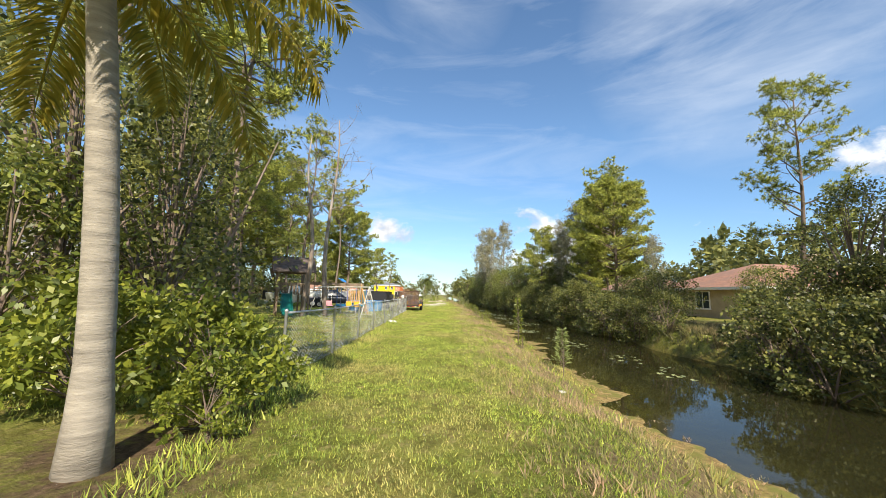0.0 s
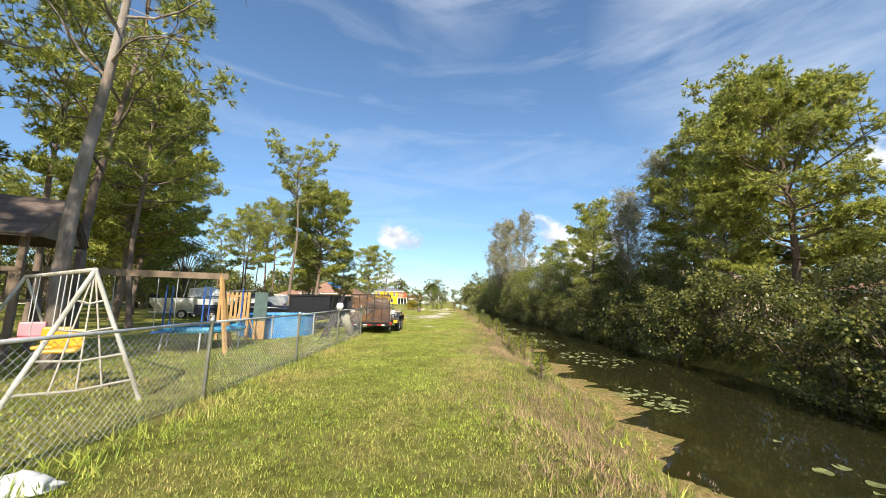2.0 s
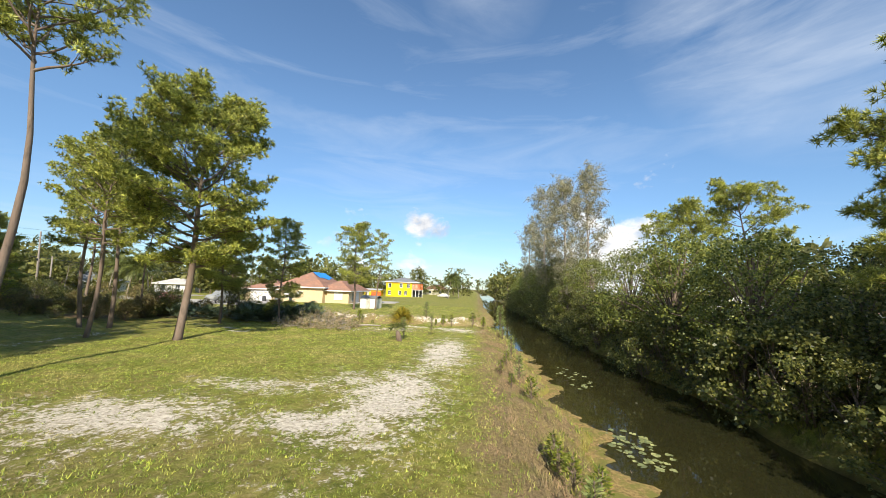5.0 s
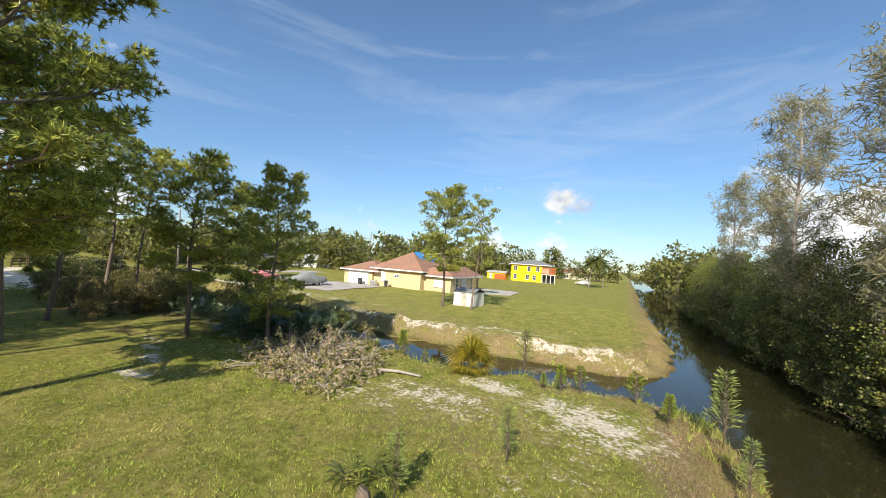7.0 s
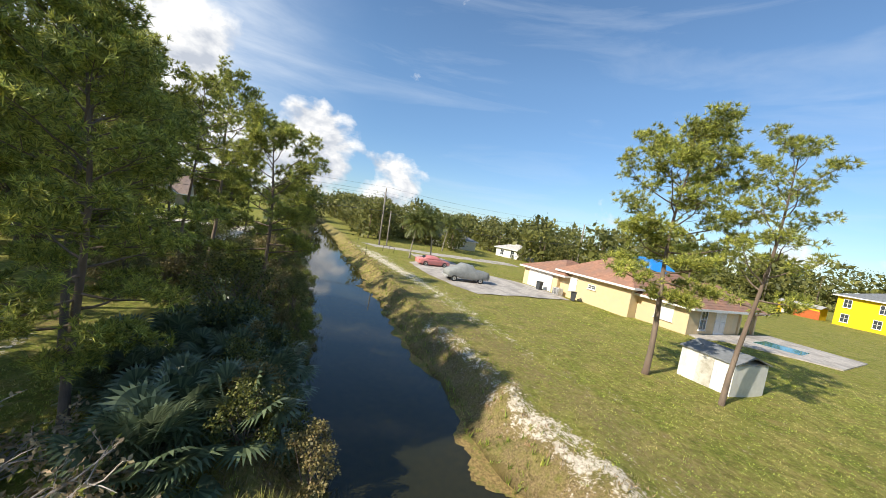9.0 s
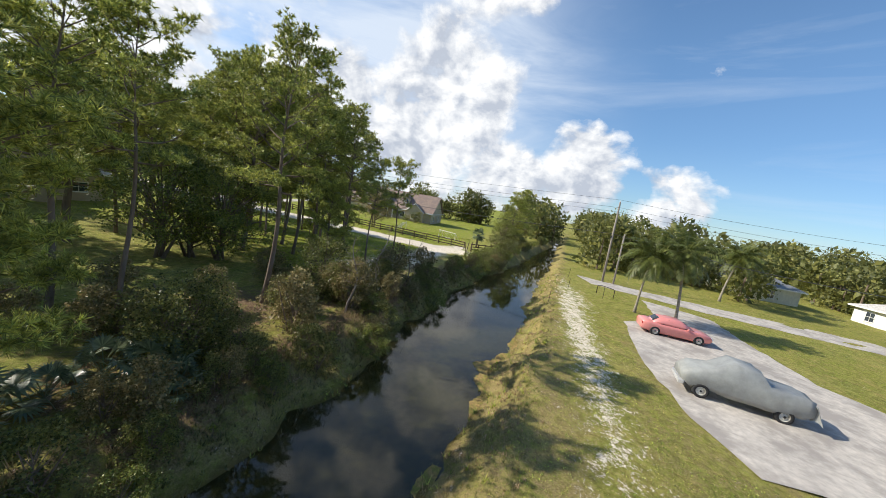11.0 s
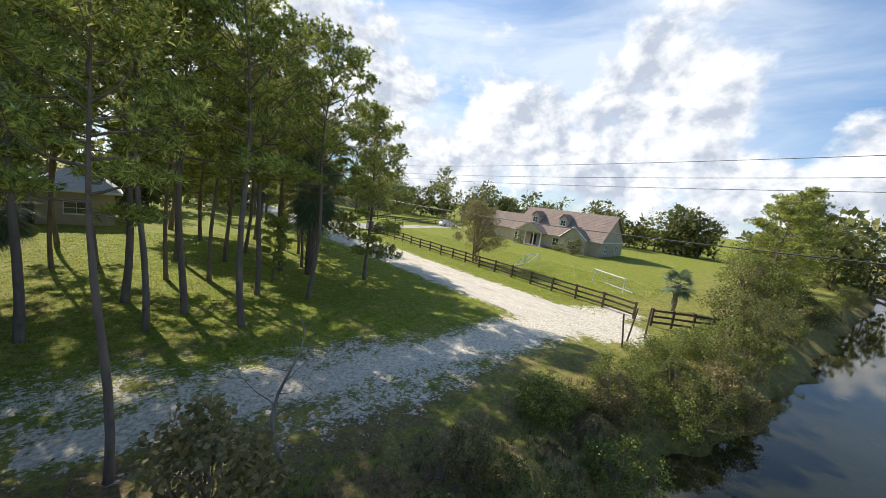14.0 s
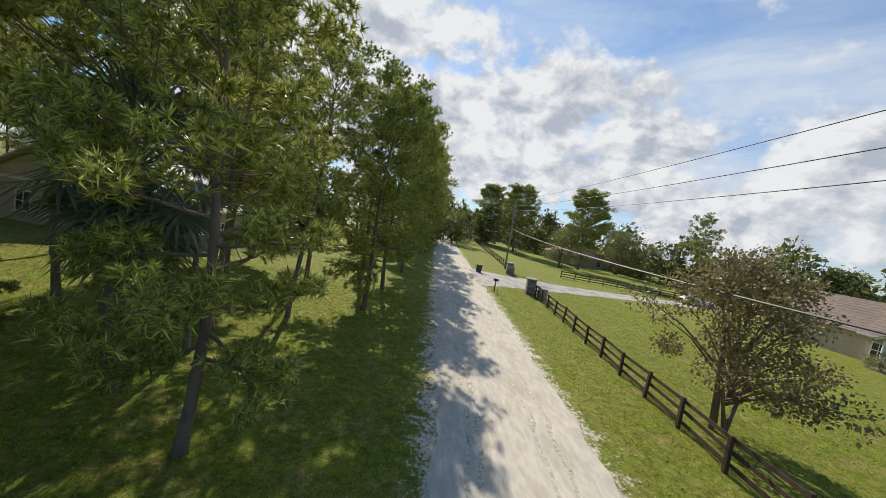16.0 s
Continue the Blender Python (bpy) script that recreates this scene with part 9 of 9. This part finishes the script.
def grass(name, label, n, x0, x1, y0, y1, tall, mat, seed, keep, wide=0.012, clump=5, level=None):
    """A lawn of blades in small tufts between the given lines; keep says how likely a tuft is."""
    rg = np.random.default_rng(seed)
    x, y = rg.uniform(x0, x1, n), rg.uniform(y0, y1, n)
    ok = rg.random(n) < keep(x, y)
    x, y = x[ok], y[ok]
    x, y = np.repeat(x, clump) + rg.normal(size=len(x) * clump) * 0.03, np.repeat(y, clump) + rg.normal(size=len(y) * clump) * 0.03
    z = land(x, y) - 0.015 if level is None else np.full(len(x), level)
    az, b = rg.uniform(0, 6.28, len(x)), rg.uniform(0.15, 0.8, len(x))
    hh = tall * rg.uniform(0.5, 1.3, len(x))
    w = wide * rg.uniform(0.7, 1.3, len(x))
    t2 = rg.uniform(0, 6.28, len(x))
    base = np.stack([x, y, z], -1)
    s = np.stack([np.cos(t2) * w, np.sin(t2) * w, 0 * w], -1)
    tip = base + np.stack([np.cos(az) * b * hh, np.sin(az) * b * hh, hh * (1 - 0.35 * b)], -1)
    tagged(new(name, tris(name, np.stack([base - s, base + s, tip], 1), mat)), label, "grass", kind="stuff")


def lawn(x, y):
    d = shore(x, y)
    bare = np.maximum(near_spots(x, y, SAND) * 1.3, near_spots(x, y, LITTER))
    edge = np.where((x > 0) & (y > 30) & (y < 82), 2.3, 1.2)
    return np.clip((d - edge) / 0.9, 0, 1) * np.clip(1.15 - 1.2 * bare, 0.03, 1)


grass("lawn_grass", "short mown lawn grass beside the canal", 105000, 0.9, 8, 4.5, 50, 0.06, BLADE, 1, lawn, 0.007, 5)
grass("yard_grass", "uncut lawn grass inside the fence", 26000, -9, 0.75, 8, 44, 0.08, BLADE, 2, lawn, 0.011, 5)
grass("meadow_grass", "rough grass on the open lawn", 44000, -16, 8, 44, 82, 0.09, BLADE, 3, lawn, 0.014, 5)
grass("fence_weeds", "taller grass and weeds along the fence foot", 2600, 0.55, 1.15, 5, 36, 0.17, BLADE, 4, lambda x, y: 0.5 + 0 * x, 0.01, 6)
grass("bank_grass", "long straw-coloured grass on the canal bank", 24000, 3.8, 9.6, 4, 82, 0.17, STRAW, 5, lambda x, y: np.clip(1.2 - np.abs(shore(x, y) - 1.8) / 1.6, 0, 1) * 0.9, 0.0065, 7)
grass("bank_greens", "green weeds on the canal bank", 6500, 4.6, 9.6, 4, 82, 0.2, BLADE, 6, lambda x, y: np.clip(1.1 - np.abs(shore(x, y) - 0.9) / 1.0, 0, 1) * 0.8, 0.014, 6)
grass("far_bank_grass", "rough dry grass on the far bank", 26000, -70, 7, 88, 100, 0.15, STRAW, 7, lambda x, y: np.clip(1.1 - np.abs(shore(x, y) - 1.3) / 1.6, 0, 1) * 0.9, 0.016, 5)
grass("north_lawn_grass", "mown grass on the lawn across the canal", 30000, -46, 6, 90, 118, 0.07, BLADE, 8, lambda x, y: lawn(x, y) * np.where((x < -30) & (y > 98), 0, 1), 0.02, 4)
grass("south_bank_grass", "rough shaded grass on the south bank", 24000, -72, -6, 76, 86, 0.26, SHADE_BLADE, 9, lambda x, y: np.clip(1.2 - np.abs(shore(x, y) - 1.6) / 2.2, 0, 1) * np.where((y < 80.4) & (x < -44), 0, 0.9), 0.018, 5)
grass("grove_grass", "lawn grass under the pines", 30000, -66, -40, 44, 75, 0.08, LUSH, 10, lambda x, y: np.where(x < -65.9 - (64 - y) * 0.07, 0, 0.9), 0.02, 4)
grass("verge_grass", "mown grass verge along the fence", 24000, -92, -71.5, 30, 78, 0.08, LUSH, 11, lambda x, y: np.where(x > -72.2 - (64 - y) * 0.07, 0, 0.9), 0.022, 4)
grass("north_bank_weeds", "tufts of green weeds on the far bank", 3500, -72, 7, 87, 98, 0.3, BLADE, 12, lambda x, y: np.clip(1.1 - np.abs(shore(x, y) - 0.9) / 1.2, 0, 1) * 0.8, 0.02, 7)
grass("east_bank_weeds", "rank weeds under the bank trees, shade put into their colour", 24000, 13.4, 19.4, 5, 142, 0.34, SHADE_BLADE, 13, lambda x, y: np.clip(shore(x, y) * 2, 0, 1) * 0.9, 0.022, 6)
grass("shore_weeds", "tall rank weeds along the shore", 2200, -9, 9, 77, 83.4, 0.42, BLADE, 14, lambda x, y: np.clip(1.1 - np.abs(shore(x, y) - 1.2) / 1.3, 0, 1) * 0.7, 0.014, 8)
grass("floating_weeds", "brown water weed matted along the shore", 9000, 7, 11.5, 8, 74, 0.05, STRAW, 15, lambda x, y: np.clip(1.0 - np.abs(-shore(x, y) - 0.25) / 0.55, 0, 1) * 0.8, 0.009, 5, WATER + 0.004)
grass("waterside_grass", "green and straw grass hanging over the water's edge", 9000, 5.5, 10.5, 4, 60, 0.16, BLADE, 16, lambda x, y: np.clip(1.2 - np.abs(shore(x, y) - 0.12) / 0.3, 0, 1), 0.008, 6)
grass("far_waterside_grass", "straw grass hanging over the far water's edge", 9000, -70, 8, 84, 97, 0.22, BLADE, 17, lambda x, y: np.clip(1.2 - np.abs(shore(x, y) - 0.12) / 0.35, 0, 1), 0.014, 6)
